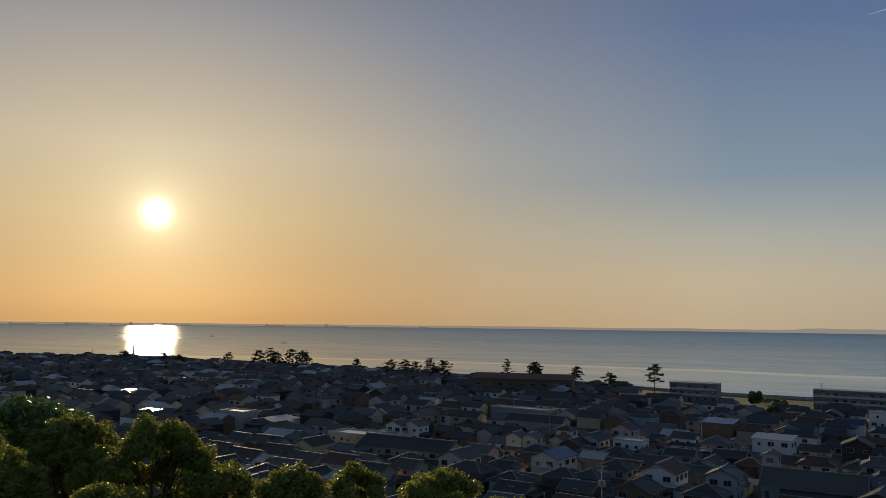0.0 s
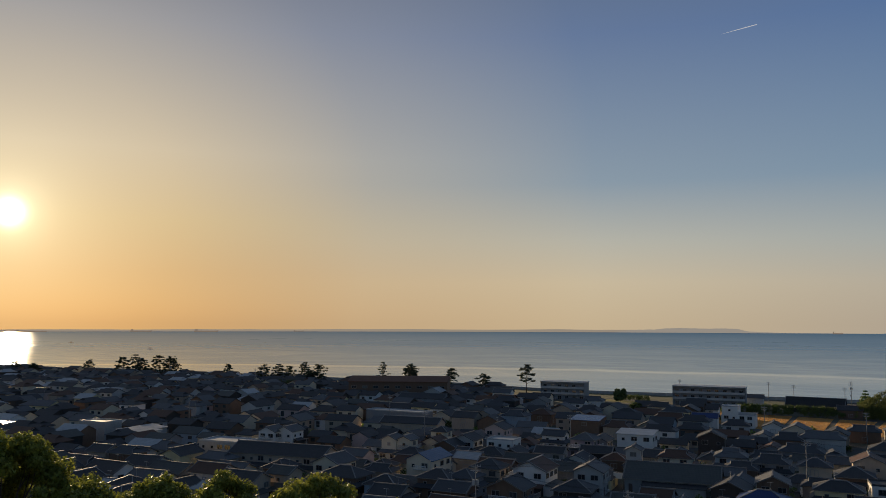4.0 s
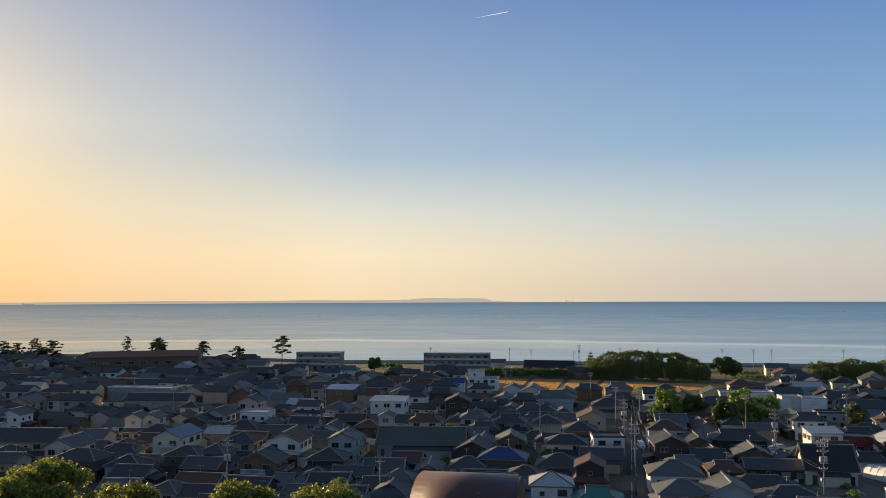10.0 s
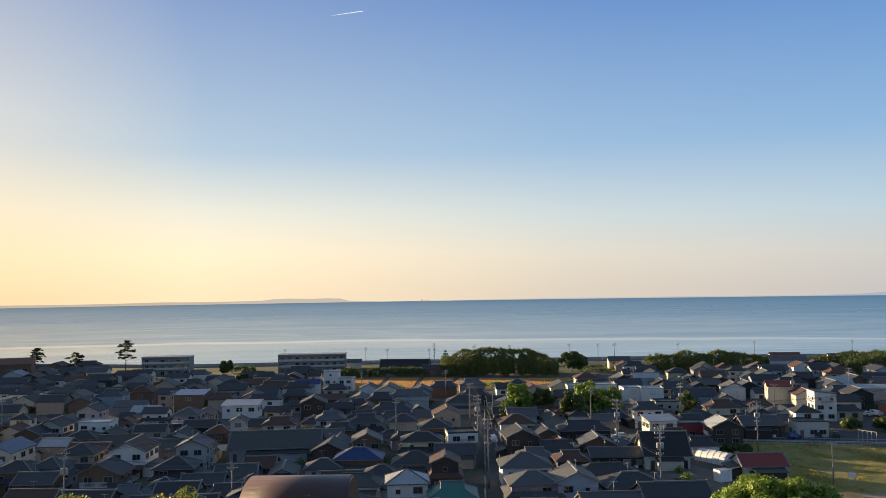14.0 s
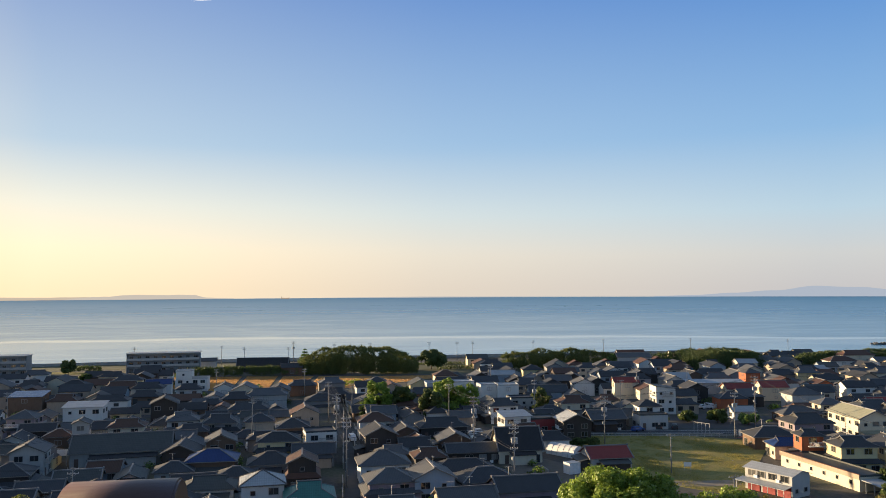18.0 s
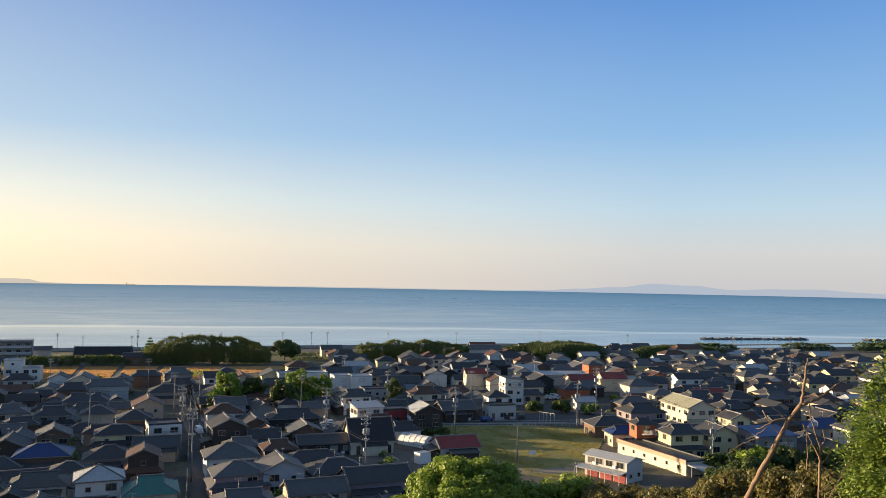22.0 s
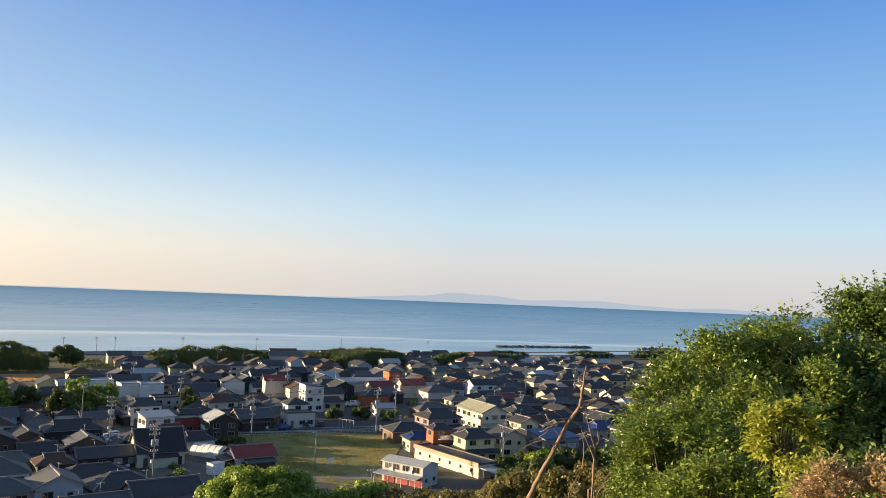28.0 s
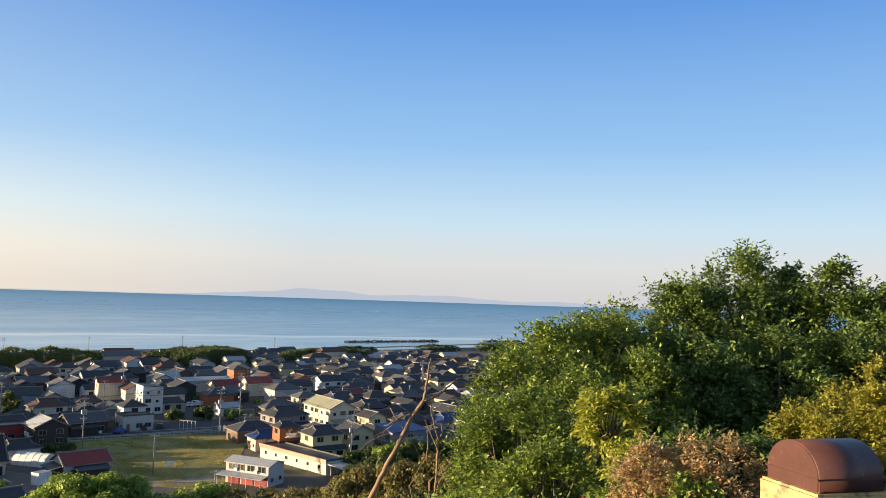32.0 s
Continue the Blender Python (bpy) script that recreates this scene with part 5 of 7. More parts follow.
def gym():
    ob = thing("sports_hall", -211, 408, 0, 20, "large dark rust-red hall with a shallow roof", "sports hall")
    OCC.append((-211, 408, 30))
    part("wall", prism_wall(54, 24, 10.5, 2.2, WALL["brown"], "gable"), ob)
    part("roof", roof_mesh(54, 24, 10.5, 2.2, ROOF["rust"], "gable", 0.8, 0.3), ob)
    for k in range(9):
        opening(ob, "strip", pose(-24 + 6 * k, -12, 7.0), True)


gym()


def barrel_hut(x, y, rot, l, r, label):
    """A white vinyl tunnel on hoops."""
    ob = thing("vinyl_greenhouse", x, y, 0, rot, label, "greenhouse")
    g = Geo()
    n = 10
    arc = [(r * math.cos(math.pi * k / n), 1.25 * r * math.sin(math.pi * k / n)) for k in range(n + 1)]
    for sx in (-l / 2, l / 2):
        g.v += [(sx, a, b) for a, b in arc]
    m = n + 1
    g.f = [(k, k + 1, m + k + 1, m + k) for k in range(n)] + [tuple(range(m))[::-1], tuple(range(m, 2 * m))]
    part("cover", g.mesh("cover", WHITE, False), ob)
    for k in range(6):
        sx = -l / 2 + k * l / 5
        part("hoop", Geo().tube([(sx, a * 1.015, b * 1.015) for a, b in arc], [0.04] * m, 5).mesh("hoop", STEEL), ob)


barrel_hut(75, 197, 118, 9, 2.2, "white vinyl tunnel greenhouse beside the lot")
barrel_hut(216, 424, 0, 5, 2.2, "small white vinyl tunnel greenhouse")


def container(x, y, rot):
    ob = thing("storage_container", x, y, 0, rot, "small white steel storage container", "container")
    part("body", Geo().box(-1.5, -1.2, 0.1, 1.5, 1.2, 2.5).mesh("body", WHITE), ob)
    part("roof", Geo().box(-1.56, -1.26, 2.5, 1.56, 1.26, 2.6).mesh("roof", STEEL), ob)
    for k in range(5):
        part("rib", Geo().box(-1.4 + 0.66 * k, -1.26, 0.12, -1.32 + 0.66 * k, -1.2, 2.48).mesh("rib", WHITE), ob)


container(69, 177, 15)


def depot():
    """The two-storey shed with a red base and an awning."""
    ob = thing("depot", 103.9, 151.4, 0, 110, "pale grey two-storey shed with an awning over red doors", "shed")
    OCC.append((104, 152, 8))
    part("wall", prism_wall(11, 5.8, 4.4, 0.8, WALL["lightgrey"], "gable"), ob)
    part("roof", roof_mesh(11, 5.8, 4.4, 0.8, ROOF["pale"], "gable", 0.3, 0.12), ob)
    part("awning", Geo().slab([(-5.6, 2.92, 2.5), (-5.6, 5.6, 2.1), (6.2, 5.6, 2.1), (6.2, 2.92, 2.5)], 0.1).mesh("awning", ROOF["pale"]), ob)
    for k in range(3):
        part("shutter", Geo().box(-5.2 + 3.5 * k, 2.9, 0, -2.2 + 3.5 * k, 2.97, 2.1).mesh("shutter", WALL["red"]), ob, label="red steel shutter")
    for k in range(4):
        part("post", Geo().box(-5.4 + 3.7 * k, 5.4, 0, -5.3 + 3.7 * k, 5.5, 2.05).mesh("post", STEEL), ob)
    for u in (-3.8, -1.0, 1.6, 3.8):
        opening(ob, "wide", pose(u, 2.9, 3.0, 0, 0, 180))
    for u in (-1.5, 1.5):
        opening(ob, "small", pose(-5.5, u, 1.0, 0, 0, -90))
    opening(ob, "ac", pose(-2.4, 2.9, 2.7, 0, 0, 180))
    opening(ob, "ac", pose(2.8, 2.9, 2.7, 0, 0, 180))


depot()


def long_hall():
    """The long low white building with a raised parapet."""
    ob = thing("market_hall", 124.5, 160, 0, 90, "long low cream-white hall with a brown-edged roof", "hall")
    OCC.append((122, 166, 7))
    OCC.append((122, 154, 7))
    part("wall", Geo().box(-13, -1.5, 0, 13, 4.5, 3.0).mesh("wall", WALL["cream"]), ob)
    part("roof", roof_mesh(26, 6, 3.0, 0.0, ROOF["sheet"], "flat"), ob, pose(0, 1.5, 0))
    part("fascia", Geo().box(-13.2, 4.5, 2.5, 13.2, 4.75, 3.5).mesh("fascia", WALL["tan"]), ob)
    part("coping", Geo().box(-13.3, 4.45, 3.5, 13.3, 4.82, 3.62).mesh("coping", ROOF["rust"]), ob)
    part("canopy", Geo().slab([(-20, 0, 2.3), (-13.3, 0, 2.6), (-13.3, 4.4, 2.6), (-20, 4.4, 2.3)], 0.2).mesh("canopy", ROOF["pale"]), ob)
    for k in range(3):
        part("canopy_post", Geo().tube([(-19 + 2.4 * k, 4, 0), (-19 + 2.4 * k, 4, 2.25)], [0.08, 0.08], 8).mesh("canopy_post", STEEL), ob)
    for k in range(6):
        opening(ob, "small", pose(-10.5 + 4.2 * k, 4.5, 1.2, 0, 0, 180))


long_hall()


def low_shed(x, y, l, w, h, rot, wall, roof, label):
    house(x, y, rot, l, w, h, "gable", roof, wall, label, full=False, name="shed", lower=False)


low_shed(205.5, 434, 15, 8, 6.8, -10, "lightgrey", "rust", "large pale two-storey shed close to the sea wall")
low_shed(0, 437, 26, 9, 6.0, -8, "wood", "black", "long black boat shed near the shore")
low_shed(-29.5, 466, 9, 6, 5, 0, "lightgrey", "grey", "small pale hut on the shore")
low_shed(66, 421, 12, 9, 9, 0, "white", "dark", "white house standing behind the reeds")
low_shed(14, 415, 10, 7, 5.5, 0, "brown", "dark", "brown hut at the field's end")


# sea wall and coast road rail
def sea_wall():
    ob = thing("sea_wall", 0, 0, 0, 0, "low grey concrete sea wall along the shore", "sea wall", "", "structure")
    xs = list(range(-620, 640, 20))
    for a, b in zip(xs[:-1], xs[1:]):
        p, q = (a, shore_y(a) - 22, 0.75), (b - 0.15, shore_y(b - 0.15) - 22, 0.75)
        part("wall_block", Geo().bar(p, q, 0.7, 2.0).mesh("wall_block", WALL["concrete"]), ob)


sea_wall()


def breakwater(x0, y0, x1, y1, count, seed, label):
    ob = thing("breakwater", x0, y0, -2.2, 0, label, "breakwater", "", "stuff")
    rng = random.Random(seed)
    g = Geo()
    for k in range(count):
        f = rng.random()
        cx, cy = (x1 - x0) * f, (y1 - y0) * f + rng.uniform(-4, 4)
        r = rng.uniform(0.8, 1.5)
        cz = rng.uniform(-0.4, 1.5) * (1 - abs(cy - (y1 - y0) * f) / 6)
        pts = [Vector((cx, cy, cz)) + Vector((rng.uniform(-1, 1), rng.uniform(-1, 1), rng.uniform(-0.8, 0.8))) * r for _ in range(4)]
        for p in pts[1:]:
            g.tube([pts[0], p], [r * 0.45, r * 0.3], 5)
    part("rocks", g.mesh("rocks", STONE), ob)["kind"] = "stuff"


breakwater(461, 546, 558, 525, 420, 3, "dark rubble breakwater lying off the beach")
breakwater(602, 507, 645, 495, 180, 5, "second dark rubble breakwater off the beach")


def jetty():
    ob = thing("harbour_jetty", -785, 468, -2, 0, "low stone harbour jetty with a small light tower", "jetty")
    part("mole", Geo().bar((0, 0, 1), (28, 86, 1), 9, 3.2).bar((28, 86, 1), (75, 102, 1), 9, 3.2).mesh("mole", STONE), ob)
    part("light_tower", Geo().tube([(28, 86, 2), (28, 86, 12), (28, 86, 12.2), (28, 86, 14)], [1.4, 1.0, 1.5, 0.9], 10).mesh("light_tower", WALL["concrete"]), ob)


jetty()


def ship(az, d, l, h, label, cranes=3):
    """A cargo ship far out: hull with raised ends, deckhouse, masts."""
    x, y = d * math.sin(radians(az)), d * math.cos(radians(az))
    ob = thing("cargo_ship", x, y, -2, -az, label, "ship", "ships on the horizon")
    hull = [(-l / 2, 0.25 * h), (l / 2 * 0.93, 0.25 * h), (l / 2, 0.55 * h), (l * 0.42, 0.5 * h), (l * 0.40, 0.42 * h), (-l * 0.46, 0.42 * h), (-l / 2, 0.5 * h)]
    n = len(hull)
    g = Geo().add([(a, s, b - 0.25 * h - 0.5) if b == 0.25 * h else (a, s, b) for s in (-h * 0.3, h * 0.3) for a, b in hull],
                  [tuple(range(n))[::-1], tuple(range(n, 2 * n))] + [(i, (i + 1) % n, (i + 1) % n + n, i + n) for i in range(n)])
    dark = ship_glow_mat()
    part("hull", g.mesh("hull", dark), ob)
    part("deckhouse", Geo().box(-l * 0.45, -h * 0.25, 0.42 * h, -l * 0.36, h * 0.25, h).mesh("deckhouse", dark), ob)
    for k in range(cranes):
        u = -l * 0.2 + k * l * 0.55 / max(1, cranes - 1 or 1)
        part("mast", Geo().tube([(u, 0, 0.4 * h), (u, 0, 0.85 * h)], [0.035 * h, 0.03 * h], 6).mesh("mast", dark), ob)


SHIP_MAT = []


# one glowing brown for ships and boats, with the haze over them painted in
def ship_glow_mat():
    if not SHIP_MAT:
        SHIP_MAT.append(glow_mat("ship_in_haze", (0.24, 0.19, 0.15)))
    return SHIP_MAT[0]


for az, d, l, h, k in ((-40.57, 4300, 120, 15, 3), (-44.71, 4400, 105, 13, 4), (-51.2, 4350, 140, 11, 2), (-53.4, 4250, 120, 16, 3), (-54.8, 4000, 75, 12, 2), (-57.3, 4450, 110, 13, 3), (-60.4, 4350, 120, 11, 3), (-34.42, 4500, 55, 10, 2), (1.46, 4300, 45, 12, 2)):
    ship(az, d, l, h, "far cargo ship lying at anchor in the haze", k)


def boat(x, y, l):
    ob = thing("fishing_boat", x, y, -2, 20, "small dark fishing boat on the bay", "boat", "boats on the bay")
    g = Geo().add([(-l / 2, -l * 0.14, 0.1), (l * 0.3, -l * 0.14, 0.1), (l / 2, 0, 1.2), (l * 0.3, l * 0.14, 0.1), (-l / 2, l * 0.14, 0.1), (-l / 2, -l * 0.17, 1.0), (l * 0.3, -l * 0.17, 1.1), (l * 0.55, 0, 1.6), (l * 0.3, l * 0.17, 1.1), (-l / 2, l * 0.17, 1.0)],
                  [(4, 3, 2, 1, 0), (5, 6, 7, 8, 9), (0, 1, 6, 5), (1, 2, 7, 6), (2, 3, 8, 7), (3, 4, 9, 8), (4, 0, 5, 9)])
    part("hull", g.mesh("hull", ship_glow_mat()), ob)
    part("cabin", Geo().box(-l * 0.2, -l * 0.09, 1.05, l * 0.1, l * 0.09, 3.0).mesh("cabin", ship_glow_mat()), ob)


boat(-1483, 1295, 12)
boat(-1023, 1056, 10)


def contrail():
    a, b = radians(-4.98), radians(-2.68)
    d = 4300
    p = Vector((d * math.sin(a), d * math.cos(a), 42 + d * math.tan(radians(19.1))))
    q = Vector((d * math.sin(b), d * math.cos(b), 42 + d * math.tan(radians(19.45))))
    g = Geo().tube([p, p.lerp(q, 0.3), p.lerp(q, 0.75), q], [0.3, 1.4, 2.4, 2.0], 8)
    # the trail's sunlit white is given as emission, not lit by the sun lamp
    ob = new("contrail", g.mesh("contrail", glow_mat("contrail_glow", (0.55, 0.56, 0.6)), True))
    tagged(ob, "thin white vapour trail high over the bay", "vapour trail")


contrail()

# ---------------------------------------------------------------- poles, wires, cars
def pole_master(h, arms, transformer):
    ob = thing("utility_pole", 0, -500, 0, 0, "grey concrete utility pole with cross-arms and insulators", "utility pole", "utility poles")
    part("shaft", Geo().tube([(0, 0, -0.3), (0, 0, h)], [0.17, 0.09], 8).mesh("shaft", CONCRETE, True), ob)
    levels = [h - 0.4 - 0.9 * k for k in range(arms)] + ([h - 5.4] if arms > 2 else [])
    for k, z in enumerate(levels):
        reach = 1.05 if k < arms else 0.8
        arm = part("cross_arm", Geo().box(-reach, 0.12, z - 0.06, reach, 0.24, z + 0.06).bar((-reach * 0.6, 0.12, z), (0, 0.08, z - 0.5), 0.05, 0.05).bar((reach * 0.6, 0.12, z), (0, 0.08, z - 0.5), 0.05, 0.05).mesh("cross_arm", STEEL), ob)
        for u in (-0.9, -0.33, 0.33, 0.9):
            part("insulator", Geo().tube([(u * reach, 0.18, z + 0.06), (u * reach, 0.18, z + 0.16), (u * reach, 0.18, z + 0.32)], [0.04, 0.07, 0.04], 6).mesh("insulator", STEEL), arm)
    if transformer:
        for u in (-0.42, 0.42):
            part("transformer", Geo().tube([(u, 0, h - 4.2), (u, 0, h - 4.1), (u, 0, h - 3.2), (u, 0, h - 3.1)], [0.2, 0.3, 0.3, 0.22], 10).mesh("transformer", STEEL), ob)
        part("bracket", Geo().box(-0.7, -0.35, h - 4.35, 0.7, -0.25, h - 4.25).mesh("bracket", STEEL), ob)
        part("cable_box", Geo().box(-0.55, -0.2, h - 7.6, -0.15, 0.2, h - 7.0).mesh("cable_box", STEEL), ob)
    for k in range(8):
        z = 2.5 + 0.9 * k
        part("step_bolt", Geo().box(-0.42 if k % 2 else 0.15, -0.02, z, -0.15 if k % 2 else 0.42, 0.02, z + 0.04).mesh("step_bolt", STEEL), ob)
    return ob


MASTERS = {}


def pole(x, y, h, rot=0.0, arms=2, transformer=False):
    key = (h, arms, transformer)
    z = hill(x, y)
    if key not in MASTERS:
        MASTERS[key] = pole_master(*key)
        MASTERS[key].matrix_world = pose(x, y, z, 0, 0, rot)
    else:
        copy_thing(MASTERS[key], pose(x, y, z, 0, 0, rot))
    return (x, y, z + h - 0.3)


def wires(a, b, n=3, drop=0.8, spread=0.8):
    """Cables sagging from pole to pole."""
    for k in range(n):
        o = (k - (n - 1) / 2) * spread
        A, B = Vector(a) + Vector((o, 0, -0.2 * (k % 2))), Vector(b) + Vector((o, 0, -0.2 * (k % 2)))
        pts = [A.lerp(B, t / 8) - Vector((0, 0, drop * 4 * (t / 8) * (1 - t / 8))) for t in range(9)]
        ob = new("power_line", Geo().tube(pts, [0.022] * 9, 4).mesh("power_line", WIRE))
        tagged(ob, "black power cable sagging between utility poles", "cable", "power lines")


p1 = pole(18.9, 215.5, 15, 5, 3, True)
p2 = pole(52.2, 200.9, 15, 5, 3, True)
p1b = pole(17.6, 176, 15, 5, 3, False)
p1c = pole(20.5, 262, 13, 5, 2, False)
p2b = pole(50.0, 160, 15, 5, 3, True)
p2c = pole(56.0, 246, 13, 5, 2, False)
wires(p1b, p1, 4), wires(p1, p1c, 4), wires(p2b, p2, 4), wires(p2, p2c, 4)
pa = pole(-2.7, 228.3, 13, 0, 2, False)
pb = pole(-64.8, 159.5, 13, 20, 2, True)
pq = pole(-34.8, 166.4, 9, 0, 2, False)
wires(pa, p1, 2), wires(pb, pq, 2)
pd = pole(85, 250, 13, 10, 2, True)
pe = pole(90.6, 207.9, 13, -15, 3, True)
pf = pole(133.6, 276.9, 13, -15, 2, True)
pg = pole(142.0, 216.4, 16, -15, 3, True)
pg2 = pole(128.7, 206, 13, -15, 2, True)
pk = pole(128, 147.7, 13, -15, 3, True)
pi = pole(111.5, 243, 13, -15, 2, False)
pj = pole(158.9, 286.2, 13, -15, 2, False)
pr = pole(239.8, 234.3, 15, -15, 3, True)
ps = pole(235.5, 258.7, 13, -15, 2, False)
low = lambda q, d: (q[0], q[1], q[2] - d)
wires(low(p1b, 5.2), low(p1, 5.2), 3, 1.0, 0.5), wires(low(p1, 5.2), low(p1c, 4.2), 3, 1.0, 0.5), wires(low(p2b, 5.2), low(p2, 5.2), 3, 1.0, 0.5), wires(low(p2, 5.2), low(pe, 4.0), 2, 1.2), wires(pb, pa, 2, 1.5)
wires(pe, pg, 3), wires(pg, pr, 3), wires(pk, pg, 2), wires(pi, pd, 2), wires(pf, pj, 2), wires(pr, ps, 2)
pole(29.1, 273.4, 11), pole(92.2, 326.9, 11), pole(-18, 336.4, 11), pole(-72.1, 258.4, 13), pole(16.1, 328.8, 11), pole(-120, 250, 13), pole(-160, 300, 13), pole(-230, 260, 13)
for x in (-69.7, -23, 40.4, 61.3, 96.3, 113.1, 122.7, 160, 205, 260, 310, 370):
    pole(x, shore_y(x) - 40, 11, 0, 2, False)
pole(-10.1, 460.8, 11, 0, 2, False), pole(13.4, 455, 11, 0, 2, False), pole(16.9, 473, 13, 0, 3, True)
for x in (-330, -400, -470, -560, -640):
    pole(x, 440 + 0.02 * x, 13, 0, 2, False)
lot = pole(90.7, 171.3, 9, -15, 1, False)
pole(88.8, 142.9, 6, 0, 1, False)


def car_master(name, c, van):
    paint = plain(name + "_paint", c, 0.3, 0.1, var=0.04, vary=0, bump=0)
    label = {True: "small {} van parked on the ground", False: "small {} car parked on the ground"}[van]
    colour = "white" if c[0] > 0.6 else "silver" if c[0] > 0.3 else "blue" if c[2] > 0.1 else "black"
    ob = thing(name, 0, -480, 0, 0, label.format(colour), "car", "parked cars")
    l, w, h = (3.9, 1.6, 1.85) if van else (4.2, 1.68, 1.48)
    if van:
        prof = [(-l / 2, 0.3), (l / 2, 0.3), (l / 2 + 0.02, 0.95), (l / 2 - 0.45, 1.05), (l / 2 - 0.85, h), (-l / 2 + 0.1, h), (-l / 2, 1.0)]
    else:
        prof = [(-l / 2, 0.3), (l / 2, 0.3), (l / 2, 0.75), (l / 2 - 0.95, 0.92), (l / 2 - 1.6, h), (-l / 2 + 0.75, h), (-l / 2 + 0.1, 0.95)]
    n = len(prof)
    g = Geo().add([(a, s * (w / 2 - (0.14 if b > 1.1 else 0)), b) for s in (-1, 1) for a, b in prof],
                  [tuple(range(n)), tuple(range(2 * n - 1, n - 1, -1))] + [(i, i + n, (i + 1) % n + n, (i + 1) % n) for i in range(n)])
    part("body", g.mesh("body", paint), ob)
    za, zb = 1.0, h - 0.14
    for s in (-1, 1):
        part("side_window", Geo().box(-l / 2 + 0.55, s * (w / 2 - 0.1) - 0.02, za, l / 2 - 1.35, s * (w / 2 - 0.1) + 0.02, zb).mesh("side_window", GLASS), ob)
    x0, x1 = (l / 2 - 0.45, l / 2 - 0.85) if van else (l / 2 - 0.98, l / 2 - 1.6)
    part("windscreen", Geo().slab([(x0 - 0.02, -w / 2 + 0.2, 1.1), (x0 - 0.02, w / 2 - 0.2, 1.1), (x1 + 0.03, w / 2 - 0.25, zb + 0.03), (x1 + 0.03, -w / 2 + 0.25, zb + 0.03)], 0.03).mesh("windscreen", GLASS), ob)
    part("rear_window", Geo().box(-l / 2 - 0.01 if van else -l / 2 + 0.3, -w / 2 + 0.25, 1.05, -l / 2 + 0.05 if van else -l / 2 + 0.36, w / 2 - 0.25, zb - 0.1).mesh("rear_window", GLASS), ob)
    for sx in (-1, 1):
        for sy in (-1, 1):
            wh = part("wheel", Geo().tube([(sx * l * 0.31, sy * w / 2 - 0.1, 0.31), (sx * l * 0.31, sy * w / 2 + 0.06, 0.31)], [0.31, 0.31], 12).mesh("tyre", RUBBER), ob)
            part("rim", Geo().tube([(sx * l * 0.31, sy * (w / 2) - 0.02, 0.31), (sx * l * 0.31, sy * (w / 2 + 0.075), 0.31)], [0.19, 0.17], 8).mesh("rim", STEEL), wh)
    for sy in (-1, 1):
        part("headlight", Geo().box(l / 2 - 0.05, sy * 0.6 - 0.16, 0.62, l / 2 + 0.025, sy * 0.6 + 0.16, 0.76).mesh("headlight", WHITE), ob)
        part("tail_light", Geo().box(-l / 2 - 0.025, sy * 0.66 - 0.09, 0.7, -l / 2 + 0.05, sy * 0.66 + 0.09, 0.92).mesh("tail_light", WALL["red"]), ob)
    return ob


CARS = {"white_van": car_master("white_van", (0.75, 0.75, 0.74), True), "white_car": car_master("white_car", (0.72, 0.72, 0.72), False), "silver_car": car_master("silver_car", (0.4, 0.41, 0.42), False),
        "black_car": car_master("black_car", (0.02, 0.02, 0.022), False), "blue_car": car_master("blue_car", (0.03, 0.08, 0.25), False)}
USED = set()


def car(kind, x, y, rot):
    m = pose(x, y, 0.06, 0, 0, rot)
    if kind in USED:
        copy_thing(CARS[kind], m)
    else:
        CARS[kind].matrix_world = m
        USED.add(kind)


car("white_van", -31, 271.6, -80), car("white_van", -27.6, 271.4, -80)
car("white_car", 60.6, 231, 175), car("silver_car", 59.6, 227, 175), car("white_car", 59.2, 223.5, 175), car("white_van", 59, 219.5, 172)
car("silver_car", 79.9, 307, 0), car("white_car", 77, 311, 5)
car("black_car", 116, 226, 60), car("black_car", 120.5, 225, 62), car("blue_car", 108, 224, 20)
car("silver_car", 146, 261, -70), car("white_car", 149.5, 260.2, -70), car("white_van", 152.5, 259.3, -70), car("white_car", 155.5, 258.2, -70)
car("white_van", -3.5, 222.5, -85), car("white_van", 24.5, 229, -85), car("silver_car", 45.3, 226.5, 10), car("white_car", -94.7, 302, 10), car("silver_car", -93.7, 185, 30), car("white_car", -94.5, 180, 40)
for k in range(14):
    car(("white_car", "silver_car", "white_van", "black_car")[k % 4], -158 + 2.7 * (k % 7), 209 + 8 * (k // 7), 88 + k % 3)


def goal_frame(x, y, rot):
    """The row of bare steel frames on the gravel."""
    ob = thing("steel_rack", x, y, 0, rot, "row of bare grey steel posts with a top rail", "rack")
    part("top_rail", Geo().box(-2.6, -0.05, 3.2, 2.6, 0.05, 3.32).mesh("top_rail", STEEL), ob)
    for k in range(5):
        part("post", Geo().box(-2.5 + 1.25 * k - 0.05, -0.045, 0, -2.5 + 1.25 * k + 0.05, 0.045, 3.2).mesh("post", STEEL), ob)


goal_frame(123.7, 215, -60)


def sign_board(x, y, rot, w, h, z, c, label):
    ob = thing("sign_board", x, y, 0, rot, label, "sign")
    part("panel", Geo().box(-w / 2, -0.04, z, w / 2, 0.04, z + h).mesh("panel", c), ob)
    for s in (-1, 1):
        part("leg", Geo().box(s * w * 0.4 - 0.04, -0.038, 0, s * w * 0.4 + 0.04, 0.038, z).mesh("leg", STEEL), ob)


sign_board(96, 173.5, -15, 1.7, 1.0, 0.9, WHITE, "white notice board on two legs beside the road")
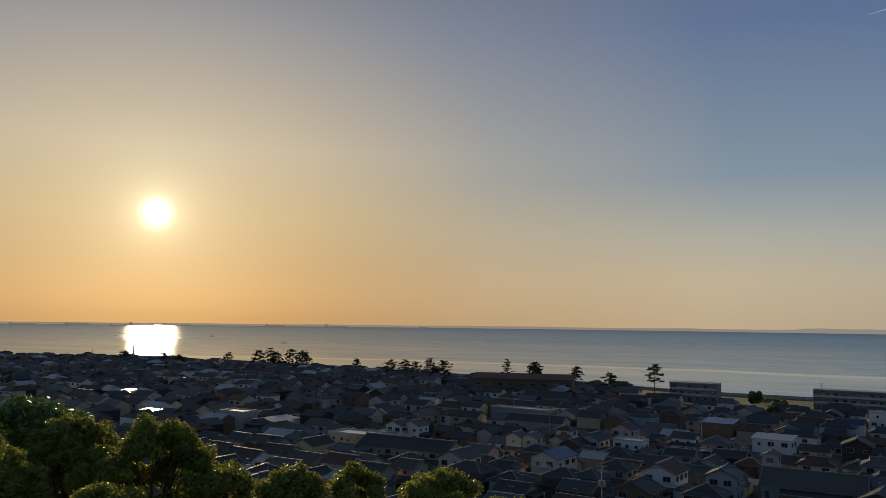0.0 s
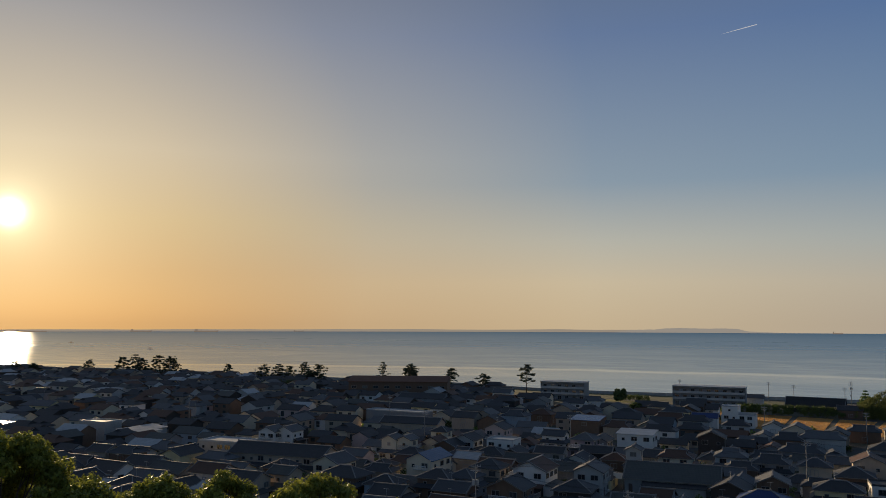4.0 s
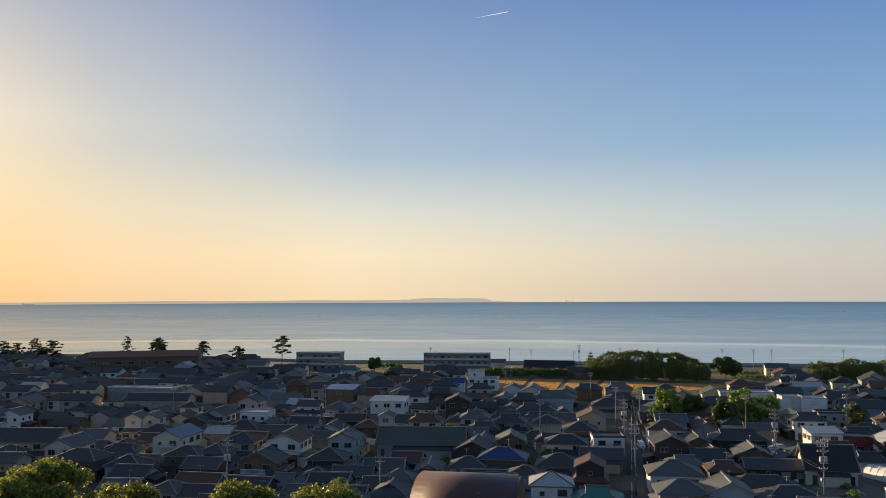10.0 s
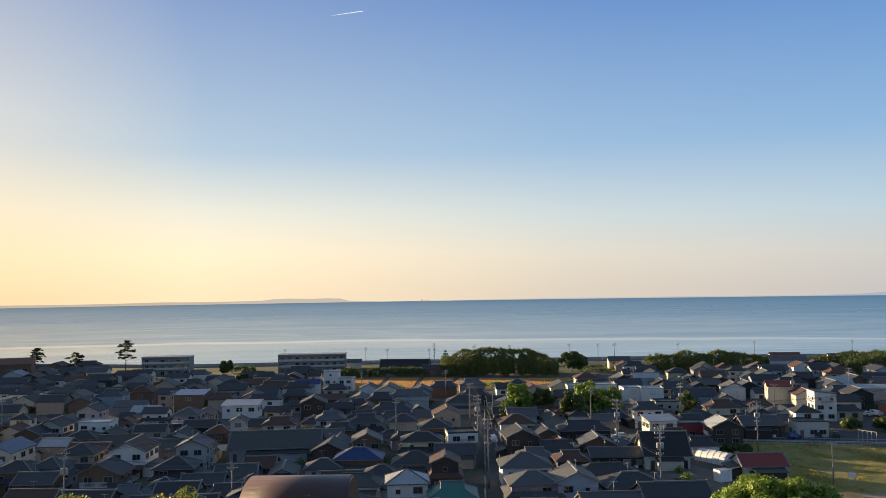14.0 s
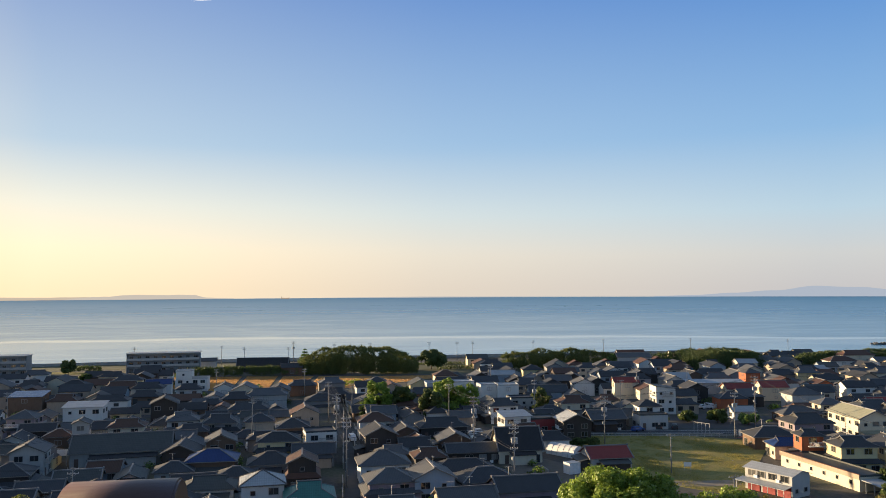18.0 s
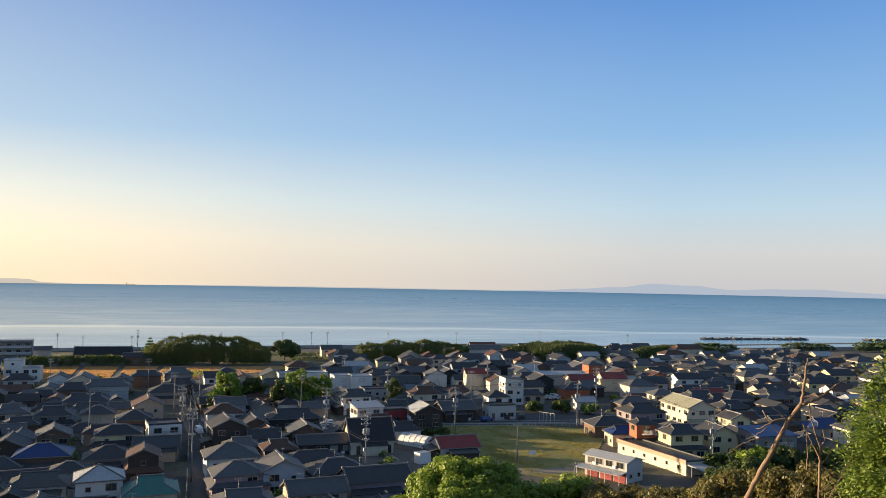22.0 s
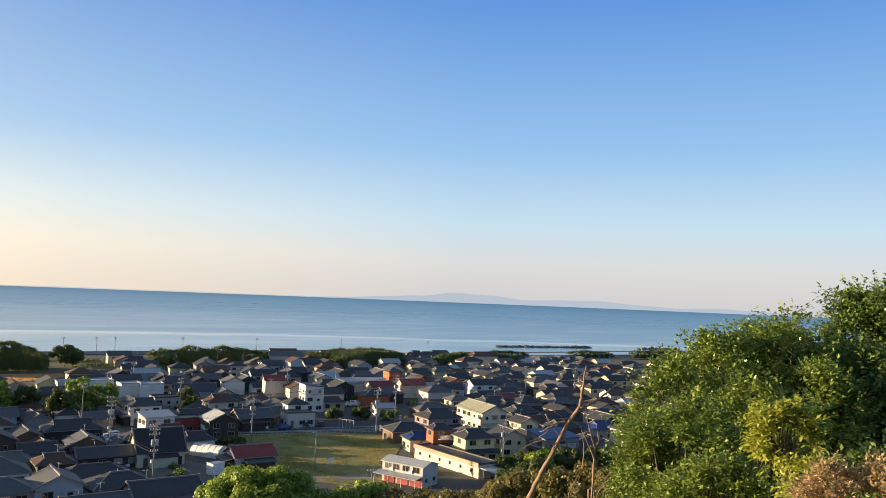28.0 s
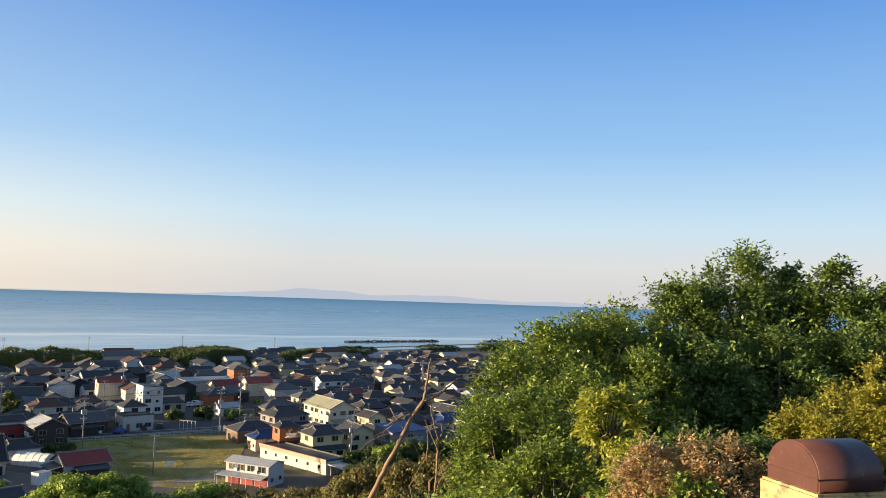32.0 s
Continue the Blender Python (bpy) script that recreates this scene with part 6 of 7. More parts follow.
sign_board(-47, 213, 0, 2.4, 1.5, 2.5, WHITE, "white sign board at a street corner")


def banner(x, y, c, label):
    """An upright flag on a thin pole, standing in a weight."""
    ob = thing("roadside_banner", x, y, 0, -40, label, "banner", "banners by the road")
    part("pole", Geo().tube([(0, 0, 0.1), (0, 0, 2.5)], [0.02, 0.015], 6).mesh("pole", STEEL), ob)
    part("cloth", Geo().box(0.02, -0.01, 0.7, 0.6, 0.01, 2.45).mesh("cloth", c), ob)
    part("weight", Geo().tube([(0, 0, 0), (0, 0, 0.14)], [0.22, 0.18], 8).mesh("weight", CONCRETE), ob)


for x, y, c, label in ((129.4, 207.6, WHITE, "white cloth banner on a thin pole by the road"), (130.4, 206.9, WHITE, "white cloth banner on a thin pole by the road"), (131.6, 205.6, WALL["red"], "red cloth banner on a thin pole by the road"), (133.0, 204.6, WALL["red"], "red cloth banner on a thin pole by the road")):
    banner(x, y, c, label)


def fence_row(x0, y0, x1, y1, h, mat, label, name="fence"):
    ob = thing(name, x0, y0, 0, math.degrees(math.atan2(y1 - y0, x1 - x0)), label, "fence")
    l = math.hypot(x1 - x0, y1 - y0)
    n = int(l / 2)
    for k in range(n + 1):
        part("post", Geo().box(k * l / n - 0.05, -0.05, 0, k * l / n + 0.05, 0.05, h).mesh("post", STEEL), ob)
    for z in (h * 0.45, h * 0.9):
        part("rail", Geo().box(0.06, -0.03, z - 0.05, l - 0.06, 0.03, z + 0.05).mesh("rail", mat), ob)


fence_row(129, 206, 137, 196, 1.0, WALL["red"], "low red and white road barrier", "road_barrier")
fence_row(80, 222, 132, 208, 0.9, STEEL, "grey guard rail along the road", "guard_rail")
fence_row(-160, 204, -130, 204, 1.6, WALL["concrete"], "pale fence round the car park")


def garden_wall(x, y, rot, l, h=1.3):
    ob = new("garden_wall", Geo().box(-l / 2, -0.08, 0, l / 2, 0.08, h).box(-l / 2 - 0.03, -0.11, h, l / 2 + 0.03, 0.11, h + 0.07).mesh("garden_wall", WALL["concrete"]))
    ob.matrix_world = pose(x, y, 0, 0, 0, rot)
    tagged(ob, "low grey concrete block garden wall", "wall", "garden walls")


rngw = random.Random(5)
for k in range(46):
    y = rngw.uniform(150, 330)
    x = rngw.uniform(-0.62, 0.6) * y
    l = rngw.uniform(4, 10)
    if not (70 < x < 140 and 140 < y < 234) and all((x - a) ** 2 + (y - b) ** 2 > (r + l * 0.4) ** 2 for a, b, r in OCC):
        garden_wall(x, y, rngw.choice((0, 90)), l)

for k in range(15):
    # walls along both sides of the street
    for side, x in (("west", 15.6), ("east", 20.4)):
        y = 156 + 10.5 * k + (3 if side == "east" else 0)
        xs = x + (y - 164) * (0.098 if side == "west" else 0.068)
        if (k * 7 + len(side)) % 5 and all((xs - a) ** 2 + (y - b) ** 2 > (r * 0.7) ** 2 for a, b, r in OCC):
            garden_wall(xs, y, 85, 7.6, 1.2 + 0.2 * (k % 3))

# ---------------------------------------------------------------- trees and plants
def leaf_arrays(points, outward, size, rng, fold=0.35, length=1.7, droop=0.25):
    """One folded leaf (two quads) at every point, turned loosely outward."""
    n = len(points)
    d = outward + rng.normal(0, 0.75, (n, 3))
    d /= np.linalg.norm(d, axis=1)[:, None] + 1e-9
    tip = rng.normal(0, 1, (n, 3))
    tip -= (tip * d).sum(1)[:, None] * d
    tip[:, 2] -= droop
    tip /= np.linalg.norm(tip, axis=1)[:, None] + 1e-9
    side = np.cross(d, tip)
    side /= np.linalg.norm(side, axis=1)[:, None] + 1e-9
    s = (size * rng.uniform(0.6, 1.35, n))[:, None]
    a = points - tip * s * length * 0.5
    b = points + tip * s * length * 0.5
    mid = points + d * s * 0.12
    l = mid - side * s * 0.5 + d * s * fold * 0.5
    r = mid + side * s * 0.5 + d * s * fold * 0.5
    verts = np.stack([a, l, b, r], 1).reshape(-1, 3)
    quads = np.arange(n * 4, dtype=np.int32).reshape(-1, 4)
    return verts, quads


def slim(verts, quads):
    """The same leaves as single triangles, for plants that stay far off."""
    v = verts.reshape(-1, 4, 3)
    back = 0.6 * (v[:, 0] - 0.5 * (v[:, 1] + v[:, 3]))
    w = np.stack([v[:, 1] + back, v[:, 2], v[:, 3] + back], 1).reshape(-1, 3)
    return w, np.arange(len(w), dtype=np.int32).reshape(-1, 3)


def leaf_fan(points, tip, normal, size, rng, ratio=2.3):
    """One folded leaf at every point, with its own tip and face."""
    n = len(points)
    tip = tip / (np.linalg.norm(tip, axis=1)[:, None] + 1e-9)
    side = np.cross(normal, tip)
    side /= np.linalg.norm(side, axis=1)[:, None] + 1e-9
    up = np.cross(tip, side)
    s = (size * rng.uniform(0.6, 1.3, n))[:, None]
    w = s / ratio
    mid = points + tip * s * 0.45
    verts = np.stack([points, mid - side * w * 0.5 + up * w * 0.2, points + tip * s - up * s * 0.12, mid + side * w * 0.5 + up * w * 0.2], 1).reshape(-1, 3)
    return verts, np.arange(n * 4, dtype=np.int32).reshape(-1, 4)


def spray_crown(blobs, centre, twigs, leaves, size, seed, ratio=2.3, lift=0.25):
    """Leaves set along the twigs that leave each clump."""
    rng = np.random.default_rng(seed)
    B = np.array(blobs)
    n = len(B) * twigs
    c = np.repeat(B[:, :3], twigs, 0)
    r = np.repeat(B[:, 3], twigs)[:, None]
    out = c - np.array(centre)
    out /= np.linalg.norm(out, axis=1)[:, None] + 1e-9
    d = rng.normal(0, 0.62, (n, 3)) * np.array((1, 1, 0.55)) + out * 0.75 + np.array((0, 0, lift - 0.1))
    d /= np.linalg.norm(d, axis=1)[:, None] + 1e-9
    start = c + rng.normal(0, 0.3, (n, 3)) * r
    reach = r * rng.uniform(0.3, 0.8, (n, 1))
    side = np.cross(d, np.array((0, 0, 1.0)) + rng.normal(0, 0.3, (n, 3)))
    side /= np.linalg.norm(side, axis=1)[:, None] + 1e-9
    P, T, N = [], [], []
    for k in range(leaves):
        f = (k + 0.6) / leaves
        sg = 1.0 if k % 2 else -1.0
        q = start + d * reach * f
        q[:, 2:] -= 0.28 * reach * f * f
        q += rng.normal(0, 0.25 * size, (n, 3))
        P.append(q)
        T.append(d * (0.45 + 0.5 * f) + side * sg * (0.9 - 0.6 * f) + rng.normal(0, 0.25, (n, 3)) - np.array((0, 0, 0.22)))
        N.append(np.array((0, 0, 0.75)) + out * 0.35 + rng.normal(0, 0.42, (n, 3)))
    return leaf_fan(np.concatenate(P), np.concatenate(T), np.concatenate(N), size, rng, ratio)


def ball_points(n, rng, shell=0.55):
    p = rng.normal(0, 1, (n, 3))
    p /= np.linalg.norm(p, axis=1)[:, None]
    return p * (rng.uniform(shell ** 3, 1, n) ** (1 / 3))[:, None], p


def crown(blobs, per, size, seed, shell=0.55, length=1.7, flat=0.8):
    """Leaves in a heap of clumps; blobs: x, y, z, radius."""
    rng = np.random.default_rng(seed)
    P, O = [], []
    for x, y, z, r in blobs:
        n = max(12, int(per * r * r))
        p, o = ball_points(n, rng, shell)
        p[:, 2] *= flat
        P.append(p * r + np.array((x, y, z)))
        O.append(o + np.array((0, 0, 0.35)))
    return leaf_arrays(np.concatenate(P), np.concatenate(O), size, rng, length=length)


def puff_crown(blobs, per, size, seed):
    """Rounded leafy puffs: each clump is a cluster of small balls covered in leaves that face outward."""
    rng = np.random.default_rng(seed)
    B = np.array(blobs)
    k = 5
    C = np.repeat(B, k, 0)
    off, _ = ball_points(len(C), rng, 0.4)
    off[:, 2] = off[:, 2] * 0.7 + 0.1
    C[:, :3] += off * C[:, 3:] * 0.75
    C[:, 3] *= rng.uniform(0.38, 0.62, len(C))
    n = np.maximum(10, (per * C[:, 3] ** 2).astype(int))
    C = np.repeat(C, n, 0)
    p, o = ball_points(len(C), rng, 0.8)
    p[:, 2] *= 0.85
    P = C[:, :3] + p * C[:, 3:] + rng.normal(0, 0.05, p.shape)
    return slim(*leaf_arrays(P, 1.7 * o + np.array((0, 0, 0.5)), size, rng, length=1.6))


def heap(cx, cy, cz, rx, ry, rz, count, br, seed, low=-0.3):
    """Clumps scattered over an uneven dome."""
    rng = random.Random(seed)
    out = []
    rx, ry, rz = max(rx * 0.4, rx - br * 0.7), max(ry * 0.4, ry - br * 0.7), max(rz * 0.4, rz - br * 0.7)
    while len(out) < count:
        a, u = rng.uniform(0, 2 * math.pi), rng.uniform(low, 1)
        k = math.sqrt(max(0.0, 1 - u * u)) * rng.uniform(0.75, 1.06)
        bump = 0.95 + 0.2 * noise.noise(Vector((math.cos(a) * 1.7 + seed, math.sin(a) * 1.7, u * 2)))
        out.append((cx + rx * k * math.cos(a) * bump, cy + ry * k * math.sin(a) * bump, cz + rz * u * bump, br * rng.uniform(0.6, 1.25)))
    return out


def limb_mesh(name, base, tips, r0, mat, seed, trunk_top=None, wobble=0.25):
    """A tapered trunk that forks into limbs toward the tips."""
    rng = random.Random(seed)
    g = Geo()
    base = Vector(base)
    fork = Vector(trunk_top) if trunk_top else base + Vector((0, 0, 2))
    g.tube([base, base.lerp(fork, 0.5) + Vector((rng.uniform(-1, 1), rng.uniform(-1, 1), 0)) * 0.08, fork], [r0 * 1.25, r0, r0 * 0.8], 8)
    for t in tips:
        t = Vector(t)
        mids = [fork.lerp(t, k) + Vector((rng.uniform(-1, 1), rng.uniform(-1, 1), rng.uniform(-0.3, 0.8))) * wobble * (t - fork).length * 0.25 for k in (0.35, 0.7)]
        g.tube([fork, *mids, t], [r0 * 0.5, r0 * 0.36, r0 * 0.22, r0 * 0.06], 5)
    return g.mesh(name, mat, True)


def tree(name, x, y, zg, height, rx, leaf, label, seed, clumps=30, br=1.0, per=240, size=0.2, ry=None, rz=None, trunk=0.22, category="tree", low=-0.35, spray=None, puff=None):
    """A broad-leaved tree: trunk with limbs under a crown of leaf clumps."""
    ry = ry or rx
    rz = rz or rx * 0.75
    ob = thing(name, x, y, zg, 0, label, category, "")
    cz = height - rz * 0.88
    blobs = heap(0, 0, cz, rx, ry, rz, clumps, br, seed, low)
    fork = (0, 0, max(0.3, cz - rz * 0.75))
    tips = [(b[0] * 0.85, b[1] * 0.85, b[2]) for b in blobs[:20 if spray or puff else 9]]
    part("trunk", limb_mesh("trunk", (0, 0, -0.4 if trunk > 0.1 else -0.15), tips, trunk, BARK, seed, fork), ob)
    if puff:
        v, q = puff_crown(blobs, *puff, seed)
    elif spray:
        v, q = spray_crown(blobs, (0, 0, cz - rz * 0.3), *spray[:3], seed, *spray[3:])
    else:
        v, q = crown(blobs, per, size, seed)
    part("crown", mesh_arrays("crown", v, q, LEAF[leaf]), ob)
    return ob


# ---------------------------------------------------------------- green things, far to near
def pine(x, y, h, r, seed, label="dark wind-bent pine against the sea"):
    """A coast pine: bent trunk, flat tiers of needles."""
    rng = random.Random(seed)
    ob = thing("pine_tree", x, y, 0, 0, label, "tree", "pines along the shore")
    lean = rng.uniform(-0.12, 0.12)
    top = (lean * h, rng.uniform(-0.5, 0.5), h * 0.97)
    blobs, tips = [], []
    tiers = 7
    for k in range(tiers):
        f = 0.42 + 0.56 * k / (tiers - 1)
        reach = r * (1.1 - 0.7 * (k / (tiers - 1)) ** 1.5)
        turn = rng.uniform(0, 6.28)
        for s in range(4 if k < tiers - 1 else 2):
            a = turn + s * 1.57 + rng.uniform(-0.6, 0.6)
            d = reach * rng.uniform(0.35, 1.0) if k < tiers - 1 else 0.15 * r
            c = (lean * h * f + d * math.cos(a), d * math.sin(a), h * f + rng.uniform(-0.035, 0.035) * h)
            for _ in range(4):
                blobs.append((c[0] + rng.uniform(-0.3, 0.3) * r, c[1] + rng.uniform(-0.3, 0.3) * r, c[2] + rng.uniform(-0.04, 0.06) * r, r * rng.uniform(0.1, 0.2)))
            tips.append(c)
    g = Geo().tube([(0, 0, -0.3), (lean * h * 0.4, 0.2, h * 0.4), top], [0.3, 0.2, 0.06], 7)
    for t in tips:
        f = max(0.25, t[2] / h - 0.1)
        g.tube([(lean * h * f, 0, h * f), t], [0.09, 0.03], 4)
    part("trunk", g.mesh("trunk", BARK, True), ob)
    v, q = slim(*crown(blobs, 75, 0.29, seed, 0.1, 2.4, 0.5))
    part("crown", mesh_arrays("crown", v, q, LEAF["pine"]), ob)


for k, (x, y, h, r) in enumerate(((-486, 474, 13, 5), (-481, 482, 14, 4), (-470, 476, 12, 5), (-463, 489, 14, 5), (-457, 494, 13, 5), (-450, 490, 12, 4), (-407, 500, 9, 3.5), (-344, 462, 11, 4), (-338, 470, 11, 4), (-330, 474, 10, 4),
                                  (-322, 478, 12, 4), (-302, 466, 12, 4.5), (-312, 470, 8, 4), (-267, 490, 13, 3), (-247, 490, 10, 5), (-240, 480, 13, 5), (-215, 485, 11, 4), (-184, 470, 9, 4.5), (-162, 482, 14, 4.6), (-600, 470, 9, 4), (-641, 460, 9, 5), (-560, 455, 8, 5), (-530, 480, 10, 4))):
    pine(x, y, h * 1.22, r * 1.2, 40 + k)


def conifer(x, y, h):
    ob = thing("fir_tree", x, y, 0, 0, "small dark tiered fir standing by the field", "tree")
    part("trunk", Geo().tube([(0, 0, -0.2), (0, 0, h)], [0.25, 0.04], 6).mesh("trunk", BARK), ob)
    blobs = []
    for k in range(7):
        f = 0.22 + 0.11 * k
        for s in range(6):
            a = s * 1.05 + k * 0.5
            d = (1 - f) * h * 0.3
            blobs.append((d * math.cos(a), d * math.sin(a), f * h, 2.3 * (1.1 - f)))
    v, q = crown(blobs, 90, 0.26, 3, 0.2, 2.0, 0.55)
    part("crown", mesh_arrays("crown", v, q, LEAF["dark"]), ob)


conifer(21.1, 427.7, 13)


def reed_bank(name, x0, y0, x1, y1, depth, h, leaf, label, seed, category="thicket", per=40, size=0.36, dome=0.38):
    """A long thick stand of tall plants with an uneven top."""
    rng = random.Random(seed)
    l = math.hypot(x1 - x0, y1 - y0)
    ob = thing(name, x0, y0, 0, math.degrees(math.atan2(y1 - y0, x1 - x0)), label, category, "", "stuff")
    blobs = []
    n = int(l * depth / 1.7)
    for k in range(n):
        u, v = rng.uniform(0, l), rng.uniform(0, depth)
        hh = h * (1 - dome + dome * math.sin(math.pi * min(1, max(0, u / l))) ** 0.5) * (0.9 + 0.2 * noise.noise(Vector((u * 0.12, v * 0.2, seed)))) * min(1.0, 0.6 + 0.8 * v / depth)
        blobs.append((u, v, hh - 0.9, rng.uniform(0.9, 1.5)))
        if v < depth * 0.45:
            for z in range(1, int(hh / 1.5)):
                blobs.append((u + rng.uniform(-0.5, 0.5), v, hh - 0.9 - 1.5 * z, 1.3))
    gen = np.random.default_rng(seed)
    B = np.repeat(np.array(blobs), per, 0)
    m = len(B)
    P = B[:, :3] + gen.normal(0, 0.5, (m, 3)) * B[:, 3:] * np.array((0.8, 0.8, 0.7))
    T = np.array((0, 0, 1.0)) + gen.normal(0, 0.38, (m, 3))
    v, q = leaf_fan(P, T, gen.normal(0, 1, (m, 3)) * np.array((1, 1, 0.3)), size * 2.6, gen, 4.2)
    v, q = slim(v, q)
    part("foliage", mesh_arrays("foliage", v, q, LEAF[leaf]), ob)["kind"] = "stuff"


reed_bank("bamboo_thicket", 16, 410, 76, 401, 16, 14.6, "bamboo", "dense green bamboo thicket behind the wheat field", 3, "thicket", 70, 0.3, 0.72)
reed_bank("bamboo_thicket", 122, 408, 180, 396, 14, 10.6, "bamboo", "dense green bamboo thicket along the coast road", 5)
reed_bank("hedge_bank", -42, 412, 12, 408, 8, 5.0, "town", "dark green shrub bank under the apartment block", 7)
reed_bank("grove", 214, 374, 262, 378, 17, 9.5, "grove", "broad dark green grove among the houses by the sea", 33, "grove", 44)
reed_bank("grove", 277, 374, 306, 384, 10, 7.5, "grove", "dark green grove among the houses by the sea", 35, "grove", 44)
reed_bank("grove", 200, 400, 262, 392, 12, 8.5, "grove", "dark green grove among the houses by the sea", 9, "grove")
reed_bank("grove", 288, 392, 330, 368, 10, 8.0, "grove", "dark green grove by the shore", 11, "grove")
reed_bank("grove", 425, 420, 455, 405, 8, 5.0, "grove", "dark trees at the end of the town", 13, "grove")
reed_bank("grove", 470, 400, 520, 372, 10, 7.0, "grove", "dark green grove by the shore", 19, "grove")
reed_bank("grove", 345, 415, 372, 405, 8, 6.5, "grove", "dark green grove by the shore", 25, "grove")
reed_bank("grove", 232, 424, 276, 418, 9, 8.0, "grove", "dark green grove by the shore", 27, "grove")
sheet("ground_scrub", [(60, 412), (60, 402), (300, 388), (420, 360), (430, 372), (310, 420), (180, 455), (62, 462)], SCRUB, "rough green-brown grass behind the sea wall", "scrub", 0.05, 0.1, 1.0)
sheet("ground_scrub_west", [(-330, 506), (-330, 478), (-130, 466), (60, 462), (60, 476), (-120, 500)], SCRUB, "rough green-brown grass behind the sea wall", "scrub", 0.05, 0.1, 1.0)
reed_bank("scrub", 84, 446, 300, 436, 5, 1.7, "town", "low green scrub behind the sea wall", 29, "scrub", 16)
reed_bank("scrub", 90, 420, 124, 414, 6, 2.0, "town", "low green scrub beside the coast road", 31, "scrub", 16)
reed_bank("hedge_bank", -100, 452, -82, 448, 6, 3.5, "town", "low green shrubs by the apartment block", 15)
reed_bank("grove", -352, 462, -292, 468, 7, 5.5, "pine", "dark belt of low pines along the shore", 37, "grove", 28)
reed_bank("grove", -492, 474, -446, 486, 7, 7.0, "pine", "dark belt of low pines along the shore", 39, "grove", 28)
reed_bank("grove", -262, 478, -205, 476, 6, 5.0, "pine", "dark belt of low pines along the shore", 41, "grove", 28)
reed_bank("hedge_bank", -330, 430, -290, 440, 8, 6.0, "grove", "dark shrubs between the houses", 17)

for k, (x, y, h, r, leaf, label) in enumerate(((87, 423, 10.5, 8.4, "grove", "broad dark round tree on the shore"), (38.6, 277, 11, 5.0, "camphor", "bushy green tree between the houses"), (46.5, 276, 9.5, 4.4, "town", "bushy green tree between the houses"),
                                              (60, 265.5, 12, 5.4, "camphor", "broad green tree beside the white flats"), (52.5, 256, 10, 4.6, "town", "broad green tree beside the white flats"), (67, 267, 10, 4.2, "camphor", "broad green tree beside the white flats"),
                                              (90, 259, 9.5, 3.6, "town", "green tree standing in a garden"), (-94.4, 436, 8, 4.2, "grove", "round dark tree by the grass strip"), (31, 262, 5, 2.4, "town", "small green tree in a garden"), (34, 270, 6, 2.6, "camphor", "small green tree in a garden"),
                                              (155, 215, 4, 2.6, "town", "dark green shrub on the empty plot"), (139, 232, 4, 3.4, "town", "dark green shrub on the empty plot"), (146, 226, 3.6, 3.0, "dark", "dark green shrub on the empty plot"), (131, 236, 3.5, 3, "town", "dark green shrub on the empty plot"),
                                              (81.1, 204.5, 2.6, 2.2, "town", "clipped dark shrub beside the road"), (85.1, 204.0, 2.6, 2.2, "town", "clipped dark shrub beside the road"), (178, 396, 9, 3, "dark", "dark tree beside the pale building"), (210, 222, 5, 3.5, "town", "green tree standing in a garden"), (-75, 380, 6, 3, "town", "green tree standing in a garden"),
                                              (128, 146, 4.5, 4.2, "town", "green bush behind the long hall"), (135, 143, 5.5, 4.6, "camphor", "green bush behind the long hall"), (143, 141, 6, 4.6, "town", "broad green tree at the foot of the slope"), (151, 139, 6, 4.8, "town", "broad green tree at the foot of the slope"),
                                              (160, 137, 6.5, 5, "town", "broad green tree at the foot of the slope"), (138, 151, 4, 3.2, "town", "green bush beside the yellow house"), (145, 150, 4.2, 3.4, "camphor", "green bush beside the yellow house"), (170, 140, 6.5, 5, "dark", "broad green tree at the foot of the slope"), (128, 136, 5.5, 5, "town", "broad green tree at the foot of the slope"), (118, 132, 5, 5, "town", "broad green tree at the foot of the slope"))):
    tree("tree", x, y, 0, h, r, leaf, label, 100 + k, 26, r * 0.36, 0, 0.3, rz=h * 0.5, low=-0.9, puff=(115, 0.44))


def shrubs():
    """Garden shrubs and hedges in the gaps between houses."""
    rng = random.Random(21)
    master = []
    for k in range(4):
        v, q = crown(heap(0, 0, 0.6, 1.2, 1.1, 0.9, 8, 0.6, 60 + k), 40, 0.22, 60 + k)
        master.append(mesh_arrays("shrub", v, q, LEAF[("town", "camphor", "dark", "town")[k]]))
    n = 0
    for k in range(6500):
        y = rng.uniform(132, 400)
        x = rng.uniform(-0.8, 0.75) * y
        s = rng.uniform(0.7, 1.5) * (1.0 if y < 240 else 1.45)
        if n >= 330 or hill(x, y) > 0.2 or any((x - a) ** 2 + (y - b) ** 2 < (r * 0.72 + s) ** 2 for a, b, r in OCC) or (12 < x < 26 and y < 360) or (-30 < x < 105 and y > 350) or (75 < x < 140 and 140 < y < 232):
            continue
        ob = new("garden_shrub", master[n % 4])
        ob.matrix_world = pose(x, y, 0, 0, 0, rng.uniform(0, 360)) @ Matrix.Scale(s, 4)
        tagged(ob, "green garden shrub beside a house", "shrub", "garden shrubs")
        n += 1


shrubs()


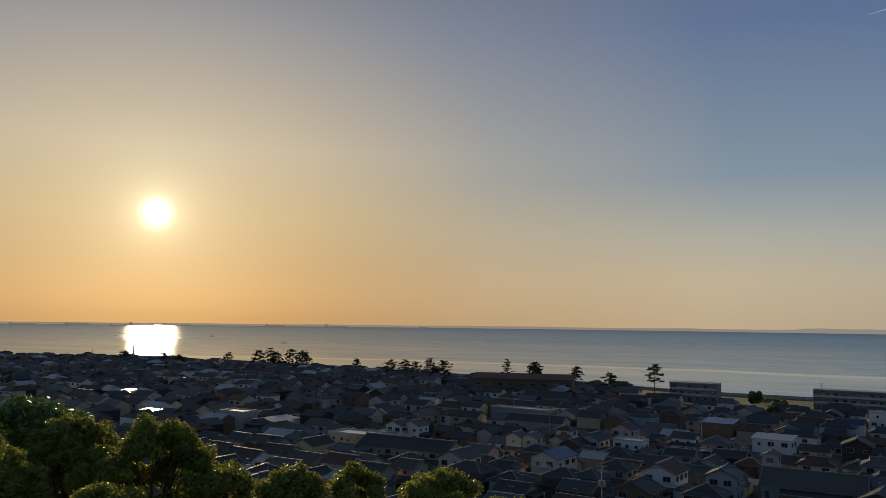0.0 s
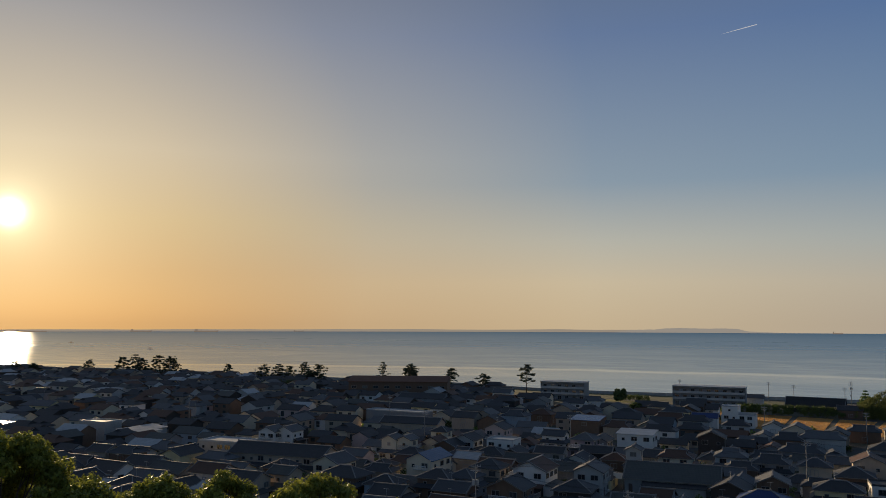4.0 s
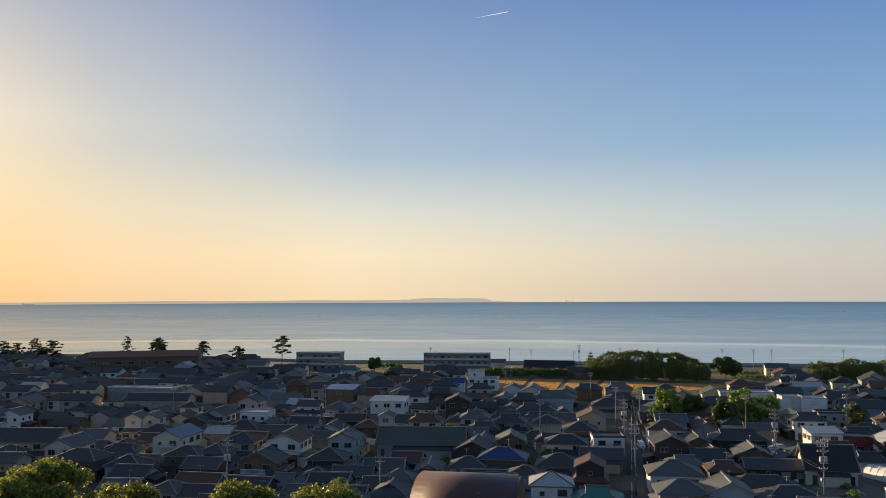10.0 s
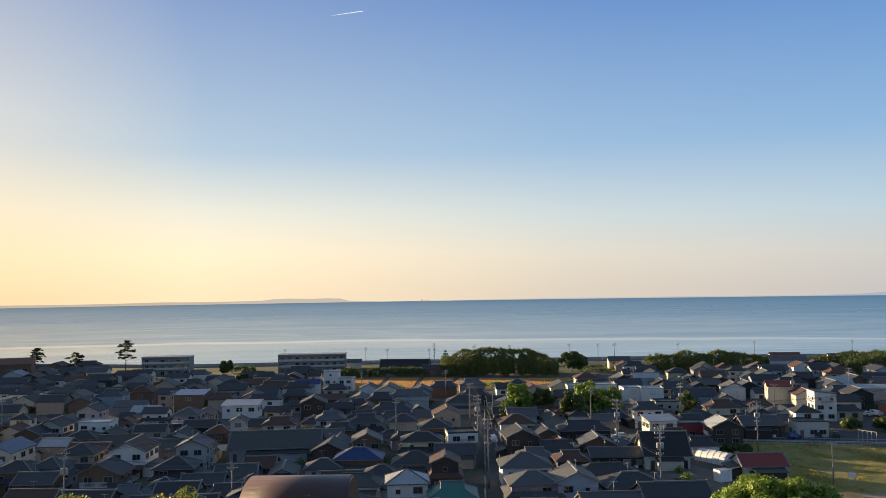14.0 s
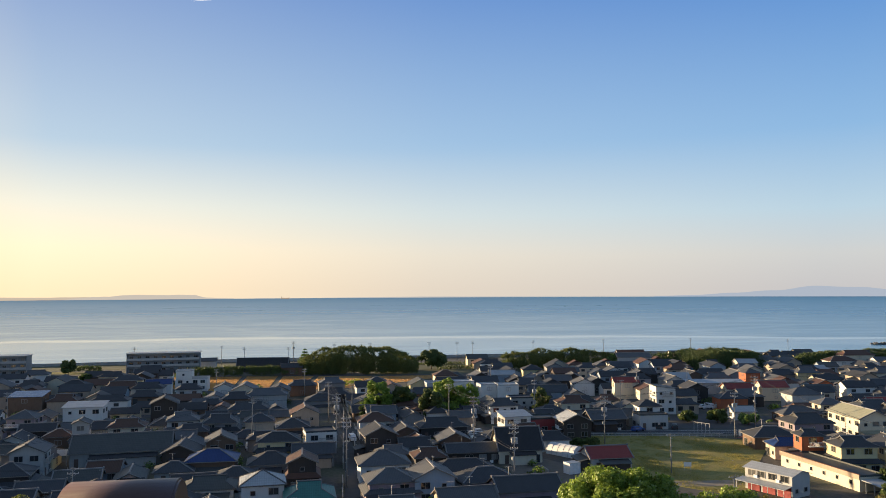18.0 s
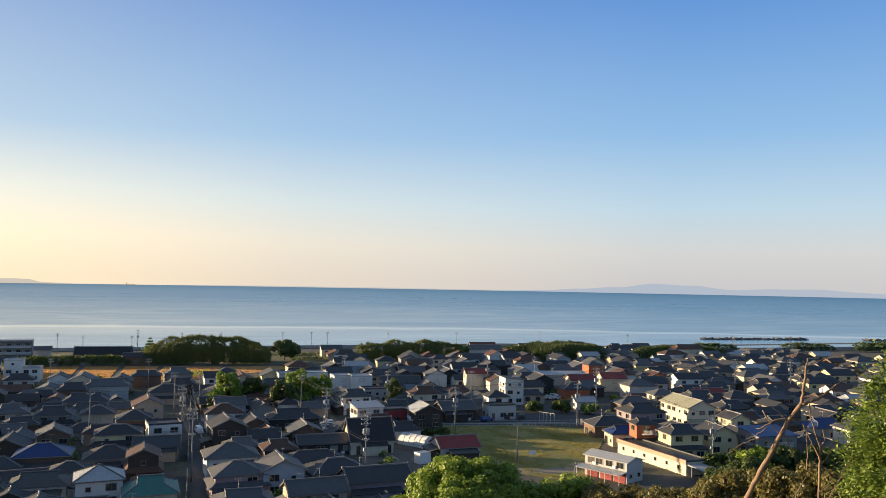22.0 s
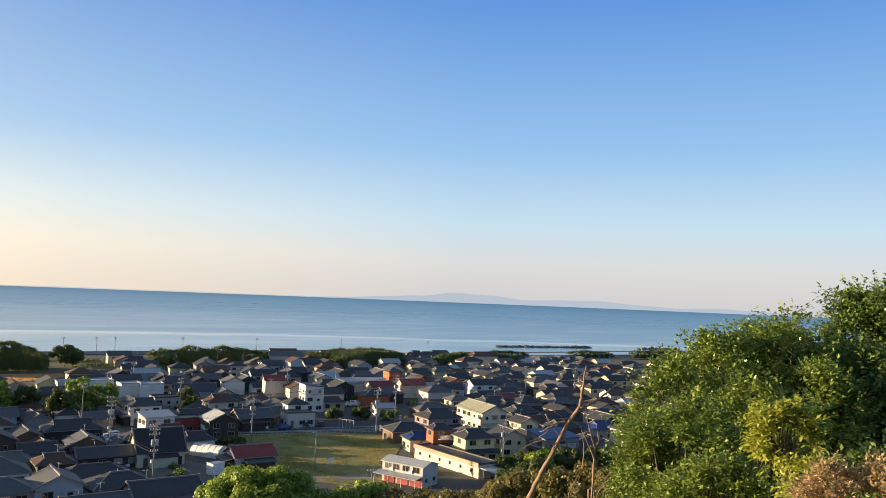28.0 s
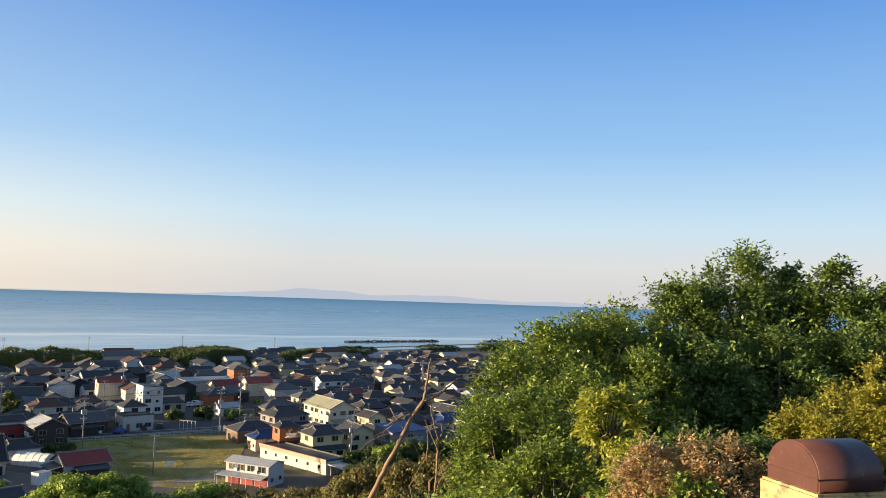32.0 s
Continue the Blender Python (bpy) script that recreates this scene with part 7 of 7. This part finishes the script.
def blades(name, poly_test, x0, y0, x1, y1, n, size, leaf, label, category, seed, height, tufted=False):
    rng = np.random.default_rng(seed)
    P = np.stack([rng.uniform(x0, x1, n), rng.uniform(y0, y1, n), np.full(n, height * 0.4)], 1)
    P = P[[poly_test(px, py) for px, py, _ in P]]
    if tufted:
        lush = np.array([noise.noise(Vector((px * 0.16, py * 0.11, seed))) + 0.6 * noise.noise(Vector((px * 0.6, py * 0.45, 4))) for px, py, _ in P])
        P, lush = P[lush > -0.12], lush[lush > -0.12]
    m = len(P)
    a = rng.uniform(0, math.pi, m)
    w = size * rng.uniform(0.5, 1.2, m)
    h = height * rng.uniform(0.5, 1.3, m)
    if tufted:
        h = h * np.clip(0.5 + 1.6 * lush, 0.35, 1.8)
    side = np.stack([np.cos(a) * w, np.sin(a) * w, np.zeros(m)], 1)
    lean = np.stack([rng.normal(0, 0.3, m) * h, rng.normal(0, 0.3, m) * h, h], 1)
    base = P.copy()
    base[:, 2] = 0.03
    v = np.stack([base - side, base + side, base + side * 0.4 + lean, base - side * 0.4 + lean], 1).reshape(-1, 3)
    ob = new(name, mesh_arrays(name, v, np.arange(m * 4, dtype=np.int32).reshape(-1, 4), LEAF[leaf]))
    tagged(ob, label, category, "", "stuff")


def inside(pts):
    def test(x, y):
        c = False
        for i in range(len(pts)):
            (ax, ay), (bx, by) = pts[i], pts[i - 1]
            if (ay > y) != (by > y) and x < (bx - ax) * (y - ay) / (by - ay) + ax:
                c = not c
        return c
    return test


LOT = [(79, 171), (95, 149), (111, 170), (135, 200), (118, 213), (82, 223)]
blades("grass", inside(LOT), 76, 146, 137, 225, 80000, 0.06, "grass", "dry yellow-green grass of the open lot", "grass", 2, 0.22, True)
for k, pts in enumerate(([(-46, 372), (-29, 366), (-28, 413), (-43, 417)], [(-27, 360), (-14, 352), (-10, 410.5), (-25.5, 413)], [(-12, 351), (1.5, 350), (7, 407), (-7.5, 410)], [(4, 350), (15, 350), (24, 403), (9.5, 406.5)], [(18, 350), (40, 352), (52, 396), (26.5, 402.5)], [(43, 354), (78, 380), (84, 392), (55, 395.5)])):
    sheet("field_wheat", pts, WHEAT_SOIL, "golden parcel of ripe wheat", "field", 0.06, 0.1, 1.0)
    xs, ys = [p[0] for p in pts], [p[1] for p in pts]
    blades("wheat", inside(pts), min(xs), min(ys), max(xs), max(ys), 12000, 0.09, "wheat", "ripe golden wheat standing in the field", "wheat", 30 + k, 0.25)
sheet("ground_grass_strip", [(-112, 462), (-112, 452), (-84, 440), (-78, 448)], GRASS_SOIL, "sunlit strip of dry grass near the shore", "grass", 0.06, 0.1, 1.0)
sheet("ground_track", [(85, 165), (104, 162), (107, 157.5), (92, 158.5), (84, 161)], TRACK, "pale dirt track along the edge of the lot", "track", 0.064, 0.1, 1.0)
reed_bank("green_edge", 28, 352, 44, 366, 3, 2.0, "camphor", "bright green bushes at the field's edge", 23)


# ---- the slope under the look-out
def near_tree(t_az, d, top_z, rx, leaf, label, seed, clumps, br, per, size, rz=None, ry=None, name="tree", low=-0.5, spray=None, puff=None):
    """A tree on the slope whose crown reaches top_z."""
    look_az = radians(min(47.0, max(-33.0, t_az)))
    x, y = d * math.sin(radians(t_az)) + ARM * math.sin(look_az), d * math.cos(radians(t_az)) + ARM * math.cos(look_az)
    zg = hill(x, y)
    return tree(name, x, y, zg, max(0.35, top_z - zg), rx, leaf, label, seed, clumps, br, per, size, ry, rz, min(0.2, 0.07 * rx), "tree" if name == "tree" else "bush", low, spray, puff)

for k, (az, d, top, r, leaf, size, clumps, br) in enumerate((
        (-59.5, 60, 35.7, 5.2, "dark", 0.34, 60, 1.2), (-62.5, 46, 35.8, 3.6, "oak", 0.24, 56, 0.8), (-57.3, 54, 35.6, 3.6, "oak", 0.28, 56, 0.8),
        (-52.3, 48, 36.0, 4.0, "oak", 0.25, 70, 0.85), (-55.5, 37, 34.7, 2.4, "oak", 0.2, 44, 0.6), (-47.6, 46, 33.8, 2.2, "oak", 0.24, 34, 0.6),
        (-43.4, 42, 34.55, 1.9, "oak", 0.22, 36, 0.55), (-38.9, 42, 34.4, 2.0, "oak", 0.22, 36, 0.55), (-33.3, 42, 34.3, 2.7, "oak", 0.22, 48, 0.6),
        (-28.5, 44, 32.9, 2.0, "oak", 0.22, 30, 0.6), (-20.9, 39, 33.15, 2.0, "oak", 0.2, 34, 0.55), (-15.4, 38, 33.35, 2.0, "oak", 0.2, 36, 0.55),
(24.4, 31, 34.95, 3.45, "camphor", 0.15, 120, 0.6), (31.6, 32, 34.45, 2.0, "camphor", 0.15, 56, 0.5), (34.8, 30, 34.75, 1.7, "scrub", 0.13, 44, 0.45), (38.2, 29, 35.15, 1.8, "scrub", 0.13, 48, 0.45), (41.6, 28, 35.85, 1.8, "scrub", 0.13, 48, 0.45), (44.8, 27, 36.4, 1.8, "scrub", 0.13, 48, 0.45), (47.6, 26, 36.8, 1.8, "scrub", 0.13, 48, 0.45), (43.2, 23, 35.9, 1.6, "scrub", 0.12, 44, 0.42), (46.4, 22, 36.5, 1.6, "scrub", 0.12, 44, 0.42),
        (-66, 58, 37, 5, "dark", 0.34, 60, 1.2))):
    near_tree(az, d, top, r, leaf, "round-crowned evergreen tree on the slope below the look-out", 200 + k, int(clumps * 1.15), br * 1.05, 0, size, rz=r * 0.95, low=-0.5, puff=((2300 if d < 36 else 1300) * (0.15 / size) ** 1.5, size * 0.58))

# the wood beside the look-out
for k, (az, d, top, rx, rz, leaf, size, clumps, br, label) in enumerate((
        (52.4, 15, 41.05, 1.15, 1.4, "cherry", 0.085, 46, 0.4, "leafy deciduous tree with fine green leaves"), (55.2, 16, 41.45, 1.4, 1.7, "cherry", 0.085, 60, 0.42, "leafy deciduous tree with fine green leaves"),
        (59.1, 17, 41.8, 1.45, 1.9, "cherry", 0.09, 66, 0.45, "leafy deciduous tree with fine green leaves"), (63.4, 19, 42.45, 1.15, 2.4, "dark", 0.11, 60, 0.5, "tall dark green tree with broad leaves"),
        (67.2, 20, 43.2, 1.4, 3.0, "dark", 0.115, 78, 0.5, "tall dark green tree with broad leaves"), (70.1, 20.5, 42.7, 1.15, 2.8, "dark", 0.115, 56, 0.5, "tall green tree with sunlit tips"),
        (72.7, 20, 42.9, 1.0, 2.8, "dark", 0.115, 50, 0.45, "tall dark green tree with broad leaves"), (75.5, 20, 42.5, 1.2, 2.7, "dark", 0.115, 50, 0.5, "tall dark green tree with broad leaves"), (79.5, 20, 42.3, 1.6, 2.8, "dark", 0.12, 50, 0.6, "tall dark green tree with broad leaves"),
        (65.5, 22.5, 42.2, 1.6, 2.6, "dark", 0.12, 56, 0.6, "dark green tree in the shade of the wood"), (69.0, 23, 42.6, 1.7, 2.8, "dark", 0.12, 56, 0.6, "dark green tree in the shade of the wood"), (74.0, 23, 42.4, 2.0, 2.8, "dark", 0.12, 60, 0.65, "dark green tree in the shade of the wood"),
        (64.6, 17, 41.3, 1.5, 1.8, "dark", 0.1, 66, 0.48, "dark green tree in the shade of the wood"), (69.4, 17.5, 41.4, 1.6, 1.9, "dark", 0.1, 66, 0.48, "dark green tree in the shade of the wood"), (73.4, 18, 41.4, 1.5, 1.9, "dark", 0.1, 60, 0.48, "dark green tree in the shade of the wood"),
        (58.2, 18.5, 41.75, 1.5, 2.0, "cherry", 0.09, 66, 0.45, "leafy deciduous tree with fine green leaves"), (56.4, 18, 41.4, 1.3, 1.8, "cherry", 0.09, 56, 0.45, "leafy deciduous tree with fine green leaves"),
        (60.5, 15.5, 41.0, 1.1, 1.4, "cherry", 0.085, 50, 0.4, "leafy deciduous tree with fine green leaves"),
        (50.2, 12.5, 40.2, 0.6, 1.2, "cherry", 0.07, 34, 0.32, "low leafy tree on the slope"), (52.9, 12, 40.6, 1.05, 1.2, "cherry", 0.07, 56, 0.33, "low leafy tree on the slope"),
        (57.1, 13.5, 40.85, 1.15, 1.4, "cherry", 0.075, 56, 0.36, "low leafy tree on the slope"), (55.0, 10.8, 40.1, 0.9, 0.9, "cherry", 0.065, 44, 0.3, "low leafy tree on the slope"))):
    near_tree(az, d, top, rx, leaf, label, 300 + k, int(clumps * 1.15), br, 0, size, rz=rz, low=-0.95, spray=(42, 7, size * 0.9, 1.9))

# bushes close to the look-out
for k, (az, d, top, rx, rz, leaf, size, clumps, br, twigs, label) in enumerate((
        (58.7, 10.2, 40.92, 0.42, 0.45, "lime", 0.052, 26, 0.17, 44, "young lime-green bush with pale leaves"), (60.4, 9, 40.55, 0.33, 0.4, "lime", 0.046, 22, 0.15, 44, "young lime-green bush with pale leaves"),
        (61.4, 7.6, 40.72, 0.42, 0.5, "rust", 0.03, 46, 0.15, 50, "bush with rusty brown leaf tips"), (65.7, 7.7, 40.82, 0.5, 0.5, "rust", 0.03, 54, 0.15, 50, "bush with rusty brown leaf tips"), (63.8, 7.3, 40.5, 0.36, 0.4, "cherry", 0.036, 40, 0.15, 50, "leafy green bush between rusty ones"),
        (63.6, 8.3, 40.7, 0.85, 0.8, "dark", 0.05, 46, 0.2, 40, "dark green bush under the rusty one"), (68.5, 8.0, 40.8, 0.55, 0.7, "dark", 0.05, 36, 0.2, 40, "dark green bush under the rusty one"),
        (56.9, 7.0, 40.3, 0.17, 0.2, "redtip", 0.03, 12, 0.1, 40, "small bush with red young leaves"), (58.6, 8.0, 40.22, 0.4, 0.4, "cherry", 0.05, 24, 0.18, 40, "leafy bush on the slope"),
        (70.8, 9.2, 40.94, 0.36, 0.45, "yellow", 0.031, 44, 0.17, 60, "feathery yellow-green bush with fine sprays"), (73.4, 9.2, 41.22, 0.55, 0.8, "yellow", 0.031, 60, 0.18, 60, "feathery yellow-green bush with fine sprays"), (75.8, 9.2, 41.5, 0.5, 1.1, "yellow", 0.031, 60, 0.18, 60, "feathery yellow-green bush with fine sprays"),
        (44.5, 11.5, 39.05, 0.9, 0.7, "cherry", 0.06, 36, 0.28, 40, "brown-green bush at the foot of the bare tree"), (40.5, 12.5, 38.8, 0.9, 0.8, "dark", 0.06, 36, 0.28, 40, "brown-green bush at the foot of the bare tree"),
        (48.0, 10.5, 39.5, 0.8, 0.7, "cherry", 0.06, 36, 0.28, 40, "leafy bush on the slope"), (52.0, 9.3, 39.75, 0.8, 0.7, "cherry", 0.055, 36, 0.26, 40, "leafy bush on the slope"))):
    near_tree(az, d, top, rx, leaf, label, 400 + k, clumps, br, 0, size, rz=rz, name="bush", low=-0.9, spray=(int(twigs * 0.6), 7, size * 1.35))


def dead_tree():
    """The bare leaning trunk that forks near its top, with a second thin stem and dry twigs."""
    a = radians(46.0)
    x, y = 15.24, 16.52
    zg = hill(x, y) - 0.3
    ob = thing("dead_tree", x, y, zg, 0, "bare leaning dead tree with pale brown bark", "dead tree")
    # its own plane: r to the right of the view, u up
    r, f = Vector((math.cos(a), -math.sin(a), 0)), Vector((math.sin(a), math.cos(a), 0))
    b, k = 36.73 - zg, 1.517        # foot of the visible trunk; size of the tree
    rng = random.Random(8)

    def P(right, up, deep=0.0):
        return (r * right + f * deep + Vector((0, 0, up))) * k + Vector((0, 0, b))

    def crooked(pts, rad, thin=0.35, sides=8, wob=0.018):
        """A branch with small kinks and swellings, thinner toward its tip."""
        out, rad = [], rad * k
        for u, v in zip(pts[:-1], pts[1:]):
            for step in range(4):
                out.append(u.lerp(v, step / 4) + Vector((rng.uniform(-1, 1), rng.uniform(-1, 1), rng.uniform(-1, 1))) * wob * (step > 0))
        out.append(pts[-1])
        n = len(out) - 1
        return Geo().tube(out, [rad * (1 - (1 - thin) * i / n) * rng.uniform(0.9, 1.1) for i in range(n + 1)], sides)

    part("trunk", crooked([P(-0.55, -1.2), P(-0.28, -0.6), P(0.0, 0.0), P(0.19, 0.44), P(0.41, 0.87), P(0.62, 1.31), P(0.83, 1.62)], 0.052, 0.65, 10).mesh("trunk", DEADWOOD, True), ob)
    for pts, rad in (([P(0.82, 1.6), P(0.84, 1.81), P(0.88, 2.1), P(0.91, 2.34)], 0.034), ([P(0.83, 1.6), P(0.95, 1.64), P(1.06, 1.68, 0.05), P(1.24, 1.84, 0.1), P(1.41, 1.99, 0.1), P(1.53, 2.03, 0.1)], 0.03),
                     ([P(0.89, 2.2), P(1.0, 2.28), P(1.16, 2.33, 0.1), P(1.32, 2.38, 0.1), P(1.5, 2.39, 0.1)], 0.012), ([P(0.62, 1.33), P(0.45, 1.32, -0.05), P(0.23, 1.18, -0.1), P(0.13, 1.15, -0.1)], 0.02),
                     ([P(0.23, 1.46, -0.1), P(0.3, 1.34, -0.1), P(0.43, 1.16, -0.05), P(0.52, 1.02)], 0.014), ([P(1.08, -0.5, 0.3), P(1.09, 0.58, 0.3), P(1.11, 0.85, 0.28), P(1.03, 1.1, 0.22), P(0.96, 1.34, 0.15), P(0.93, 1.62)], 0.024),
                     ([P(1.1, 0.82, 0.28), P(1.17, 1.0, 0.3), P(1.14, 1.16, 0.3)], 0.02), ([P(1.11, 0.7, 0.28), P(0.98, 0.92, 0.25), P(0.9, 1.12, 0.2), P(0.84, 1.24, 0.2)], 0.014),
                     ([P(0.55, 1.12), P(0.66, 0.82, 0.05), P(0.8, 0.58, 0.1)], 0.013), ([P(0.9, 0.5, 0.2), P(0.91, 0.8, 0.2), P(0.9, 1.1, 0.2)], 0.012), ([P(0.42, 0.9), P(0.2, 1.0, -0.05), P(-0.06, 0.9, -0.1), P(-0.28, 0.72, -0.1)], 0.012),
                     ([P(0.3, 1.2, -0.1), P(0.12, 1.02, -0.1), P(-0.02, 0.98, -0.1)], 0.009), ([P(0.6, 1.28), P(0.52, 1.42, -0.05), P(0.38, 1.52, -0.1)], 0.01), ([P(1.1, 1.7, 0.06), P(1.13, 1.86, 0.06), P(1.2, 1.98, 0.06)], 0.008),
                     ([P(0.86, 1.95), P(0.78, 2.1), P(0.76, 2.25)], 0.009), ([P(1.24, 1.84, 0.1), P(1.36, 1.82, 0.12), P(1.5, 1.88, 0.12)], 0.007), ([P(1.12, 0.6, 0.3), P(1.25, 0.8, 0.3), P(1.3, 1.0, 0.3)], 0.012)):
        part("branch", crooked(pts, rad, 0.3, 6).mesh("branch", DEADWOOD, True), ob)


dead_tree()


def bare_twigs(az, d, z, seed, n, label):
    """Thin bare twigs reaching out of the bushes."""
    rng = random.Random(seed)
    x, y = d * math.sin(radians(az)), d * math.cos(radians(az))
    zg = hill(x, y)
    g = Geo()
    for k in range(n):
        p = Vector((rng.uniform(-0.4, 0.4), rng.uniform(-0.4, 0.4), z - zg - 1.0))
        q = p + Vector((rng.uniform(-0.6, 0.6), rng.uniform(-0.6, 0.6), rng.uniform(0.25, 0.75)))
        g.tube([Vector((0, 0, -0.1)), p, q], [0.014, 0.008, 0.003], 5)
    ob = new("bare_shrub", g.mesh("bare_shrub", DEADWOOD, True))
    ob.matrix_world = pose(x, y, zg)
    tagged(ob, label, "shrub")


bare_twigs(38.5, 16, 38.6, 4, 7, "bare brown twigs of a leafless shrub")
bare_twigs(46.5, 12.5, 40.2, 6, 6, "bare brown twigs of a leafless shrub")

# undergrowth of the slope
def slope_cover(seed, az0, az1, d0, d1, n, size, leaf, name, label):
    rng = np.random.default_rng(seed)
    d = np.sqrt(rng.uniform(d0 * d0, d1 * d1, n))
    a = np.radians(rng.uniform(az0, az1, n))
    P = np.stack([d * np.sin(a), d * np.cos(a), np.zeros(n)], 1)
    P[:, 2] = [hill(px, py) for px, py, _ in P]
    P[:, 2] += rng.uniform(0.0, 0.8, n)
    v, q = leaf_arrays(P, np.tile((0, 0, 1.0), (n, 1)), size, rng)
    ob = new(name, mesh_arrays(name, v, q, LEAF[leaf]))
    tagged(ob, label, "undergrowth", "", "stuff")


slope_cover(1, 34, 84, 6.8, 20, 32000, 0.046, "cherry", "undergrowth", "leafy green undergrowth covering the slope")
slope_cover(2, -75, 30, 24, 90, 20000, 0.3, "dark", "undergrowth", "dark undergrowth covering the slope")


# ---- pillars of the look-out's fence
def pillar_paint():
    m = Mat("pillar_cap_paint", 0.42, 0.1)
    c = (0.085, 0.036, 0.030)
    col = m.ramp(m.noise(7, 5, 0.6), [(0.3, shade(c, 0.75)), (0.6, c), (0.85, shade(c, 1.25))])
    col = m.mix(m.ramp(m.noise(26, 5, 0.7), [(0.66, (0, 0, 0)), (0.72, (0.8, 0.8, 0.8))]), col, (0.36, 0.30, 0.28))
    m.colour(col)
    m.bump(m.noise(60, 3), 0.15, 0.004)
    return m.m


def pillar_stone():
    m = Mat("pillar_plaster", 0.9)
    c = (0.50, 0.36, 0.15)
    col = m.ramp(m.noise(5, 6, 0.65), [(0.3, shade(c, 0.6)), (0.5, c), (0.75, (0.58, 0.47, 0.27))])
    col = m.mix(m.ramp(m.noise(11, 6, 0.7), [(0.52, (0, 0, 0)), (0.62, (0.75, 0.75, 0.75))]), col, (0.10, 0.095, 0.075))
    m.colour(col)
    m.bump(m.noise(45, 5), 0.5, 0.01)
    return m.m


CAP, PLASTER = pillar_paint(), pillar_stone()


def pillar(x, y, rot, top, side, length):
    """side, length: of the barrel cap; the plastered shaft stands a little proud of it."""
    zg = 40.30
    ob = thing("fence_pillar", x, y, zg, rot, "plastered fence pillar under a brown barrel-shaped metal cap", "pillar", "pillars of the look-out")
    h = top - zg
    r, hl = side / 2, length / 2
    flange = 0.36 * r
    zc = h - r * 0.82 - flange
    side, length = side + 0.05, length + 0.05
    bm = bmesh.new()
    bmesh.ops.create_cube(bm, size=1, matrix=Matrix.Translation((0, 0, (zc - 0.0) / 2)) @ Matrix.Diagonal((length, side, zc, 1)))
    bmesh.ops.bevel(bm, geom=bm.edges[:], offset=0.012, segments=2, affect="EDGES")
    me = bpy.data.meshes.new("shaft")
    bm.to_mesh(me), bm.free()
    me.materials.append(PLASTER)
    part("shaft", me, ob)
    n = 22
    prof = [(-r, zc - 0.0), (r, zc - 0.0), (r, zc + flange)] + [(r * math.cos(math.pi * k / n), zc + flange + 0.82 * r * math.sin(math.pi * k / n)) for k in range(1, n)] + [(-r, zc + flange)]
    m = len(prof)
    bm = bmesh.new()
    a = [bm.verts.new((-hl, p, q)) for p, q in prof]
    b = [bm.verts.new((hl, p, q)) for p, q in prof]
    bm.faces.new(a[::-1]), bm.faces.new(b)
    for k in range(m):
        bm.faces.new((a[k], a[(k + 1) % m], b[(k + 1) % m], b[k]))
    bmesh.ops.recalc_face_normals(bm, faces=bm.faces[:])
    ends = [e for e in bm.edges if len(e.link_faces) == 2 and abs(e.link_faces[0].normal.x - e.link_faces[1].normal.x) > 0.5]
    bmesh.ops.bevel(bm, geom=ends, offset=0.007, segments=2, affect="EDGES")
    me = bpy.data.meshes.new("cap")
    bm.to_mesh(me), bm.free()
    me.materials.append(CAP)
    me.polygons.foreach_set("use_smooth", [abs(p.normal.x) < 0.4 and len(p.vertices) == 4 for p in me.polygons])
    cap = part("cap", me, ob, label="brown painted barrel cap")
    part("seam", Geo().box(-hl - 0.004, -r - 0.004, zc + flange - 0.008, hl + 0.004, r + 0.004, zc + flange).mesh("seam", CAP), cap)


pillar(4.378, 1.628, -31, 41.385, 0.345, 0.36)
pillar(-0.345, 3.345, -3, 41.372, 0.44, 0.36)
